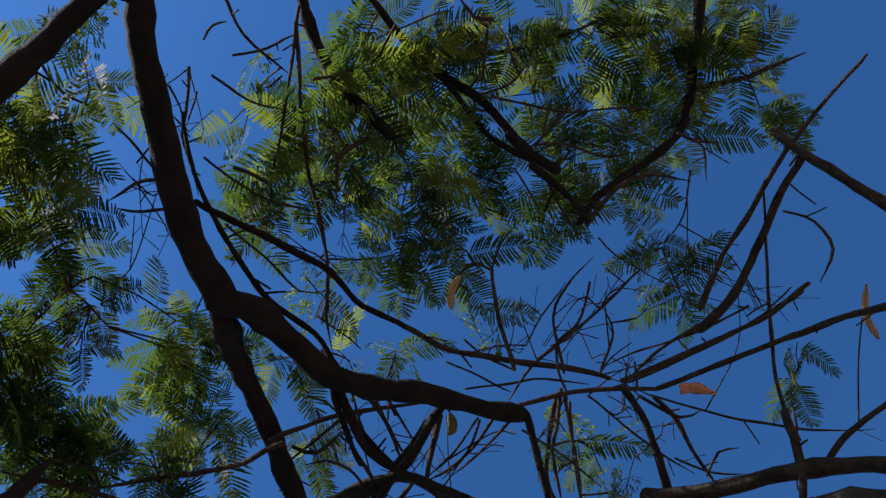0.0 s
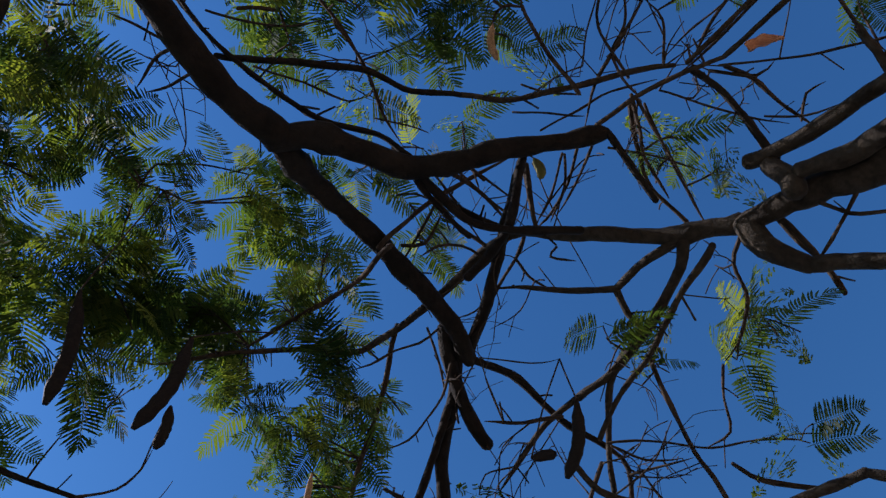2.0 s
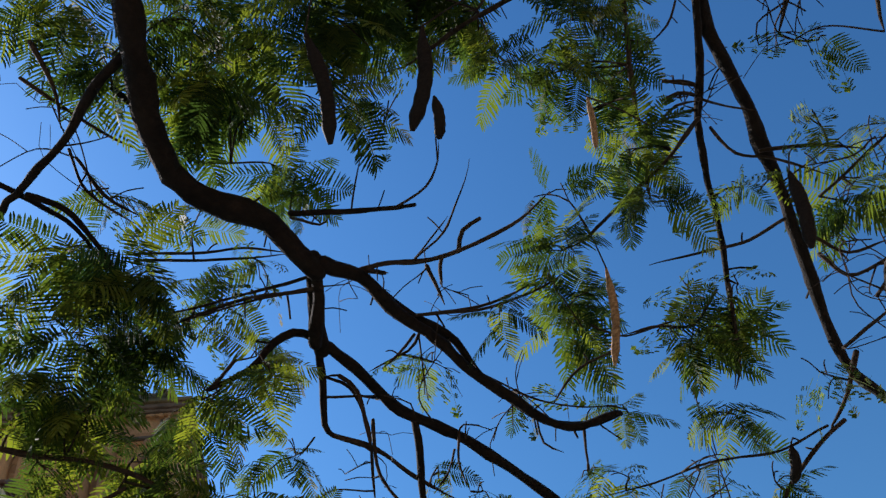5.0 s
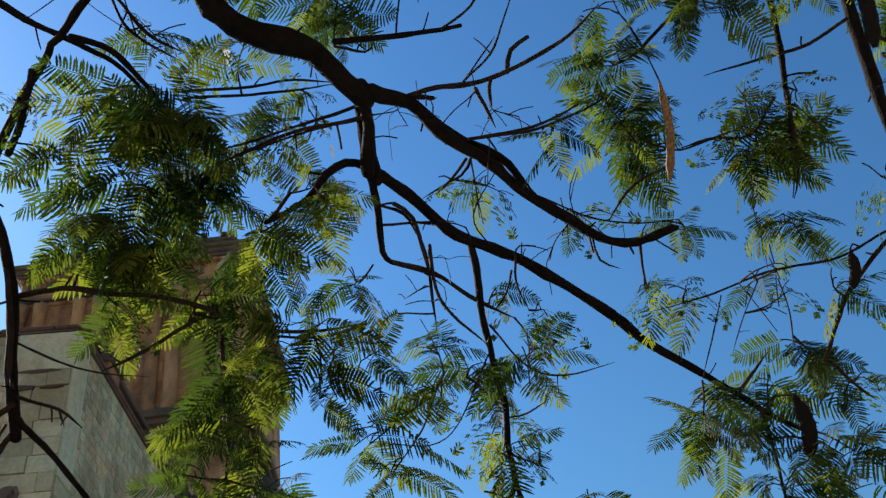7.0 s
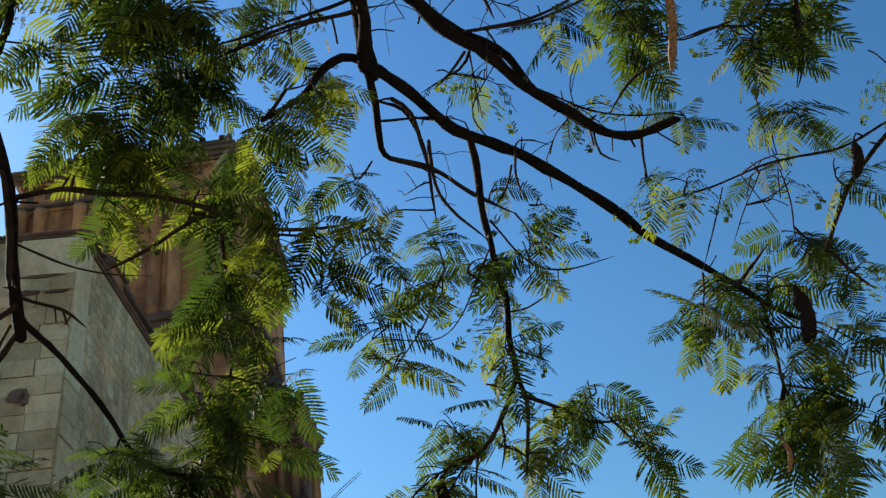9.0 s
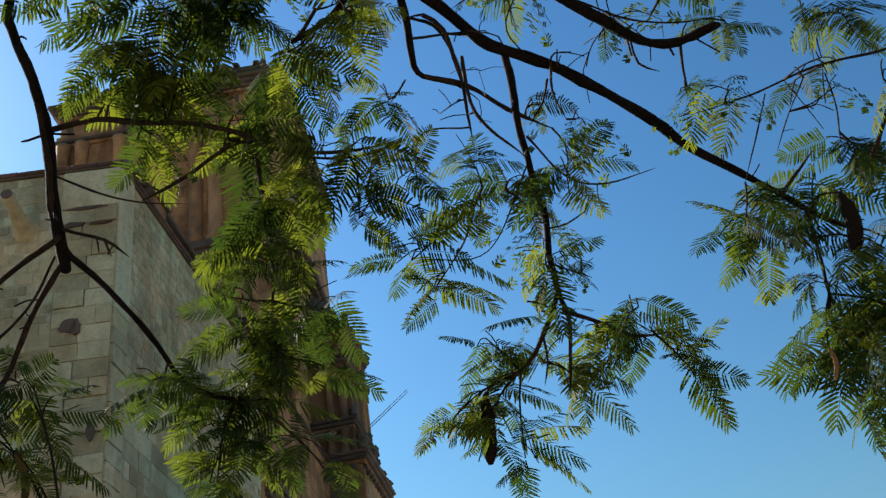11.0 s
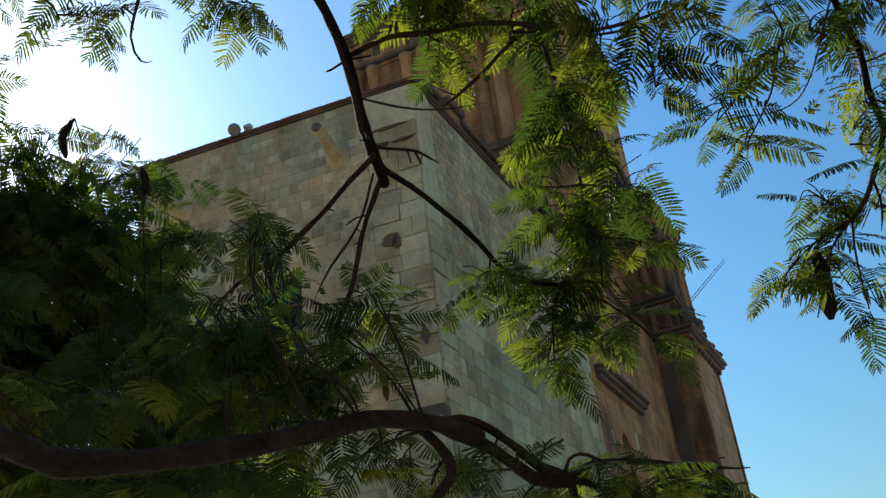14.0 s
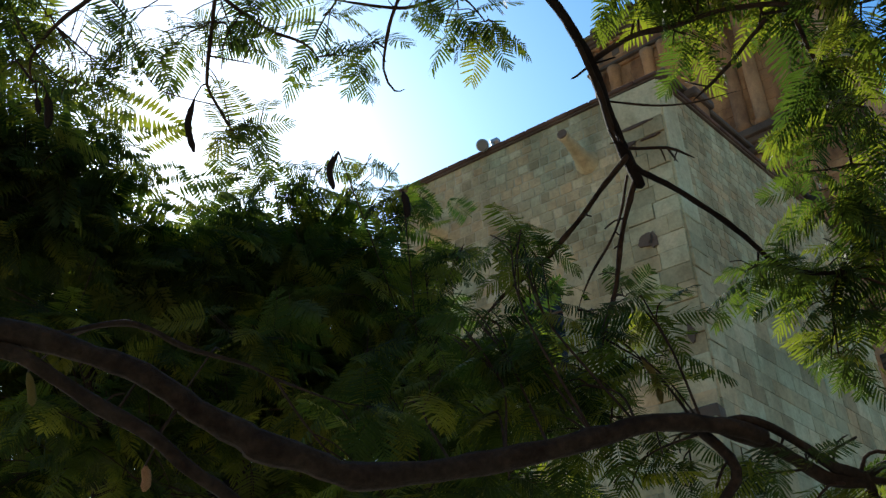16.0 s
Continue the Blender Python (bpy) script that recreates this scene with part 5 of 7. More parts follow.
limb(bare_tree, [(1.41, -1.87, 5.68), (1.55, -1.57, 5.73), (1.66, -1.25, 5.78), (1.72, -0.97, 5.81)], 0.0102, 0.0075, TWIG)
limb(bare_tree, [(1.45, -1.65, 5.75), (1.54, -1.41, 5.81), (1.60, -1.14, 5.88), (1.65, -0.98, 5.90)], 0.0064, 0.0051, TWIG)
limb(bare_tree, [(1.51, -1.44, 5.81), (1.59, -1.25, 5.83), (1.70, -1.08, 5.82)], 0.0102, 0.0076, TWIG)
limb(canopy_tree, [(1.25, -1.24, 5.96), (1.39, -1.04, 5.98), (1.50, -0.86, 5.98), (1.60, -0.68, 5.98), (1.73, -0.55, 5.96)], 0.0064, 0.0089, TWIG)
limb(canopy_tree, [(1.27, -1.02, 6.01), (1.44, -0.93, 5.99), (1.51, -0.82, 6.00)], 0.0064, 0.0064, TWIG)
limb(canopy_tree, [(1.50, -0.68, 6.00), (1.37, -0.77, 5.98), (1.23, -0.90, 5.96)], 0.0038, 0.0050, TWIG)
limb(canopy_tree, [(1.53, -0.81, 5.97), (1.62, -0.79, 5.89), (1.70, -0.80, 5.80)], 0.0064, 0.0075, TWIG)
limb(bare_tree, [(1.33, -1.67, 5.79), (1.41, -1.70, 5.79), (1.49, -1.73, 5.78)], 0.0038, 0.0052, TWIG)
limb(bare_tree, [(1.39, -1.83, 5.70), (1.43, -1.76, 5.69), (1.46, -1.70, 5.68)], 0.0038, 0.0050, TWIG)
limb(canopy_tree, [(1.71, -0.79, 5.91), (1.86, -0.73, 5.83), (1.94, -0.68, 5.79), (2.13, -0.67, 5.68)], 0.0102, 0.0088, TWIG)
limb(canopy_tree, [(1.79, -1.18, 5.78), (1.90, -1.25, 5.75), (2.05, -1.29, 5.70), (2.23, -1.37, 5.62)], 0.0114, 0.0078, TWIG)
limb(canopy_tree, [(1.78, -1.12, 5.81), (1.88, -1.26, 5.72), (1.86, -1.35, 5.69)], 0.0089, 0.0063, TWIG)
limb(canopy_tree, [(2.12, -1.31, 5.59), (2.05, -1.39, 5.64), (2.05, -1.49, 5.64)], 0.0064, 0.0052, TWIG)
limb(canopy_tree, [(2.04, -1.20, 5.66), (2.11, -1.33, 5.58), (2.12, -1.46, 5.53)], 0.0051, 0.0051, TWIG)
limb(canopy_tree, [(1.75, -0.90, 5.87), (1.89, -1.02, 5.79), (2.04, -1.17, 5.69), (2.12, -1.27, 5.63)], 0.0051, 0.0051, TWIG)
limb(canopy_tree, [(1.51, -0.31, 6.04), (1.59, -0.44, 5.96), (1.66, -0.56, 5.88)], 0.0051, 0.0063, TWIG)
limb(canopy_tree, [(1.43, -0.41, 6.06), (1.53, -0.49, 6.03), (1.61, -0.61, 6.00)], 0.0051, 0.0064, TWIG)
limb(canopy_tree, [(1.64, -0.37, 5.99), (1.66, -0.57, 5.99), (1.67, -0.73, 5.99), (1.73, -0.93, 5.95)], 0.0051, 0.0065, TWIG)
limb(canopy_tree, [(1.15, -0.60, 6.12), (1.11, -0.55, 6.13), (1.11, -0.49, 6.14), (1.17, -0.42, 6.14)], 0.0064, 0.0076, TWIG)
limb(canopy_tree, [(1.78, -0.40, 5.93), (1.91, -0.32, 5.91), (2.01, -0.18, 5.90)], 0.0076, 0.0064, TWIG)
limb(canopy_tree, [(1.85, -0.58, 5.88), (1.99, -0.74, 5.81), (2.13, -0.86, 5.74)], 0.0064, 0.0051, TWIG)
limb(canopy_tree, [(-0.00, 0.56, 6.27), (0.19, 0.61, 6.23), (0.28, 0.64, 6.20), (0.41, 0.63, 6.17), (0.55, 0.63, 6.14)], 0.0089, 0.0062, TWIG)
limb(canopy_tree, [(0.06, 0.66, 6.25), (0.15, 0.64, 6.28), (0.22, 0.64, 6.30)], 0.0051, 0.0051, TWIG)
limb(canopy_tree, [(0.11, 0.55, 6.27), (0.18, 0.59, 6.27), (0.25, 0.63, 6.27)], 0.0051, 0.0051, TWIG)
limb(canopy_tree, [(0.48, 0.75, 6.21), (0.38, 0.81, 6.20), (0.26, 0.87, 6.19), (0.17, 0.92, 6.17)], 0.0089, 0.0063, TWIG)
limb(canopy_tree, [(-0.12, 1.17, 6.15), (0.03, 1.18, 6.10), (0.21, 1.19, 6.05)], 0.0076, 0.0050, TWIG)
limb(canopy_tree, [(-0.15, 1.15, 6.16), (-0.00, 1.10, 6.19), (0.10, 1.01, 6.24), (0.12, 1.11, 6.24)], 0.0076, 0.0052, TWIG)
limb(canopy_tree, [(-0.02, 0.36, 6.29), (-0.02, 0.21, 6.29), (-0.06, 0.07, 6.29)], 0.0064, 0.0063, TWIG)
limb(canopy_tree, [(0.11, 0.17, 6.30), (0.14, 0.22, 6.31), (0.15, 0.27, 6.33)], 0.0064, 0.0051, TWIG)
limb(canopy_tree, [(0.05, 0.47, 6.28), (0.19, 0.34, 6.32), (0.27, 0.17, 6.37)], 0.0064, 0.0052, TWIG)
limb(canopy_tree, [(-0.11, 0.47, 6.28), (-0.16, 0.42, 6.30), (-0.17, 0.36, 6.33)], 0.0051, 0.0077, TWIG)
limb(canopy_tree, [(0.52, -0.00, 6.27), (0.49, -0.06, 6.32), (0.46, -0.19, 6.36)], 0.0140, 0.0116, TWIG)
limb(canopy_tree, [(0.52, -0.00, 6.27), (0.64, 0.02, 6.25), (0.74, 0.06, 6.22)], 0.0089, 0.0063, TWIG)
limb(canopy_tree, [(0.47, 0.46, 6.25), (0.53, 0.38, 6.28), (0.60, 0.31, 6.31)], 0.0102, 0.0077, TWIG)
limb(canopy_tree, [(0.40, 0.58, 6.25), (0.54, 0.46, 6.24), (0.65, 0.33, 6.23), (0.73, 0.14, 6.23)], 0.0064, 0.0051, TWIG)
limb(canopy_tree, [(0.15, 0.03, 6.30), (0.15, -0.09, 6.34), (0.13, -0.18, 6.38)], 0.0089, 0.0078, TWIG)
limb(canopy_tree, [(-0.02, -0.38, 6.28), (0.10, -0.28, 6.33), (0.14, -0.20, 6.37)], 0.0076, 0.0052, TWIG)
limb(canopy_tree, [(0.00, -0.37, 6.29), (-0.03, -0.51, 6.23), (-0.04, -0.60, 6.18)], 0.0051, 0.0050, TWIG)
limb(canopy_tree, [(0.35, -0.70, 6.23), (0.33, -0.84, 6.18), (0.25, -0.92, 6.13)], 0.0064, 0.0050, TWIG)
limb(canopy_tree, [(0.13, -0.86, 6.22), (0.24, -0.87, 6.18), (0.34, -0.89, 6.14)], 0.0064, 0.0050, TWIG)
limb(canopy_tree, [(0.07, -0.78, 6.23), (0.19, -0.76, 6.28), (0.34, -0.72, 6.33)], 0.0064, 0.0065, TWIG)
limb(canopy_tree, [(0.03, -0.81, 6.23), (0.01, -0.73, 6.24), (-0.09, -0.68, 6.24)], 0.0114, 0.0089, TWIG)
limb(canopy_tree, [(0.62, -0.90, 6.17), (0.64, -1.03, 6.15), (0.72, -1.18, 6.11), (0.73, -1.35, 6.07)], 0.0076, 0.0064, TWIG)
limb(canopy_tree, [(0.62, -0.90, 6.17), (0.53, -1.01, 6.14), (0.43, -1.11, 6.11)], 0.0076, 0.0050, TWIG)
limb(canopy_tree, [(0.43, -1.01, 6.17), (0.52, -0.97, 6.17), (0.61, -0.93, 6.17)], 0.0051, 0.0051, TWIG)
limb(canopy_tree, [(0.37, -0.75, 6.23), (0.49, -1.06, 6.15), (0.52, -1.30, 6.07), (0.57, -1.53, 5.98)], 0.0064, 0.0051, TWIG)
limb(canopy_tree, [(0.71, -0.87, 6.16), (0.88, -1.01, 6.09), (0.99, -1.06, 6.04)], 0.0191, 0.0139, BARK)
limb(canopy_tree, [(1.01, -1.06, 6.06), (0.87, -1.23, 6.06), (0.84, -1.40, 6.02), (0.89, -1.54, 5.97)], 0.0127, 0.0076, TWIG)
limb(canopy_tree, [(0.71, -1.57, 5.97), (0.75, -1.61, 5.96), (0.90, -1.60, 5.94)], 0.0064, 0.0038, TWIG)
limb(canopy_tree, [(0.84, -1.54, 5.96), (1.04, -1.49, 5.98), (1.18, -1.38, 6.02)], 0.0051, 0.0039, TWIG)
limb(canopy_tree, [(0.67, -1.52, 6.00), (0.72, -1.60, 5.98), (0.74, -1.69, 5.96)], 0.0089, 0.0064, TWIG)
limb(canopy_tree, [(0.56, -0.80, 6.20), (0.67, -0.88, 6.21), (0.76, -0.99, 6.22)], 0.0279, 0.0259, BARK)
limb(canopy_tree, [(0.71, -0.79, 6.18), (0.83, -0.84, 6.19), (0.95, -0.88, 6.19)], 0.0051, 0.0039, TWIG)
limb(canopy_tree, [(0.74, -0.91, 6.15), (0.96, -0.98, 6.14), (1.12, -1.07, 6.14)], 0.0064, 0.0052, TWIG)
limb(canopy_tree, [(1.08, -1.10, 6.04), (1.17, -1.16, 6.02), (1.26, -1.27, 5.98)], 0.0051, 0.0038, TWIG)
limb(canopy_tree, [(1.20, 0.23, 6.14), (1.32, 0.10, 6.07), (1.37, 0.06, 6.03)], 0.0051, 0.0038, TWIG)
limb(canopy_tree, [(0.71, 0.55, 6.21), (0.90, 0.41, 6.22), (1.08, 0.29, 6.21), (1.11, 0.19, 6.24)], 0.0064, 0.0052, TWIG)
limb(canopy_tree, [(0.75, 0.14, 6.24), (0.99, 0.14, 6.22), (1.22, 0.19, 6.20), (1.40, 0.20, 6.18)], 0.0076, 0.0065, TWIG)
limb(canopy_tree, [(1.69, -0.03, 5.99), (1.61, 0.00, 6.05), (1.78, -0.07, 6.01), (1.89, -0.11, 5.99)], 0.0076, 0.0052, TWIG)
limb(canopy_tree, [(1.73, -0.23, 5.96), (1.85, -0.17, 5.92), (1.98, -0.11, 5.87)], 0.0127, 0.0115, TWIG)
limb(canopy_tree, [(1.58, 0.08, 6.02), (1.75, 0.01, 5.98), (1.94, -0.02, 5.93)], 0.0114, 0.0077, TWIG)
limb(canopy_tree, [(1.53, 0.34, 6.03), (1.57, 0.26, 5.99), (1.62, 0.22, 5.95)], 0.0064, 0.0050, TWIG)
limb(canopy_tree, [(1.35, 0.24, 6.10), (1.55, 0.15, 6.07), (1.98, 0.14, 5.93)], 0.0064, 0.0052, TWIG)
limb(canopy_tree, [(1.72, 0.45, 5.95), (1.77, 0.35, 5.95), (1.71, 0.21, 5.99)], 0.0102, 0.0076, TWIG)
limb(canopy_tree, [(1.94, 0.18, 5.88), (1.86, 0.22, 5.89), (1.80, 0.31, 5.90), (1.79, 0.41, 5.88)], 0.0076, 0.0063, TWIG)
limb(canopy_tree, [(0.83, 1.25, 6.05), (0.91, 1.17, 6.01), (1.01, 1.10, 5.96)], 0.0064, 0.0062, TWIG)
limb(canopy_tree, [(0.83, 1.24, 6.06), (0.81, 1.15, 6.12), (0.87, 1.10, 6.16)], 0.0064, 0.0052, TWIG)
limb(canopy_tree, [(1.76, -0.78, 5.98), (1.98, -0.69, 5.94), (2.15, -0.66, 5.91), (2.36, -0.71, 5.83)], 0.0116, 0.0105, TWIG)
limb(bare_tree, [(1.80, -0.83, 5.96), (2.04, -0.79, 5.84), (2.24, -0.76, 5.72), (2.33, -0.75, 5.64)], 0.0077, 0.0076, TWIG)
limb(bare_tree, [(2.06, -1.16, 5.77), (2.20, -1.16, 5.74), (2.28, -1.17, 5.73)], 0.0167, 0.0182, BARK_WARM)
limb(canopy_tree, [(1.80, -0.49, 6.01), (1.92, -0.35, 5.96), (2.00, -0.18, 5.93), (2.01, -0.09, 5.92)], 0.0077, 0.0064, TWIG)
limb(canopy_tree, [(1.80, -0.40, 6.01), (1.92, -0.25, 5.94), (1.98, -0.11, 5.88)], 0.0064, 0.0063, TWIG)
limb(canopy_tree, [(1.75, -0.22, 6.04), (1.89, -0.16, 5.97), (2.00, -0.11, 5.90)], 0.0128, 0.0115, TWIG)
limb(canopy_tree, [(1.77, -0.26, 6.04), (2.05, -0.22, 5.95), (2.38, -0.19, 5.82)], 0.0032, 0.0032, TWIG)
limb(canopy_tree, [(1.50, 0.22, 6.12), (1.69, 0.18, 6.09), (1.83, 0.12, 6.07), (2.00, -0.00, 6.03)], 0.0231, 0.0170, BARK)
limb(canopy_tree, [(1.66, 0.21, 6.07), (1.79, 0.19, 5.98), (1.92, 0.13, 5.88)], 0.0128, 0.0101, TWIG)
limb(canopy_tree, [(2.13, -0.14, 5.89), (2.15, -0.09, 5.89), (2.23, -0.18, 5.86)], 0.0077, 0.0065, TWIG)
limb(canopy_tree, [(1.68, 0.21, 6.07), (1.76, 0.42, 5.97), (1.81, 0.56, 5.89)], 0.0077, 0.0050, TWIG)
limb(canopy_tree, [(1.62, 0.05, 6.09), (1.80, 0.00, 6.05), (2.00, -0.07, 6.00)], 0.0064, 0.0052, TWIG)
limb(canopy_tree, [(1.99, -0.08, 5.95), (2.07, 0.05, 5.90), (2.14, 0.23, 5.85), (2.23, 0.46, 5.77)], 0.0103, 0.0076, TWIG)
limb(canopy_tree, [(2.07, 0.05, 5.91), (2.19, 0.04, 5.90), (2.30, -0.01, 5.89)], 0.0077, 0.0078, TWIG)
limb(canopy_tree, [(2.13, 0.21, 5.88), (2.18, 0.34, 5.90), (2.17, 0.47, 5.95)], 0.0051, 0.0039, TWIG)
limb(canopy_tree, [(2.20, 0.03, 5.86), (2.27, 0.16, 5.82), (2.26, 0.33, 5.81)], 0.0039, 0.0039, TWIG)
limb(bare_tree, [(2.46, -0.86, 5.64), (2.56, -0.76, 5.63), (2.72, -0.73, 5.56), (2.86, -0.59, 5.52), (2.91, -0.50, 5.53)], 0.0116, 0.0079, TWIG)
limb(bare_tree, [(2.43, -1.02, 5.62), (2.57, -1.04, 5.51), (2.69, -1.08, 5.40)], 0.0116, 0.0102, TWIG)
limb(bare_tree, [(2.88, 0.16, 5.44), (2.96, -0.03, 5.37), (3.06, -0.22, 5.25), (3.09, -0.35, 5.20), (3.10, -0.49, 5.14)], 0.0064, 0.0050, TWIG)
limb(bare_tree, [(2.90, 0.15, 5.43), (3.01, 0.06, 5.37), (3.08, -0.09, 5.32)], 0.0064, 0.0052, TWIG)
limb(bare_tree, [(3.02, 0.16, 5.34), (3.03, -0.01, 5.28), (3.03, -0.13, 5.22)], 0.0064, 0.0050, TWIG)
limb(bare_tree, [(2.69, -0.22, 5.57), (2.85, -0.18, 5.45), (3.05, -0.15, 5.28), (3.15, -0.16, 5.18), (3.26, -0.15, 5.07)], 0.0116, 0.0114, TWIG)
limb(bare_tree, [(2.86, -0.47, 5.44), (2.96, -0.39, 5.37), (3.07, -0.33, 5.28), (3.07, -0.20, 5.28)], 0.0077, 0.0064, TWIG)
limb(bare_tree, [(3.17, -0.26, 5.22), (3.27, -0.33, 5.14), (3.40, -0.54, 5.02)], 0.0103, 0.0142, TWIG)
limb(bare_tree, [(2.71, 0.27, 5.56), (2.62, 0.43, 5.55), (2.51, 0.57, 5.56)], 0.0116, 0.0076, TWIG)
limb(canopy_tree, [(2.33, 0.44, 5.76), (2.44, 0.25, 5.66), (2.47, 0.13, 5.60)], 0.0039, 0.0038, TWIG)
limb(bare_tree, [(2.63, -0.14, 5.61), (2.72, 0.00, 5.58), (2.85, 0.11, 5.52), (2.98, 0.21, 5.44), (3.09, 0.26, 5.37)], 0.0180, 0.0130, BARK_WARM)
limb(bare_tree, [(2.93, 0.23, 5.40), (2.99, 0.35, 5.32), (3.07, 0.45, 5.23)], 0.0116, 0.0089, TWIG)
limb(bare_tree, [(3.05, 0.28, 5.31), (3.16, 0.43, 5.26), (3.21, 0.55, 5.27)], 0.0064, 0.0052, TWIG)
limb(canopy_tree, [(3.28, 0.29, 5.11), (3.30, 0.07, 5.16), (3.32, -0.07, 5.21)], 0.0064, 0.0052, TWIG)
limb(canopy_tree, [(3.28, 0.29, 5.11), (3.32, 0.36, 5.05), (3.36, 0.45, 4.99)], 0.0077, 0.0064, TWIG)
limb(canopy_tree, [(3.28, 0.29, 5.11), (3.33, 0.28, 5.07), (3.37, 0.29, 5.02)], 0.0077, 0.0064, TWIG)
limb(canopy_tree, [(2.28, 0.57, 5.77), (2.37, 0.69, 5.71), (2.40, 0.80, 5.67), (2.42, 0.92, 5.63), (2.38, 1.07, 5.62)], 0.0077, 0.0051, TWIG)
limb(canopy_tree, [(2.50, 1.12, 5.52), (2.57, 1.08, 5.51), (2.63, 1.06, 5.50)], 0.0064, 0.0052, TWIG)
limb(canopy_tree, [(2.53, 1.19, 5.48), (2.58, 1.13, 5.49), (2.65, 1.09, 5.46)], 0.0077, 0.0064, TWIG)
limb(canopy_tree, [(2.56, 1.27, 5.44), (2.59, 1.18, 5.46), (2.66, 1.11, 5.44)], 0.0077, 0.0064, TWIG)
limb(canopy_tree, [(2.65, 1.10, 5.44), (2.76, 1.06, 5.39), (2.87, 1.01, 5.34)], 0.0064, 0.0052, TWIG)
limb(canopy_tree, [(2.10, 0.57, 5.86), (2.27, 0.62, 5.82), (2.42, 0.69, 5.78)], 0.0064, 0.0052, TWIG)
limb(canopy_tree, [(2.13, 0.53, 5.85), (2.13, 0.64, 5.83), (2.10, 0.75, 5.83), (2.08, 0.88, 5.81), (2.04, 0.99, 5.81)], 0.0064, 0.0051, TWIG)
limb(bare_tree, [(3.20, 0.05, 5.20), (3.14, 0.09, 5.24), (3.00, 0.10, 5.34)], 0.0064, 0.0051, TWIG)
limb(bare_tree, [(3.32, -0.21, 5.09), (3.41, -0.06, 5.03), (3.50, -0.02, 4.96), (3.57, -0.01, 4.91)], 0.0077, 0.0065, TWIG)
limb(bare_tree, [(3.36, -0.28, 5.05), (3.44, -0.26, 4.94), (3.48, -0.26, 4.86)], 0.0103, 0.0076, TWIG)
limb(canopy_tree, [(2.45, 0.70, 5.74), (2.59, 0.92, 5.59), (2.71, 1.18, 5.42), (2.81, 1.34, 5.28)], 0.0195, 0.0154, BARK)
limb(canopy_tree, [(2.84, 1.36, 5.31), (2.99, 1.54, 5.15), (3.12, 1.74, 4.98), (3.22, 1.91, 4.82), (3.27, 2.04, 4.72)], 0.0156, 0.0079, BARK)
limb(canopy_tree, [(2.04, 0.69, 5.94), (2.22, 0.91, 5.81), (2.39, 1.16, 5.66), (2.51, 1.33, 5.54), (2.61, 1.40, 5.46)], 0.0130, 0.0117, TWIG)
limb(canopy_tree, [(2.55, 1.35, 5.50), (2.61, 1.37, 5.46), (2.68, 1.37, 5.43)], 0.0169, 0.0130, BARK)
limb(canopy_tree, [(2.52, 1.86, 5.30), (2.60, 1.59, 5.34), (2.65, 1.37, 5.35), (2.67, 1.16, 5.37)], 0.0078, 0.0114, TWIG)
limb(canopy_tree, [(2.67, 1.07, 5.52), (2.60, 1.10, 5.54), (2.54, 1.13, 5.56)], 0.0078, 0.0065, TWIG)
limb(canopy_tree, [(2.69, 1.11, 5.50), (2.62, 1.15, 5.54), (2.57, 1.26, 5.54)], 0.0078, 0.0052, TWIG)
limb(canopy_tree, [(2.71, 1.15, 5.47), (2.61, 1.22, 5.45), (2.52, 1.30, 5.42)], 0.0078, 0.0064, TWIG)
limb(canopy_tree, [(2.78, 1.19, 5.41), (2.91, 1.22, 5.32), (3.04, 1.15, 5.25), (3.25, 1.07, 5.12)], 0.0091, 0.0052, TWIG)
limb(canopy_tree, [(2.98, 1.15, 5.28), (3.15, 1.00, 5.21), (3.30, 0.90, 5.13)], 0.0104, 0.0065, TWIG)
limb(canopy_tree, [(3.23, 1.16, 5.07), (3.26, 0.94, 5.06), (3.29, 0.64, 5.04)], 0.0078, 0.0051, TWIG)
limb(canopy_tree, [(3.16, 1.32, 5.07), (3.09, 1.48, 5.08), (2.96, 1.64, 5.12), (2.79, 1.83, 5.16)], 0.0091, 0.0052, TWIG)
limb(bare_tree, [(3.31, 1.35, 4.92), (3.42, 1.35, 4.82), (3.48, 1.24, 4.79), (3.52, 1.12, 4.79)], 0.0104, 0.0078, TWIG)
limb(canopy_tree, [(3.53, 1.57, 4.59), (3.56, 1.74, 4.48), (3.56, 1.90, 4.41)], 0.0130, 0.0078, TWIG)
limb(bare_tree, [(3.49, 1.59, 4.62), (3.56, 1.34, 4.65), (3.56, 1.22, 4.68)], 0.0091, 0.0052, TWIG)
limb(bare_tree, [(3.27, 1.31, 4.98), (3.40, 1.28, 4.89), (3.51, 1.14, 4.87)], 0.0091, 0.0065, TWIG)
limb(bare_tree, [(3.52, 1.34, 4.71), (3.55, 1.21, 4.77), (3.60, 1.11, 4.80)], 0.0091, 0.0066, TWIG)
limb(canopy_tree, [(-0.21, 1.93, 5.94), (-0.05, 1.94, 5.89), (0.07, 1.92, 5.85)], 0.0117, 0.0076, TWIG)
limb(canopy_tree, [(-0.04, 2.21, 5.81), (0.11, 2.32, 5.70), (0.19, 2.43, 5.58)], 0.0117, 0.0076, TWIG)
limb(canopy_tree, [(-0.03, 2.35, 5.73), (0.19, 2.41, 5.71), (0.38, 2.46, 5.69), (0.57, 2.47, 5.68)], 0.0091, 0.0065, TWIG)
limb(canopy_tree, [(0.70, 2.39, 5.67), (0.79, 2.43, 5.69), (1.02, 2.37, 5.74)], 0.0091, 0.0053, TWIG)
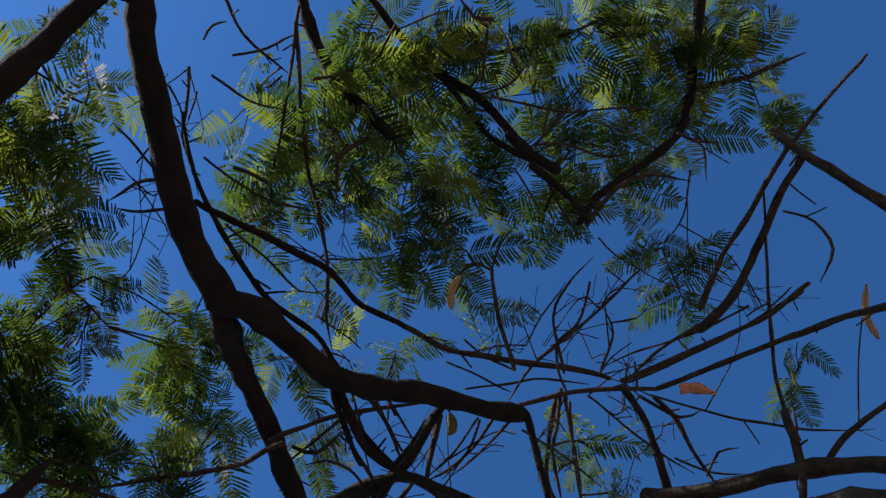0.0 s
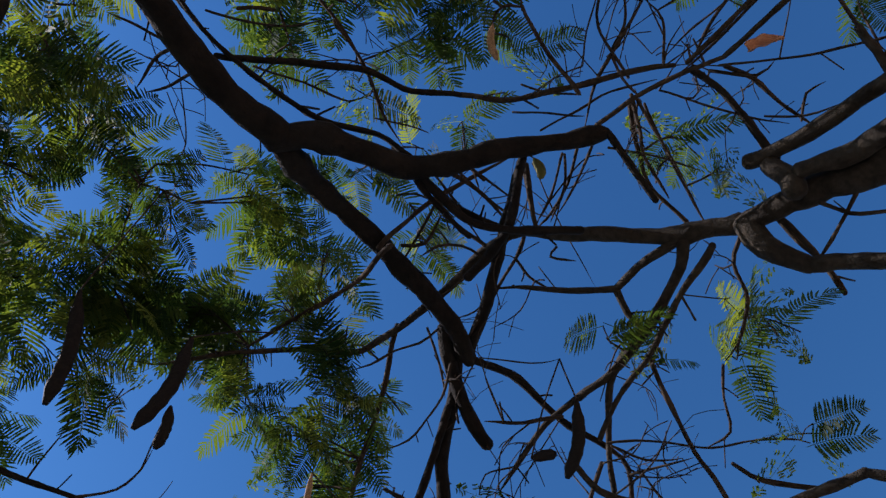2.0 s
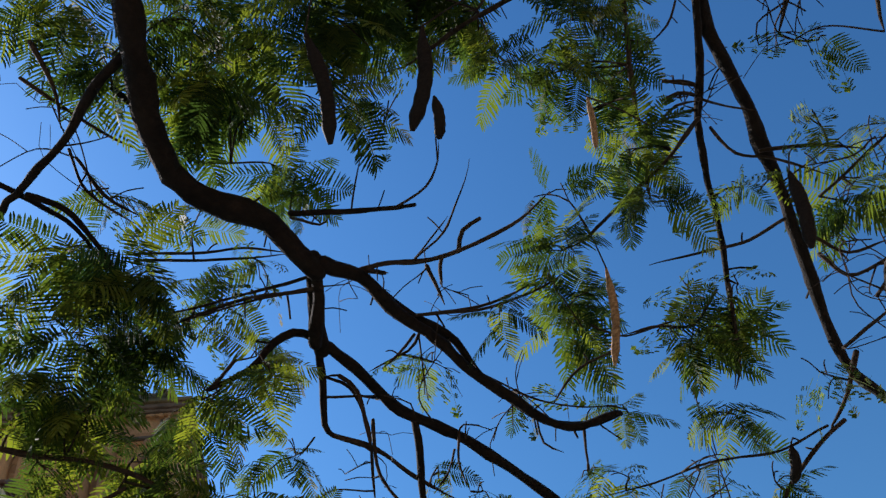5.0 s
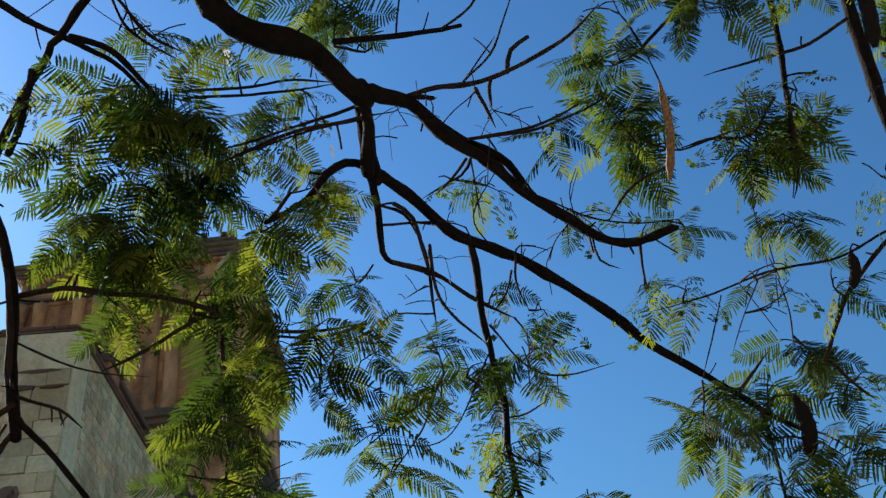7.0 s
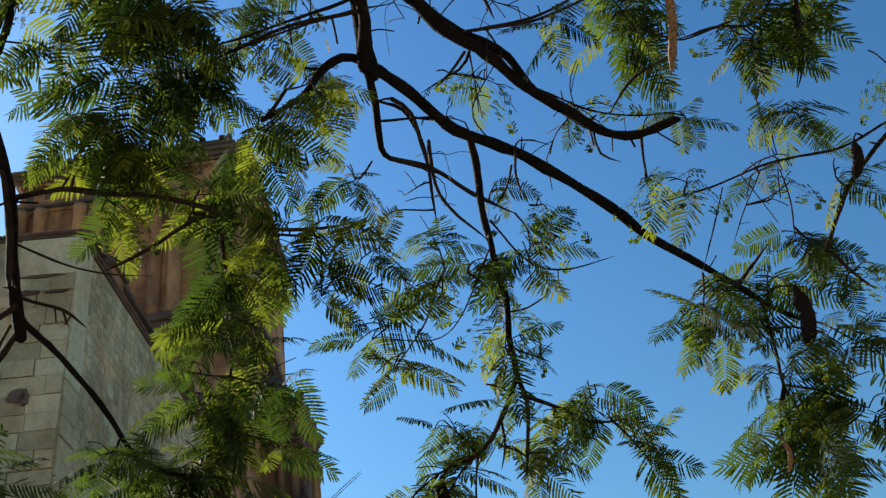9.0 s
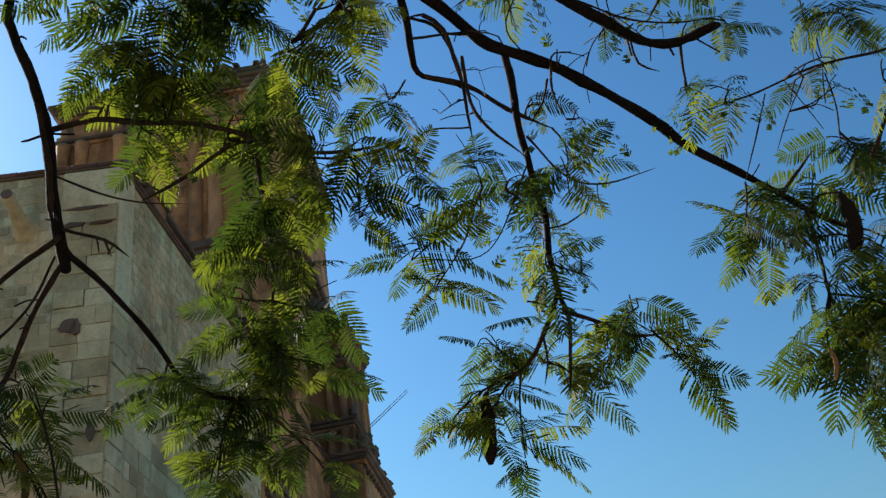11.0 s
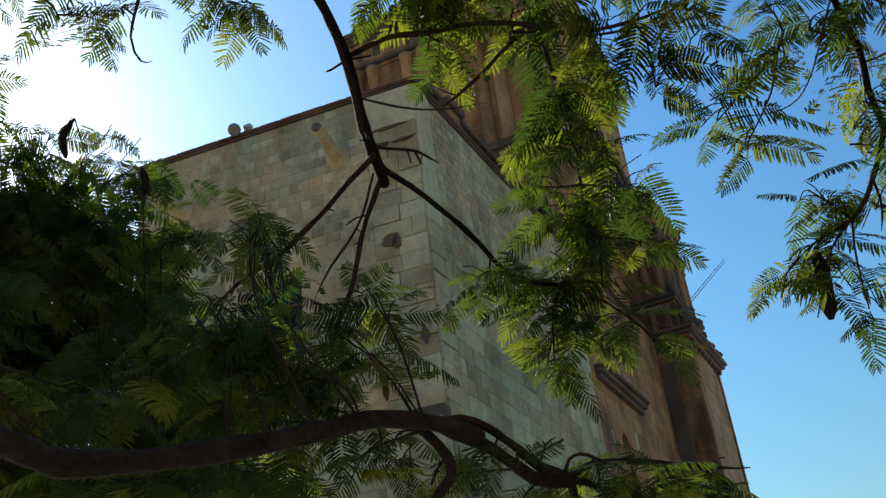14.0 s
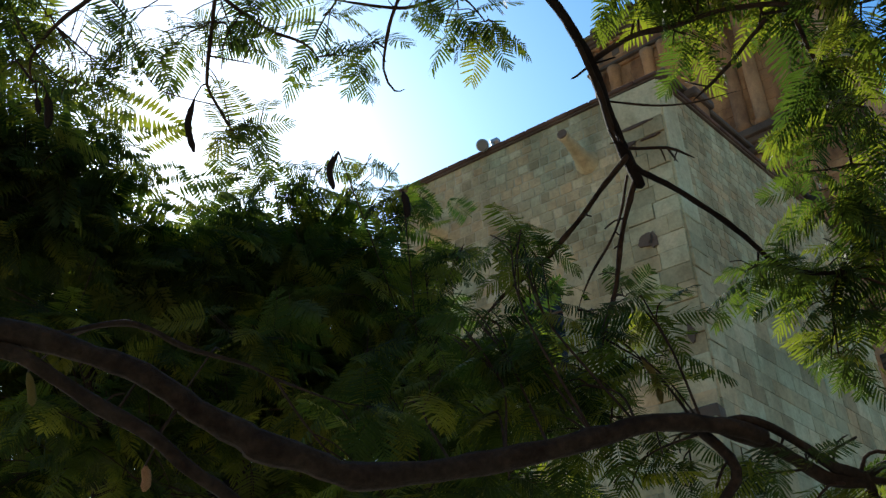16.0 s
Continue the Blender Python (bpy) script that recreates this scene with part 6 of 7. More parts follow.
limb(canopy_tree, [(1.26, 2.45, 5.52), (1.39, 2.41, 5.48), (1.41, 2.35, 5.48)], 0.0078, 0.0051, TWIG)
limb(canopy_tree, [(0.34, 2.27, 5.78), (0.42, 2.29, 5.75), (0.47, 2.29, 5.74)], 0.0156, 0.0104, BARK)
limb(canopy_tree, [(0.67, 2.84, 5.37), (1.00, 2.73, 5.41), (1.32, 2.59, 5.44)], 0.0078, 0.0052, TWIG)
limb(canopy_tree, [(0.25, 2.54, 5.61), (0.38, 2.66, 5.51), (0.64, 2.70, 5.44)], 0.0078, 0.0052, TWIG)
limb(canopy_tree, [(1.73, 2.89, 5.03), (1.67, 2.88, 5.04), (1.62, 2.90, 5.03)], 0.0078, 0.0052, TWIG)
limb(canopy_tree, [(1.62, 2.92, 5.05), (1.73, 2.90, 5.00), (1.84, 2.95, 4.88), (1.89, 3.01, 4.78)], 0.0091, 0.0077, TWIG)
limb(canopy_tree, [(1.65, 2.98, 4.98), (1.84, 2.88, 4.96), (1.95, 2.82, 4.94)], 0.0065, 0.0052, TWIG)
limb(canopy_tree, [(1.97, 2.60, 5.15), (1.95, 2.68, 5.11), (1.81, 2.83, 5.06)], 0.0078, 0.0052, TWIG)
limb(canopy_tree, [(1.91, 2.35, 5.35), (1.96, 2.38, 5.28), (2.02, 2.42, 5.19)], 0.0117, 0.0077, TWIG)
limb(canopy_tree, [(1.96, 2.29, 5.36), (1.97, 2.33, 5.31), (1.99, 2.37, 5.26)], 0.0104, 0.0077, TWIG)
limb(canopy_tree, [(2.02, 2.23, 5.37), (2.02, 2.16, 5.45), (2.08, 2.09, 5.49)], 0.0117, 0.0105, TWIG)
limb(canopy_tree, [(1.63, 2.51, 5.36), (1.67, 2.46, 5.32), (1.71, 2.41, 5.27)], 0.0143, 0.0114, TWIG)
limb(canopy_tree, [(1.51, 2.31, 5.53), (1.49, 2.21, 5.61), (1.47, 2.10, 5.68)], 0.0052, 0.0039, TWIG)
limb(canopy_tree, [(1.85, 2.35, 5.38), (1.89, 2.26, 5.44), (1.94, 2.15, 5.51)], 0.0052, 0.0039, TWIG)
limb(canopy_tree, [(2.23, 2.79, 4.78), (2.25, 2.86, 4.67), (2.32, 2.91, 4.55)], 0.0077, 0.0051, TWIG)
limb(canopy_tree, [(1.67, 2.86, 5.01), (1.76, 2.87, 4.95), (1.85, 2.96, 4.80), (1.91, 3.08, 4.64), (1.95, 3.14, 4.53)], 0.0115, 0.0063, TWIG)
limb(canopy_tree, [(1.77, 2.89, 4.95), (1.85, 2.88, 4.95), (1.93, 2.87, 4.96)], 0.0064, 0.0052, TWIG)
limb(canopy_tree, [(1.93, 2.58, 5.11), (1.88, 2.66, 5.04), (1.82, 2.72, 4.98)], 0.0077, 0.0063, TWIG)
limb(canopy_tree, [(2.23, 2.85, 4.72), (2.22, 2.91, 4.63), (2.17, 2.96, 4.56)], 0.0064, 0.0050, TWIG)
limb(canopy_tree, [(2.52, 2.57, 4.76), (2.57, 2.62, 4.67), (2.65, 2.60, 4.62)], 0.0064, 0.0051, TWIG)
limb(canopy_tree, [(2.71, 2.49, 4.68), (2.75, 2.56, 4.62), (2.80, 2.63, 4.55)], 0.0077, 0.0051, TWIG)
limb(canopy_tree, [(3.49, 1.85, 4.39), (3.36, 2.04, 4.37), (3.14, 2.25, 4.41), (2.95, 2.46, 4.40), (2.77, 2.61, 4.40)], 0.0064, 0.0050, TWIG)
limb(canopy_tree, [(3.53, 1.79, 4.38), (3.48, 1.90, 4.34), (3.42, 2.09, 4.26), (3.40, 2.24, 4.15), (3.38, 2.35, 4.05)], 0.0115, 0.0101, TWIG)
limb(canopy_tree, [(3.40, 2.36, 4.08), (3.49, 2.35, 3.95), (3.55, 2.33, 3.85)], 0.0089, 0.0063, TWIG)
limb(canopy_tree, [(3.24, 2.66, 3.98), (3.33, 2.77, 3.80), (3.40, 2.87, 3.64)], 0.0102, 0.0078, TWIG)
limb(canopy_tree, [(3.16, 2.68, 4.06), (3.20, 2.57, 4.12), (3.22, 2.49, 4.16)], 0.0089, 0.0064, TWIG)
limb(canopy_tree, [(3.04, 1.66, 4.94), (3.13, 1.79, 4.83), (3.20, 1.90, 4.74), (3.23, 2.01, 4.67)], 0.0102, 0.0078, TWIG)
limb(canopy_tree, [(3.05, 2.09, 4.68), (3.11, 2.18, 4.51), (3.13, 2.23, 4.39)], 0.0038, 0.0025, TWIG)
limb(canopy_tree, [(3.04, 2.45, 4.42), (3.03, 2.59, 4.27), (3.01, 2.71, 4.13)], 0.0038, 0.0025, TWIG)
limb(canopy_tree, [(3.15, 2.32, 4.42), (3.14, 2.45, 4.34), (3.14, 2.60, 4.23)], 0.0038, 0.0026, TWIG)
limb(canopy_tree, [(3.21, 2.26, 4.40), (3.30, 2.35, 4.29), (3.36, 2.45, 4.19)], 0.0038, 0.0039, TWIG)
limb(canopy_tree, [(2.65, 2.14, 4.98), (2.75, 2.09, 4.92), (2.87, 1.96, 4.91), (2.97, 1.84, 4.90)], 0.0051, 0.0038, TWIG)
limb(canopy_tree, [(2.19, 3.06, 4.55), (2.37, 3.08, 4.36), (2.52, 3.01, 4.29), (2.68, 2.86, 4.28)], 0.0064, 0.0038, TWIG)
limb(canopy_tree, [(2.13, 3.25, 4.38), (2.22, 3.23, 4.28), (2.27, 3.22, 4.18)], 0.0077, 0.0050, TWIG)
limb(canopy_tree, [(2.03, 3.28, 4.40), (2.02, 3.34, 4.36), (2.01, 3.37, 4.32)], 0.0064, 0.0051, TWIG)
limb(canopy_tree, [(2.33, 3.27, 4.20), (2.39, 3.20, 4.19), (2.44, 3.11, 4.20)], 0.0051, 0.0038, TWIG)
limb(canopy_tree, [(2.37, 3.36, 4.06), (2.49, 3.35, 4.02), (2.55, 3.36, 4.01)], 0.0051, 0.0039, TWIG)
limb(canopy_tree, [(2.33, 3.43, 3.99), (2.32, 3.51, 3.95), (2.36, 3.57, 3.90)], 0.0077, 0.0065, TWIG)
limb(canopy_tree, [(2.34, 3.55, 3.81), (2.35, 3.58, 3.67), (2.33, 3.61, 3.57)], 0.0077, 0.0050, TWIG)
limb(canopy_tree, [(0.03, 2.86, 5.32), (0.03, 2.99, 5.18), (0.01, 3.11, 5.05)], 0.0179, 0.0164, BARK)
limb(canopy_tree, [(0.10, 3.49, 4.74), (0.16, 3.65, 4.60), (0.22, 3.86, 4.37)], 0.0128, 0.0116, TWIG)
limb(canopy_tree, [(2.23, 2.56, 4.96), (2.48, 2.52, 4.84), (2.68, 2.44, 4.77), (2.85, 2.33, 4.74)], 0.0051, 0.0039, TWIG)
limb(canopy_tree, [(1.64, 3.09, 4.82), (1.63, 3.15, 4.81), (1.61, 3.22, 4.80)], 0.0051, 0.0039, TWIG)
limb(canopy_tree, [(1.21, 2.99, 5.07), (1.17, 3.06, 5.00), (1.13, 3.09, 4.96)], 0.0102, 0.0076, TWIG)
limb(canopy_tree, [(1.66, 3.28, 4.62), (1.47, 3.37, 4.57), (1.21, 3.42, 4.57), (1.13, 3.40, 4.58)], 0.0077, 0.0050, TWIG)
limb(canopy_tree, [(0.91, 3.48, 4.67), (1.14, 3.44, 4.62), (1.26, 3.41, 4.57)], 0.0077, 0.0063, TWIG)
limb(canopy_tree, [(-1.2, 0.4, 4.9), (-1.6, 1.8, 5.6), (-1.46, 3.04, 5.05)], 0.04, 0.008)
limb(canopy_tree, [(-1.6, 1.8, 5.6), (-1.9, 2.6, 5.6), (-1.91, 2.84, 4.98)], 0.02, 0.008)
limb(canopy_tree, [(-1.5, 2.2, 5.6), (-1.0, 3.2, 5.4), (-0.43, 3.37, 5.08)], 0.02, 0.008)
twigs(canopy_tree, 1.43, -1.01, 6.01, 0.29, 9)
twigs(canopy_tree, 1.65, -1.14, 5.91, 0.21, 7)
twigs(canopy_tree, 1.43, -0.63, 6.09, 0.21, 6)
twigs(canopy_tree, 1.42, -1.72, 5.80, 0.12, 5)
twigs(canopy_tree, 1.76, 0.12, 6.01, 0.19, 6)
twigs(canopy_tree, 1.90, -0.22, 5.95, 0.19, 5)
twigs(canopy_tree, 1.83, -0.69, 5.93, 0.19, 6)
twigs(canopy_tree, 1.90, -1.22, 5.78, 0.16, 5)
twigs(canopy_tree, 0.13, 0.68, 6.30, 0.13, 4)
twigs(canopy_tree, 0.59, 0.93, 6.22, 0.13, 5)
twigs(canopy_tree, 0.86, 0.16, 6.27, 0.21, 5)
twigs(bare_tree, 2.19, 0.26, 5.85, 0.13, 6)
twigs(bare_tree, 3.00, 0.16, 5.35, 0.24, 8)
twigs(bare_tree, 3.01, -0.06, 5.35, 0.21, 6)
twigs(bare_tree, 2.72, -0.10, 5.56, 0.16, 5)
twigs(bare_tree, 2.52, -0.63, 5.64, 0.13, 4)
twigs(bare_tree, 3.36, -0.16, 5.05, 0.16, 5)
twigs(bare_tree, 2.80, 0.71, 5.43, 0.09, 5)
twigs(canopy_tree, 2.66, 1.12, 5.49, 0.13, 4)
twigs(canopy_tree, 2.45, 0.62, 5.73, 0.13, 4)
twigs(canopy_tree, 3.31, 0.31, 5.15, 0.13, 4)
twigs(canopy_tree, 2.07, 1.08, 5.83, 0.16, 4)
twigs(canopy_tree, 2.67, 1.15, 5.50, 0.16, 5)
twigs(canopy_tree, 0.20, 2.54, 5.62, 0.24, 6)
twigs(canopy_tree, 3.18, 1.07, 5.14, 0.19, 6)
twigs(canopy_tree, 1.74, 2.55, 5.28, 0.16, 4)
twigs(canopy_tree, 2.01, 2.37, 5.29, 0.13, 4)
twigs(bare_tree, 3.39, 1.25, 4.74, 0.24, 9)
twigs(bare_tree, 3.52, 1.32, 4.57, 0.16, 6)
twigs(bare_tree, 2.78, 0.50, 5.45, 0.16, 5)
twigs(canopy_tree, 2.09, 2.68, 5.00, 0.16, 4)
twigs(canopy_tree, 2.40, 2.68, 4.80, 0.16, 4)
twigs(canopy_tree, 1.94, 3.10, 4.70, 0.13, 4)
twigs(canopy_tree, 3.21, 2.37, 4.36, 0.16, 5)
twigs(canopy_tree, 1.87, 3.45, 4.35, 0.13, 3)
twigs(canopy_tree, 2.52, 2.45, 4.90, 0.16, 3)
twigs(canopy_tree, -1.37, 3.27, 4.96, 0.17, 5)
twigs(canopy_tree, -1.75, 3.20, 4.82, 0.17, 4)
twigs(canopy_tree, -2.19, 3.00, 4.73, 0.17, 4)
pod(canopy_tree, [(0.95, 1.55, 5.49), (1.10, 1.70, 5.39), (1.20, 1.88, 5.27)], 0.031, POD)
pod(canopy_tree, [(1.37, 1.32, 5.47), (1.46, 1.49, 5.37), (1.49, 1.69, 5.28)], 0.032, POD)
pod(canopy_tree, [(1.52, 1.53, 5.34), (1.57, 1.59, 5.29), (1.60, 1.66, 5.24)], 0.024, POD)
pod(canopy_tree, [(2.06, 1.22, 5.21), (2.12, 1.29, 5.16), (2.17, 1.37, 5.10)], 0.013, POD_DRY)
pod(canopy_tree, [(2.45, 0.15, 5.21), (2.57, 0.24, 5.12), (2.65, 0.36, 5.06)], 0.028, POD)
pod(canopy_tree, [(2.52, 0.44, 5.13), (2.54, 0.39, 5.13), (2.56, 0.34, 5.12)], 0.022, POD)
pod(canopy_tree, [(2.79, 1.02, 4.80), (2.88, 1.10, 4.70), (2.95, 1.20, 4.59)], 0.029, POD)
pod(canopy_tree, [(2.53, 1.86, 5.05), (2.63, 2.00, 4.91), (2.69, 2.16, 4.77)], 0.019, POD_DRY)
pod(canopy_tree, [(3.32, 1.95, 4.31), (3.35, 1.99, 4.25), (3.36, 2.05, 4.19)], 0.023, POD)
pod(canopy_tree, [(3.26, 2.48, 3.93), (3.31, 2.52, 3.81), (3.33, 2.59, 3.70)], 0.033, POD)
pod(canopy_tree, [(3.27, 2.86, 3.41), (3.30, 2.88, 3.34), (3.30, 2.92, 3.28)], 0.010, POD_DRY)
pod(canopy_tree, [(2.04, 3.64, 3.53), (2.06, 3.70, 3.39), (2.07, 3.76, 3.25)], 0.031, POD)
pod(canopy_tree, [(-2.18, 2.96, 4.54), (-2.19, 3.01, 4.48), (-2.21, 3.05, 4.42)], 0.019, POD)
pod(canopy_tree, [(-2.22, 2.95, 4.52), (-2.22, 2.97, 4.49), (-2.23, 3.00, 4.46)], 0.013, POD)
pod(canopy_tree, [(-1.63, 3.25, 4.61), (-1.68, 3.31, 4.52), (-1.68, 3.39, 4.42)], 0.016, POD)
pod(far_tree, [(-1.37, 4.53, 5.19), (-1.44, 4.58, 5.11), (-1.44, 4.65, 5.01)], 0.020, POD)
pod(far_tree, [(-1.05, 4.77, 5.00), (-1.04, 4.82, 4.93), (-1.05, 4.86, 4.87)], 0.022, POD)
pod(near_tree, [(0.16, 3.64, 3.22), (0.20, 3.68, 3.14), (0.21, 3.72, 3.05)], 0.014, POD_GREEN)
pod(near_tree, [(-1.69, 3.29, 2.90), (-1.69, 3.31, 2.85), (-1.70, 3.32, 2.81)], 0.018, POD_DRY)
pod(near_tree, [(-2.01, 2.95, 3.18), (-2.01, 2.99, 3.12), (-2.01, 3.01, 3.07)], 0.016, POD_GREEN)
pod(canopy_tree, [(1.12, -0.44, 6.04), (1.18, -0.39, 6.03), (1.26, -0.37, 6.01)], 0.018, POD_DRY)
pod(canopy_tree, [(1.37, -2.06, 5.48), (1.49, -2.03, 5.45), (1.59, -2.05, 5.40)], 0.015, POD_DRY)
pod(canopy_tree, [(1.69, -0.27, 5.87), (1.74, -0.27, 5.85), (1.78, -0.25, 5.83)], 0.021, POD_GREEN)
dry_leaf(canopy_tree, [(1.70, -1.24, 5.58), (1.71, -1.32, 5.57), (1.72, -1.37, 5.50)], 0.026)
spray(canopy_tree, 0.09, -0.17, 6.89, 0.32, 19)
spray(canopy_tree, 0.05, -0.56, 6.57, 0.25, 15)
spray(canopy_tree, 0.11, -0.93, 6.55, 0.25, 15)
spray(canopy_tree, 0.19, -1.33, 6.50, 0.28, 17)
spray(canopy_tree, 0.30, -1.66, 6.39, 0.25, 15)
spray(canopy_tree, 0.43, -1.93, 6.27, 0.20, 11)
spray(canopy_tree, 0.69, -2.12, 6.48, 0.15, 8)
spray(canopy_tree, 0.39, 0.07, 6.52, 0.25, 15)
spray(canopy_tree, 0.24, -0.29, 6.43, 0.22, 13)
spray(canopy_tree, 0.56, -0.62, 6.91, 0.27, 15)
spray(canopy_tree, 0.49, -1.07, 6.81, 0.24, 13)
spray(canopy_tree, 0.61, -1.44, 6.77, 0.27, 15)
spray(canopy_tree, 0.74, -1.64, 6.36, 0.17, 9)
spray(canopy_tree, 0.67, 0.36, 6.92, 0.24, 13)
spray(canopy_tree, 0.74, 0.02, 6.91, 0.24, 13)
spray(canopy_tree, 0.83, -0.32, 6.49, 0.25, 15)
spray(canopy_tree, 0.86, -0.73, 6.74, 0.23, 13)
spray(canopy_tree, 1.07, -1.05, 6.70, 0.21, 11)
spray(canopy_tree, 0.95, -1.33, 6.55, 0.20, 11)
spray(canopy_tree, 1.24, -1.49, 6.36, 0.11, 7)
spray(canopy_tree, 1.43, -1.48, 6.16, 0.17, 9)
spray(canopy_tree, 1.07, -0.19, 6.52, 0.20, 11)
spray(canopy_tree, 1.08, -0.46, 6.43, 0.15, 9)
spray(canopy_tree, 1.14, 0.22, 6.34, 0.16, 5, 0.60)
spray(canopy_tree, 1.56, -0.10, 6.53, 0.16, 5, 0.54)
spray(canopy_tree, 1.37, -0.49, 6.39, 0.14, 3, 0.66)
spray(canopy_tree, 0.27, 0.42, 6.88, 0.18, 6, 0.54)
spray(canopy_tree, 0.76, 0.49, 6.39, 0.14, 6, 0.48)
spray(canopy_tree, 0.53, -0.15, 6.92, 0.24, 13)
spray(canopy_tree, 0.79, -1.17, 6.64, 0.20, 11)
spray(canopy_tree, 0.21, -1.94, 6.59, 0.18, 9)
spray(canopy_tree, 0.67, -0.30, 6.90, 0.18, 9)
spray(canopy_tree, -0.28, 1.25, 6.58, 0.20, 7, 0.42)
spray(canopy_tree, -0.06, 1.04, 6.45, 0.19, 7, 0.42)
spray(canopy_tree, 0.14, 1.23, 6.09, 0.23, 10)
spray(canopy_tree, 0.37, 1.16, 6.51, 0.14, 4, 0.54)
spray(canopy_tree, 0.49, 1.33, 6.13, 0.21, 9)
spray(canopy_tree, -0.09, 1.30, 6.24, 0.13, 5, 0.42)
spray(canopy_tree, 1.33, 0.85, 6.47, 0.23, 10)
spray(canopy_tree, 1.44, 0.51, 6.40, 0.13, 8)
spray(canopy_tree, 1.71, 0.82, 6.20, 0.19, 8)
spray(canopy_tree, 1.97, 0.42, 6.47, 0.18, 9)
spray(canopy_tree, 2.15, -0.96, 6.11, 0.20, 8, 0.48)
spray(canopy_tree, 1.78, -1.89, 5.80, 0.11, 7)
spray(canopy_tree, 1.12, 0.88, 6.28, 0.11, 5)
spray(canopy_tree, 1.58, 0.14, 6.58, 0.15, 4, 0.60)
spray(canopy_tree, 0.19, 1.41, 6.38, 0.28, 13)
spray(canopy_tree, 0.37, 1.21, 6.61, 0.20, 8)
spray(canopy_tree, 0.65, 1.34, 6.30, 0.25, 11)
spray(canopy_tree, 0.47, 1.65, 6.12, 0.27, 13)
spray(canopy_tree, 0.99, 1.51, 6.30, 0.25, 11)
spray(canopy_tree, 0.86, 1.96, 6.32, 0.35, 31)
spray(canopy_tree, 1.15, 1.64, 6.01, 0.32, 36)
spray(canopy_tree, 1.45, 1.53, 6.34, 0.26, 32)
spray(canopy_tree, 1.71, 1.54, 6.34, 0.21, 16)
spray(canopy_tree, 1.03, 2.30, 6.13, 0.32, 15)
spray(canopy_tree, 1.26, 2.51, 5.97, 0.20, 8)
spray(canopy_tree, 1.24, 1.88, 5.78, 0.24, 11)
spray(canopy_tree, 1.32, 0.86, 6.45, 0.21, 12)
spray(canopy_tree, 1.65, 0.92, 6.49, 0.17, 9)
spray(canopy_tree, 1.67, 1.07, 5.96, 0.16, 9)
spray(canopy_tree, 1.91, 0.99, 6.03, 0.14, 8)
spray(canopy_tree, 2.13, 1.36, 5.82, 0.14, 8)
spray(canopy_tree, 2.34, 1.12, 5.96, 0.15, 9)
spray(canopy_tree, 1.97, 1.49, 5.95, 0.14, 7, 0.42)
spray(canopy_tree, 2.43, 1.33, 5.82, 0.11, 4, 0.54)
spray(canopy_tree, 2.69, 1.52, 5.80, 0.14, 8)
spray(canopy_tree, 0.94, 1.15, 6.11, 0.11, 5)
spray(canopy_tree, 1.49, 1.82, 5.77, 0.11, 3, 0.60)
spray(canopy_tree, 1.10, 1.30, 6.11, 0.11, 5)
spray(canopy_tree, 0.62, 2.04, 5.90, 0.19, 8)
spray(bare_tree, 2.47, -0.10, 5.53, 0.13, 5, 0.54)
spray(bare_tree, 2.93, -0.72, 5.76, 0.17, 8, 0.42)
spray(bare_tree, 3.02, -0.56, 5.64, 0.17, 8, 0.42)
spray(bare_tree, 2.78, -0.72, 5.29, 0.13, 5, 0.54)
spray(bare_tree, 2.78, -0.21, 5.61, 0.11, 4, 0.60)
spray(bare_tree, 2.91, 0.62, 5.34, 0.09, 5, 0.48)
spray(bare_tree, 3.19, -0.56, 5.14, 0.13, 6, 0.48)
spray(bare_tree, 2.18, -0.94, 5.76, 0.16, 6, 0.54)
spray(bare_tree, 2.18, -0.70, 5.99, 0.11, 3, 0.66)
spray(canopy_tree, 0.02, 2.10, 6.06, 0.28, 21)
spray(canopy_tree, 0.26, 2.19, 5.88, 0.22, 16)
spray(canopy_tree, 0.70, 2.08, 5.80, 0.24, 18)
spray(canopy_tree, 0.58, 1.90, 5.98, 0.22, 16)
spray(canopy_tree, 0.36, 2.84, 5.30, 0.24, 11)
spray(canopy_tree, 0.49, 2.75, 5.65, 0.19, 8, 0.42)
spray(canopy_tree, 0.90, 2.77, 5.69, 0.20, 8, 0.42)
spray(canopy_tree, 1.23, 2.70, 5.44, 0.14, 7, 0.42)
spray(canopy_tree, 0.73, 2.87, 5.21, 0.21, 10)
spray(canopy_tree, 0.59, 3.11, 5.09, 0.26, 13)
spray(canopy_tree, 0.61, 3.40, 4.96, 0.27, 13)
spray(canopy_tree, 0.87, 3.26, 5.22, 0.22, 10)
spray(canopy_tree, 1.22, 3.43, 5.11, 0.23, 10)
spray(canopy_tree, 1.32, 3.01, 5.16, 0.14, 7)
spray(canopy_tree, 1.14, 3.09, 5.45, 0.17, 8, 0.48)
spray(canopy_tree, 1.27, 2.43, 5.76, 0.13, 9)
spray(canopy_tree, 0.66, 2.27, 5.85, 0.14, 9)
spray(canopy_tree, 2.08, 1.12, 5.78, 0.21, 16)
spray(canopy_tree, 1.90, 1.46, 5.82, 0.13, 9)
spray(canopy_tree, 2.16, 1.41, 5.84, 0.14, 9)
spray(canopy_tree, 2.54, 1.45, 5.45, 0.16, 11)
spray(canopy_tree, 2.49, 2.04, 5.38, 0.19, 13)
spray(canopy_tree, 2.54, 2.16, 5.12, 0.17, 12)
spray(canopy_tree, 2.64, 1.56, 5.22, 0.16, 11)
spray(canopy_tree, 3.00, 1.83, 5.02, 0.16, 8, 0.48)
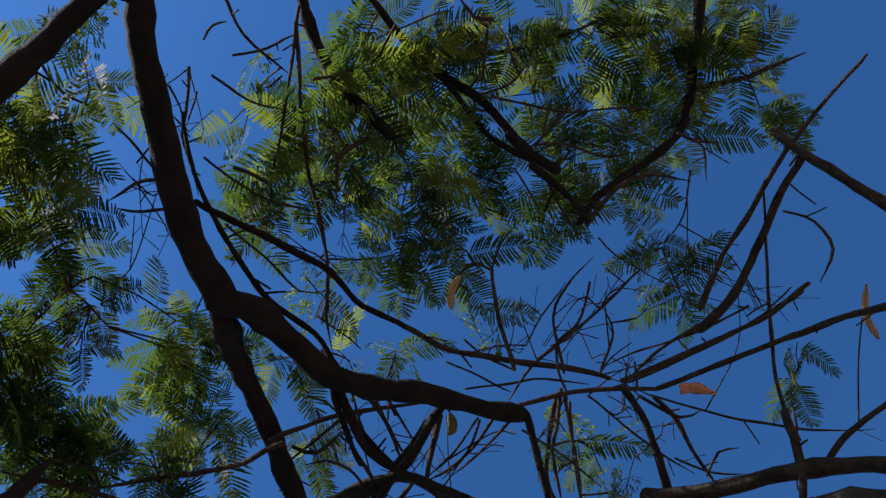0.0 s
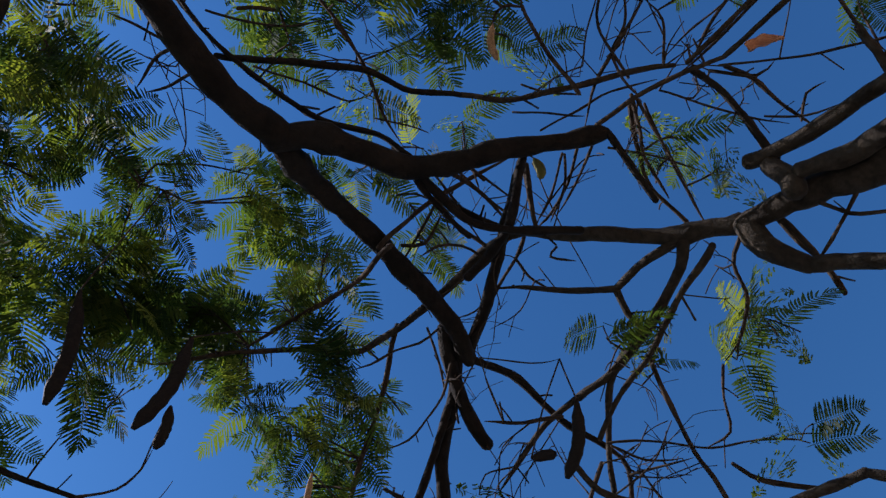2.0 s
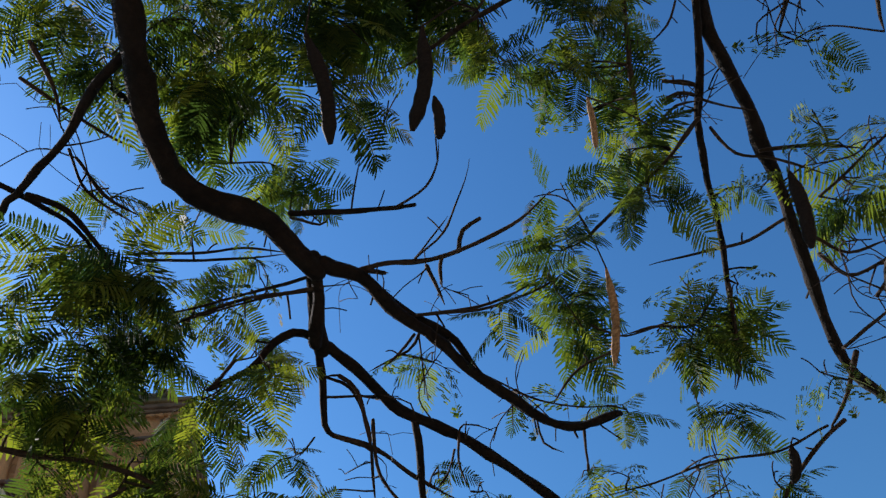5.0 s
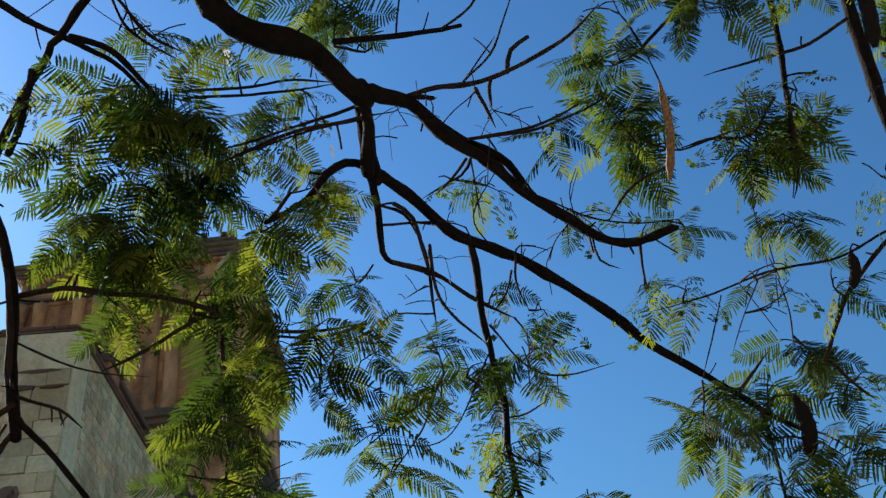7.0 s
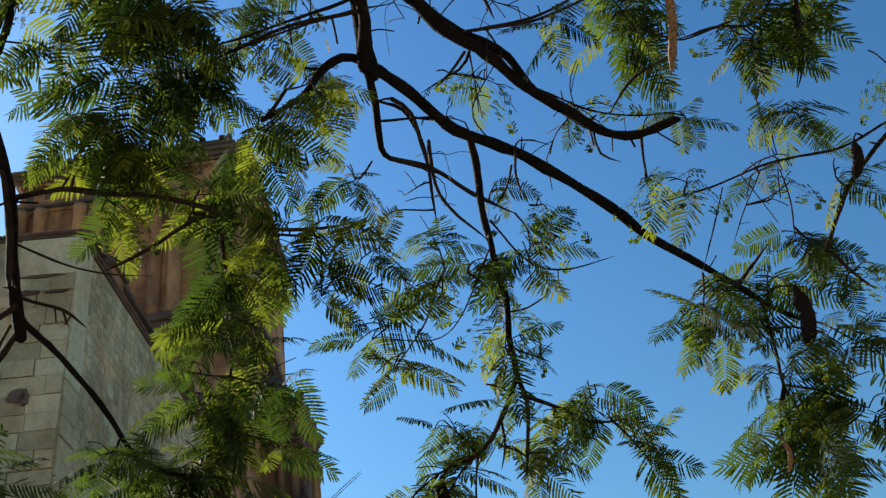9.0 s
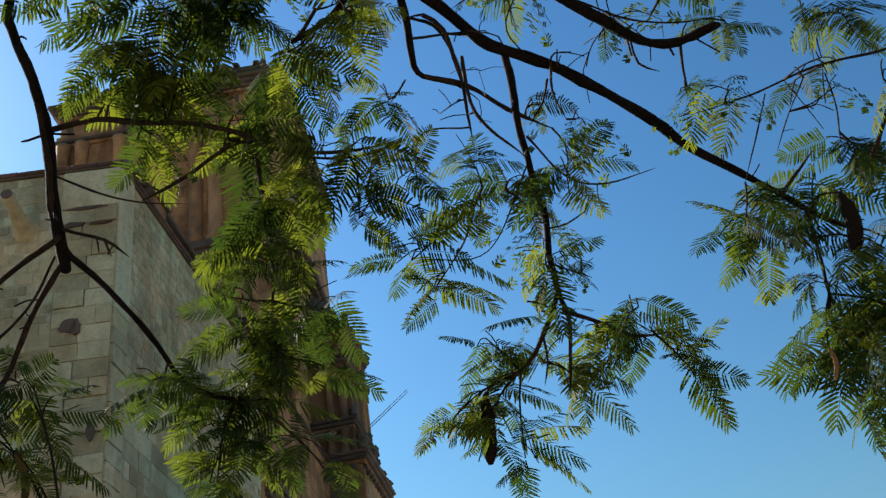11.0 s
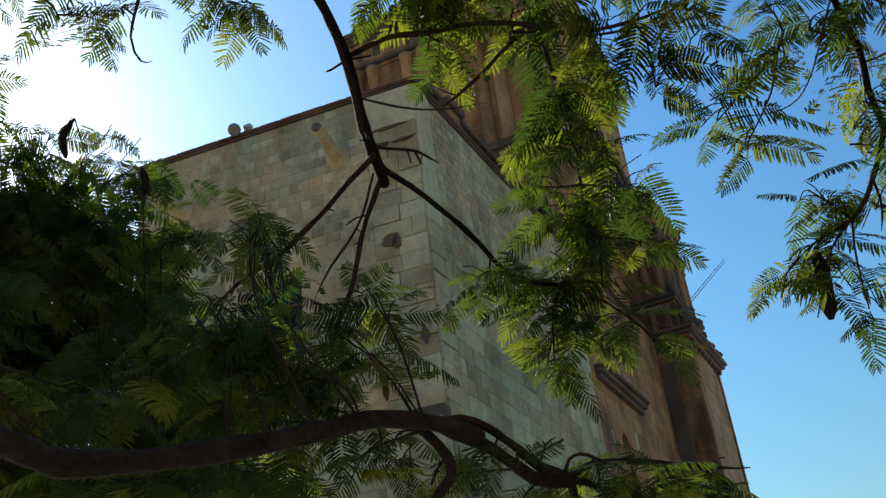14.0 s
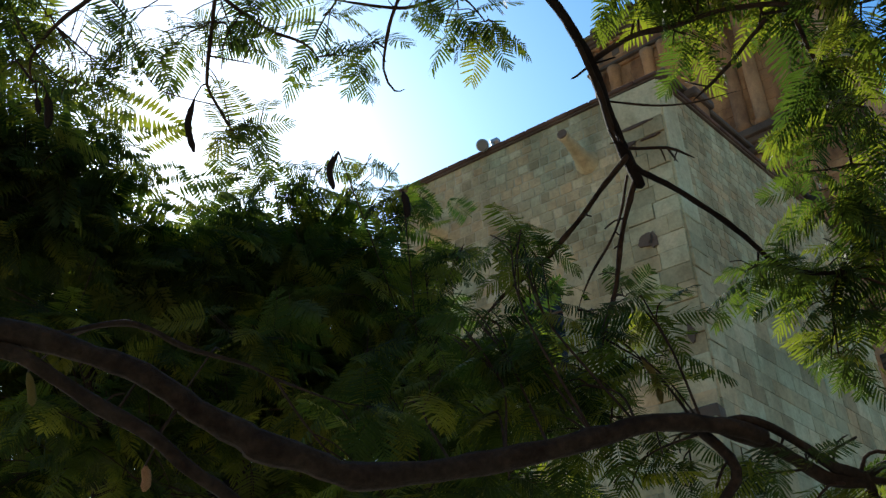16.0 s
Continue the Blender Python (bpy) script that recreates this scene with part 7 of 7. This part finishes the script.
spray(canopy_tree, 3.15, 1.98, 4.93, 0.16, 8, 0.48)
spray(canopy_tree, 2.83, 1.90, 4.78, 0.10, 5, 0.54)
spray(canopy_tree, 2.97, 1.31, 5.20, 0.12, 6, 0.48)
spray(canopy_tree, 3.10, 0.91, 5.24, 0.11, 5, 0.54)
spray(canopy_tree, 3.44, 0.87, 5.28, 0.14, 7, 0.48)
spray(canopy_tree, 3.48, 1.17, 5.19, 0.20, 13)
spray(canopy_tree, 3.42, 1.71, 4.56, 0.13, 4, 0.66)
spray(canopy_tree, 2.40, 1.91, 5.64, 0.10, 7)
spray(canopy_tree, 2.41, 1.47, 5.75, 0.11, 5, 0.54)
spray(canopy_tree, 3.33, 0.85, 4.94, 0.16, 7, 0.54)
spray(canopy_tree, 3.11, 1.66, 4.97, 0.11, 4, 0.60)
spray(canopy_tree, 0.65, 2.76, 5.13, 0.23, 11)
spray(canopy_tree, 0.24, 3.21, 5.24, 0.22, 10)
spray(canopy_tree, 0.49, 3.17, 5.17, 0.27, 13)
spray(canopy_tree, 0.82, 3.21, 5.24, 0.22, 10)
spray(canopy_tree, 0.41, 3.40, 5.05, 0.27, 13)
spray(canopy_tree, 0.69, 3.39, 4.94, 0.27, 13)
spray(canopy_tree, 0.94, 3.49, 4.84, 0.24, 11)
spray(canopy_tree, 0.58, 3.55, 4.70, 0.16, 8, 0.48)
spray(canopy_tree, 1.08, 3.02, 4.80, 0.15, 7, 0.42)
spray(canopy_tree, 1.30, 3.53, 4.57, 0.24, 11)
spray(canopy_tree, 1.06, 3.41, 4.31, 0.20, 10)
spray(canopy_tree, 1.41, 3.22, 4.51, 0.18, 8)
spray(canopy_tree, 1.62, 3.28, 4.86, 0.15, 8)
spray(canopy_tree, 1.61, 3.21, 4.35, 0.14, 8)
spray(canopy_tree, 1.46, 3.40, 4.24, 0.18, 8)
spray(canopy_tree, 1.22, 3.56, 4.14, 0.23, 11)
spray(canopy_tree, 1.07, 3.97, 4.33, 0.19, 9)
spray(canopy_tree, 1.71, 3.47, 4.09, 0.15, 8)
spray(canopy_tree, 1.79, 3.44, 3.93, 0.11, 7)
spray(canopy_tree, 1.47, 3.97, 4.13, 0.19, 8)
spray(canopy_tree, 1.07, 3.77, 3.90, 0.18, 8)
spray(canopy_tree, 1.20, 4.17, 3.92, 0.22, 10)
spray(canopy_tree, 1.43, 4.05, 3.84, 0.16, 8)
spray(canopy_tree, 1.14, 3.53, 4.82, 0.16, 8)
spray(canopy_tree, 0.44, 3.02, 5.49, 0.19, 8)
spray(canopy_tree, 0.06, 3.03, 5.24, 0.13, 6, 0.54)
spray(canopy_tree, 1.00, 2.97, 5.35, 0.14, 6, 0.54)
spray(canopy_tree, 1.30, 2.80, 4.88, 0.10, 8)
spray(canopy_tree, 2.06, 3.40, 4.66, 0.17, 8)
spray(canopy_tree, 2.19, 3.28, 4.48, 0.16, 8)
spray(canopy_tree, 2.47, 3.20, 4.54, 0.17, 8)
spray(canopy_tree, 2.27, 3.30, 4.02, 0.12, 6, 0.48)
spray(canopy_tree, 2.55, 3.43, 4.24, 0.11, 5, 0.54)
spray(canopy_tree, 2.66, 2.36, 5.29, 0.20, 13)
spray(canopy_tree, 2.20, 2.25, 5.03, 0.09, 7)
spray(canopy_tree, 3.03, 1.92, 4.82, 0.17, 12)
spray(canopy_tree, 3.11, 1.86, 4.97, 0.14, 6, 0.54)
spray(canopy_tree, 3.24, 2.94, 4.21, 0.22, 10)
spray(canopy_tree, 3.15, 2.79, 3.90, 0.10, 8)
spray(canopy_tree, 3.17, 2.03, 4.51, 0.13, 9)
spray(canopy_tree, 2.90, 2.50, 4.46, 0.14, 6, 0.54)
spray(canopy_tree, 3.48, 2.47, 4.20, 0.16, 11)
spray(canopy_tree, 3.40, 2.70, 4.20, 0.14, 7)
spray(canopy_tree, 3.38, 2.82, 3.71, 0.19, 8)
spray(canopy_tree, 3.41, 2.91, 3.48, 0.24, 11)
spray(canopy_tree, 3.57, 2.56, 3.75, 0.21, 10)
spray(canopy_tree, 3.61, 2.66, 3.47, 0.24, 11)
spray(canopy_tree, 2.81, 2.65, 4.55, 0.09, 4, 0.60)
spray(canopy_tree, 1.95, 3.26, 4.29, 0.10, 4, 0.60)
spray(canopy_tree, 2.08, 2.69, 5.09, 0.11, 5, 0.54)
spray(canopy_tree, 2.57, 2.74, 5.10, 0.11, 3, 0.66)
spray(canopy_tree, 2.41, 2.94, 4.60, 0.12, 4, 0.60)
spray(canopy_tree, 2.28, 3.08, 4.83, 0.11, 4, 0.60)
spray(canopy_tree, 3.33, 2.11, 4.25, 0.13, 6, 0.54)
spray(canopy_tree, 3.64, 2.46, 4.06, 0.14, 6, 0.54)
spray(canopy_tree, 3.29, 2.43, 4.57, 0.11, 3, 0.66)
spray(canopy_tree, 3.66, 2.95, 3.39, 0.22, 10)
spray(canopy_tree, 2.90, 2.38, 4.77, 0.05, 6)
spray(canopy_tree, 2.16, 3.74, 3.61, 0.19, 8)
spray(canopy_tree, 2.37, 3.66, 3.72, 0.19, 8)
spray(canopy_tree, 2.66, 3.60, 3.80, 0.19, 8)
spray(canopy_tree, 2.07, 3.70, 3.36, 0.15, 8)
spray(canopy_tree, 2.19, 3.66, 3.24, 0.12, 7)
spray(canopy_tree, 2.54, 3.67, 3.65, 0.16, 8)
spray(canopy_tree, 2.87, 3.47, 3.80, 0.19, 10)
spray(canopy_tree, 2.88, 3.31, 3.56, 0.16, 8)
spray(canopy_tree, 2.09, 3.63, 3.81, 0.09, 5, 0.48)
spray(canopy_tree, 2.40, 3.57, 3.92, 0.13, 7, 0.42)
spray(canopy_tree, 1.92, 3.75, 3.46, 0.10, 8)
spray(canopy_tree, 2.64, 3.20, 3.76, 0.10, 8)
spray(canopy_tree, 2.31, 3.00, 4.33, 0.13, 6, 0.54)
spray(canopy_tree, 2.34, 3.37, 4.22, 0.12, 5, 0.54)
spray(canopy_tree, 2.01, 3.28, 4.34, 0.10, 5, 0.54)
spray(canopy_tree, 3.00, 2.79, 3.95, 0.18, 8)
spray(canopy_tree, 3.47, 2.94, 3.62, 0.24, 11)
spray(canopy_tree, 3.65, 3.05, 3.46, 0.22, 10)
spray(canopy_tree, 3.40, 2.55, 3.76, 0.15, 8)
spray(canopy_tree, 1.00, 4.21, 3.63, 0.24, 11)
spray(canopy_tree, 1.17, 4.10, 3.43, 0.20, 10)
spray(canopy_tree, 0.90, 4.20, 3.85, 0.13, 7, 0.48)
spray(canopy_tree, 1.26, 4.06, 3.66, 0.21, 10)
spray(canopy_tree, 0.96, 4.12, 3.31, 0.14, 8)
spray(canopy_tree, 0.66, 3.95, 3.69, 0.10, 8)
spray(canopy_tree, 1.36, 3.89, 3.30, 0.10, 8)
spray(canopy_tree, 1.08, 4.01, 3.72, 0.15, 8)
spray(canopy_tree, 1.07, 3.86, 3.90, 0.15, 8)
spray(canopy_tree, 0.95, 3.71, 3.98, 0.12, 7)
spray(canopy_tree, -0.29, 3.84, 4.01, 0.13, 7)
spray(canopy_tree, -0.31, 3.93, 3.82, 0.13, 7, 0.48)
spray(canopy_tree, 0.02, 4.27, 3.73, 0.19, 8)
spray(canopy_tree, -0.18, 4.05, 3.41, 0.20, 10)
spray(canopy_tree, 0.14, 4.34, 3.85, 0.14, 7)
spray(canopy_tree, 0.20, 4.25, 3.44, 0.15, 7, 0.42)
spray(canopy_tree, -0.11, 4.34, 3.34, 0.21, 10)
spray(canopy_tree, -0.37, 4.14, 3.56, 0.15, 8)
spray(canopy_tree, -2.30, 2.99, 5.06, 0.23, 9, 0.42)
spray(canopy_tree, -2.19, 3.18, 4.95, 0.20, 8, 0.42)
spray(canopy_tree, -1.90, 3.13, 4.97, 0.23, 9, 0.42)
spray(canopy_tree, -1.67, 3.19, 4.97, 0.20, 8, 0.42)
spray(canopy_tree, -1.55, 3.35, 5.08, 0.17, 7, 0.42)
spray(canopy_tree, -1.40, 3.38, 5.23, 0.17, 8, 0.48)
spray(canopy_tree, -1.05, 3.33, 5.05, 0.19, 8, 0.42)
spray(canopy_tree, -1.01, 3.62, 5.04, 0.11, 5, 0.48)
spray(canopy_tree, -0.91, 3.73, 5.15, 0.13, 7)
spray(canopy_tree, -0.43, 3.51, 5.09, 0.17, 8)
spray(canopy_tree, -0.30, 3.48, 4.95, 0.10, 7)
spray(canopy_tree, -1.41, 3.50, 4.59, 0.11, 8)
spray(canopy_tree, -1.63, 3.64, 4.73, 0.09, 7)
spray(canopy_tree, -2.06, 3.25, 4.84, 0.11, 8)
spray(canopy_tree, -2.52, 3.10, 4.90, 0.15, 7)
spray(canopy_tree, -2.41, 2.95, 5.02, 0.17, 8)
spray(canopy_tree, -0.60, 3.37, 5.02, 0.11, 5, 0.54)
spray(canopy_tree, 0.22, 1.70, 6.26, 0.24, 14)
spray(canopy_tree, 0.37, 1.49, 6.33, 0.22, 12)
spray(far_tree, -2.95, 4.64, 5.77, 0.23, 12)
spray(far_tree, -2.19, 5.48, 5.95, 0.25, 12)
spray(far_tree, -1.93, 5.70, 6.00, 0.23, 11)
spray(far_tree, -1.58, 5.82, 6.06, 0.21, 10)
spray(far_tree, -1.31, 5.59, 5.60, 0.24, 12)
spray(far_tree, -1.21, 6.05, 5.83, 0.17, 8)
spray(far_tree, -2.32, 5.33, 5.53, 0.28, 15)
spray(far_tree, -3.28, 5.22, 5.56, 0.37, 21)
spray(far_tree, -3.33, 4.49, 5.49, 0.35, 25)
spray(far_tree, -3.38, 4.72, 5.18, 0.46, 43)
spray(far_tree, -3.18, 5.59, 5.30, 0.50, 40)
spray(far_tree, -2.48, 5.47, 5.19, 0.39, 25)
spray(far_tree, -2.02, 5.64, 5.34, 0.32, 18)
spray(far_tree, -1.62, 5.95, 5.41, 0.33, 18)
spray(far_tree, -1.26, 6.16, 5.37, 0.29, 15)
spray(far_tree, -0.89, 5.74, 5.15, 0.19, 10)
spray(far_tree, -1.81, 5.88, 5.03, 0.40, 25)
spray(far_tree, -3.59, 4.50, 5.74, 0.32, 23)
spray(far_tree, -1.09, 5.36, 4.47, 0.24, 12, 0.42)
spray(far_tree, -2.01, 4.93, 4.29, 0.40, 43)
spray(far_tree, -2.56, 4.98, 4.29, 0.46, 54)
spray(far_tree, -3.22, 4.76, 4.52, 0.47, 54)
spray(far_tree, -1.43, 5.30, 4.27, 0.27, 18)
spray(far_tree, -1.01, 5.56, 4.21, 0.21, 10, 0.42)
spray(far_tree, -1.71, 5.19, 3.86, 0.33, 25)
spray(far_tree, -1.30, 5.42, 3.90, 0.30, 21)
spray(far_tree, -2.92, 5.05, 3.87, 0.49, 61)
spray(far_tree, -3.02, 4.50, 3.87, 0.40, 43)
spray(far_tree, -2.39, 5.45, 4.02, 0.43, 43)
spray(far_tree, -3.49, 4.99, 3.61, 0.44, 43)
spray(far_tree, -2.62, 4.93, 3.42, 0.40, 43)
spray(far_tree, -2.03, 5.80, 3.66, 0.40, 38)
spray(far_tree, -0.88, 5.74, 3.50, 0.31, 25)
spray(far_tree, -1.44, 5.89, 3.58, 0.32, 25)
spray(far_tree, -0.41, 6.07, 3.55, 0.25, 15)
spray(near_tree, -0.28, 3.46, 3.77, 0.09, 5)
spray(near_tree, -0.25, 3.68, 3.75, 0.10, 5)
spray(near_tree, -0.53, 3.92, 3.17, 0.17, 12)
spray(near_tree, -0.28, 4.02, 3.20, 0.15, 10)
spray(near_tree, 0.01, 3.83, 3.07, 0.11, 8)
spray(near_tree, -0.21, 4.07, 3.03, 0.15, 10)
spray(near_tree, -0.47, 4.16, 2.97, 0.20, 14)
spray(near_tree, 0.03, 4.08, 2.93, 0.12, 7)
spray(near_tree, 0.20, 4.01, 2.96, 0.11, 6)
spray(near_tree, 0.21, 3.59, 3.42, 0.11, 7)
spray(near_tree, 0.03, 3.80, 3.39, 0.12, 7)
spray(near_tree, 0.15, 3.79, 3.27, 0.09, 6)
spray(near_tree, -0.31, 3.87, 3.45, 0.17, 14)
spray(near_tree, -0.41, 3.79, 3.54, 0.14, 10)
spray(near_tree, -0.59, 3.73, 3.46, 0.14, 9)
spray(near_tree, -0.68, 3.65, 3.18, 0.16, 12)
spray(near_tree, -0.96, 3.79, 3.23, 0.17, 11)
spray(near_tree, 0.49, 4.07, 2.87, 0.12, 6)
spray(near_tree, 0.78, 3.86, 2.70, 0.14, 8)
spray(near_tree, 0.95, 4.17, 2.76, 0.12, 7)
spray(near_tree, -1.04, 3.90, 2.91, 0.19, 14)
spray(near_tree, -0.72, 3.75, 2.83, 0.18, 14)
spray(near_tree, 0.29, 4.22, 2.88, 0.12, 4, 0.54)
spray(near_tree, -0.08, 3.72, 3.17, 0.09, 5)
spray(far_tree, -1.59, 5.69, 5.07, 0.31, 21)
spray(far_tree, -1.48, 6.16, 4.94, 0.32, 21)
spray(far_tree, -1.35, 6.25, 4.61, 0.32, 21)
spray(far_tree, -0.99, 6.16, 4.86, 0.24, 10, 0.42)
spray(far_tree, -0.82, 6.40, 4.60, 0.28, 15)
spray(far_tree, -0.53, 6.41, 4.30, 0.27, 15)
spray(near_tree, 0.95, 3.60, 2.67, 0.09, 4, 0.42)
spray(near_tree, 1.06, 3.53, 2.61, 0.11, 7)
spray(near_tree, 1.17, 3.46, 2.57, 0.12, 8)
spray(near_tree, 1.39, 3.68, 2.62, 0.13, 8)
spray(near_tree, 1.29, 3.75, 2.55, 0.13, 8)
spray(near_tree, 1.03, 3.72, 2.58, 0.11, 7)
spray(near_tree, 0.55, 3.81, 2.82, 0.08, 4, 0.42)
spray(near_tree, 0.67, 3.65, 2.74, 0.05, 4, 0.54)
thicket(far_tree, -4.68, 5.59, 5.76, 0.38, 24)
thicket(far_tree, -4.29, 5.85, 5.84, 0.38, 24)
thicket(far_tree, -4.73, 5.76, 5.47, 0.47, 39)
thicket(far_tree, -4.34, 6.02, 5.54, 0.47, 39)
thicket(far_tree, -3.92, 6.27, 5.60, 0.47, 39)
thicket(far_tree, -3.46, 6.52, 5.66, 0.47, 39)
thicket(far_tree, -2.97, 6.74, 5.69, 0.47, 39)
thicket(far_tree, -2.50, 6.93, 5.71, 0.47, 39)
thicket(far_tree, -4.78, 5.93, 5.13, 0.47, 39)
thicket(far_tree, -4.39, 6.20, 5.20, 0.47, 39)
thicket(far_tree, -3.97, 6.46, 5.25, 0.47, 39)
thicket(far_tree, -3.51, 6.70, 5.29, 0.47, 39)
thicket(far_tree, -3.03, 6.93, 5.32, 0.47, 39)
thicket(far_tree, -2.56, 7.12, 5.34, 0.47, 39)
thicket(far_tree, -4.82, 6.10, 4.79, 0.47, 39)
thicket(far_tree, -4.43, 6.37, 4.84, 0.47, 39)
thicket(far_tree, -4.01, 6.62, 4.89, 0.47, 39)
thicket(far_tree, -3.56, 6.87, 4.93, 0.47, 39)
thicket(far_tree, -3.08, 7.10, 4.95, 0.47, 39)
thicket(far_tree, -2.61, 7.29, 4.96, 0.47, 39)
thicket(far_tree, -4.84, 6.25, 4.44, 0.47, 39)
thicket(far_tree, -4.46, 6.52, 4.49, 0.47, 39)
thicket(far_tree, -4.04, 6.78, 4.53, 0.47, 39)
thicket(far_tree, -3.59, 7.02, 4.56, 0.47, 39)
thicket(far_tree, -3.12, 7.25, 4.58, 0.47, 39)
thicket(far_tree, -2.66, 7.44, 4.58, 0.47, 39)
thicket(far_tree, -4.86, 6.38, 4.10, 0.47, 39)
thicket(far_tree, -4.48, 6.65, 4.14, 0.47, 39)
thicket(far_tree, -4.07, 6.91, 4.17, 0.47, 39)
thicket(far_tree, -3.62, 7.15, 4.19, 0.47, 39)
thicket(far_tree, -3.15, 7.38, 4.20, 0.47, 39)
thicket(far_tree, -2.69, 7.57, 4.20, 0.47, 39)
thicket(far_tree, -2.13, 7.45, 4.96, 0.43, 30)
thicket(far_tree, -1.68, 7.58, 4.95, 0.43, 30)
thicket(far_tree, -1.18, 7.70, 4.92, 0.43, 30)
thicket(far_tree, -2.17, 7.59, 4.62, 0.43, 30)
thicket(far_tree, -1.73, 7.71, 4.61, 0.43, 30)
thicket(far_tree, -1.23, 7.83, 4.58, 0.43, 30)
thicket(far_tree, -2.21, 7.70, 4.28, 0.43, 30)
thicket(far_tree, -1.77, 7.83, 4.27, 0.43, 30)
thicket(far_tree, -1.28, 7.94, 4.24, 0.43, 30)
thicket(far_tree, -2.24, 7.79, 3.98, 0.43, 30)
thicket(far_tree, -1.80, 7.92, 3.97, 0.43, 30)
thicket(far_tree, -1.31, 8.03, 3.95, 0.43, 30)
thicket(far_tree, -2.16, 7.24, 5.38, 0.28, 15)
thicket(far_tree, -3.96, 5.74, 6.29, 0.38, 21)
thicket(far_tree, -4.14, 5.40, 6.53, 0.24, 12)
thicket(far_tree, -0.77, 8.01, 4.25, 0.28, 15)
thicket(far_tree, -5.63, 6.57, 6.40, 0.78, 45)
thicket(far_tree, -5.09, 6.93, 6.51, 0.78, 45)
thicket(far_tree, -4.50, 7.28, 6.60, 0.78, 45)
thicket(far_tree, -3.86, 7.60, 6.67, 0.78, 45)
thicket(far_tree, -3.23, 7.88, 6.72, 0.78, 45)
thicket(far_tree, -2.56, 8.12, 6.74, 0.78, 45)
thicket(far_tree, -5.70, 6.84, 5.93, 0.78, 45)
thicket(far_tree, -5.17, 7.20, 6.02, 0.78, 45)
thicket(far_tree, -4.58, 7.55, 6.10, 0.78, 45)
thicket(far_tree, -3.95, 7.88, 6.16, 0.78, 45)
thicket(far_tree, -3.32, 8.16, 6.19, 0.78, 45)
thicket(far_tree, -2.65, 8.41, 6.21, 0.78, 45)
thicket(far_tree, -5.76, 7.08, 5.44, 0.78, 45)
thicket(far_tree, -5.23, 7.45, 5.52, 0.78, 45)
thicket(far_tree, -4.65, 7.80, 5.58, 0.78, 45)
thicket(far_tree, -4.02, 8.13, 5.63, 0.78, 45)
thicket(far_tree, -3.39, 8.41, 5.66, 0.78, 45)
thicket(far_tree, -2.73, 8.66, 5.66, 0.78, 45)
thicket(far_tree, -5.80, 7.29, 4.94, 0.78, 45)
thicket(far_tree, -5.27, 7.66, 5.01, 0.78, 45)
thicket(far_tree, -4.70, 8.02, 5.06, 0.78, 45)
thicket(far_tree, -4.07, 8.35, 5.09, 0.78, 45)
thicket(far_tree, -3.45, 8.63, 5.11, 0.78, 45)
thicket(far_tree, -2.80, 8.87, 5.11, 0.78, 45)
thicket(far_tree, -5.82, 7.47, 4.49, 0.78, 45)
thicket(far_tree, -5.30, 7.84, 4.54, 0.78, 45)
thicket(far_tree, -4.73, 8.19, 4.58, 0.78, 45)
thicket(far_tree, -4.11, 8.52, 4.61, 0.78, 45)
thicket(far_tree, -3.49, 8.80, 4.62, 0.78, 45)
thicket(far_tree, -2.85, 9.04, 4.62, 0.78, 45)
thicket(far_tree, -1.98, 6.98, 5.92, 0.38, 24)
thicket(far_tree, -1.81, 7.21, 5.63, 0.38, 27)
thicket(far_tree, -1.81, 7.38, 5.29, 0.38, 24)
thicket(far_tree, -2.32, 6.80, 6.04, 0.33, 15)
thicket(far_tree, -2.18, 6.99, 5.80, 0.38, 27)
thicket(far_tree, -1.36, 7.50, 5.28, 0.33, 15)
thicket(far_tree, -1.03, 7.55, 5.30, 0.28, 9)
thicket(far_tree, -1.50, 7.33, 5.54, 0.28, 12)
thicket(far_tree, -3.82, 4.37, 5.69, 0.5, 50)
thicket(far_tree, -3.54, 4.55, 5.74, 0.45, 46)
thicket(far_tree, -3.29, 4.74, 5.75, 0.36, 34)
thicket(far_tree, -3.59, 4.81, 5.59, 0.5, 50)
thicket(far_tree, -3.28, 5.08, 5.52, 0.42, 44)
thicket(far_tree, -2.97, 5.41, 5.34, 0.4, 44)
thicket(far_tree, -3.92, 4.76, 5.31, 0.5, 40)
thicket(far_tree, -2.65, 5.79, 5.61, 0.34, 30)
thicket(far_tree, -2.33, 6.06, 5.81, 0.3, 24)
thicket(far_tree, -1.91, 6.46, 5.81, 0.3, 24)
thicket(far_tree, -2.73, 5.90, 5.39, 0.4, 40)
thicket(far_tree, -2.30, 6.26, 5.52, 0.4, 40)
for t_ in (canopy_tree, bare_tree, near_tree, far_tree):
    finish_crown(t_)
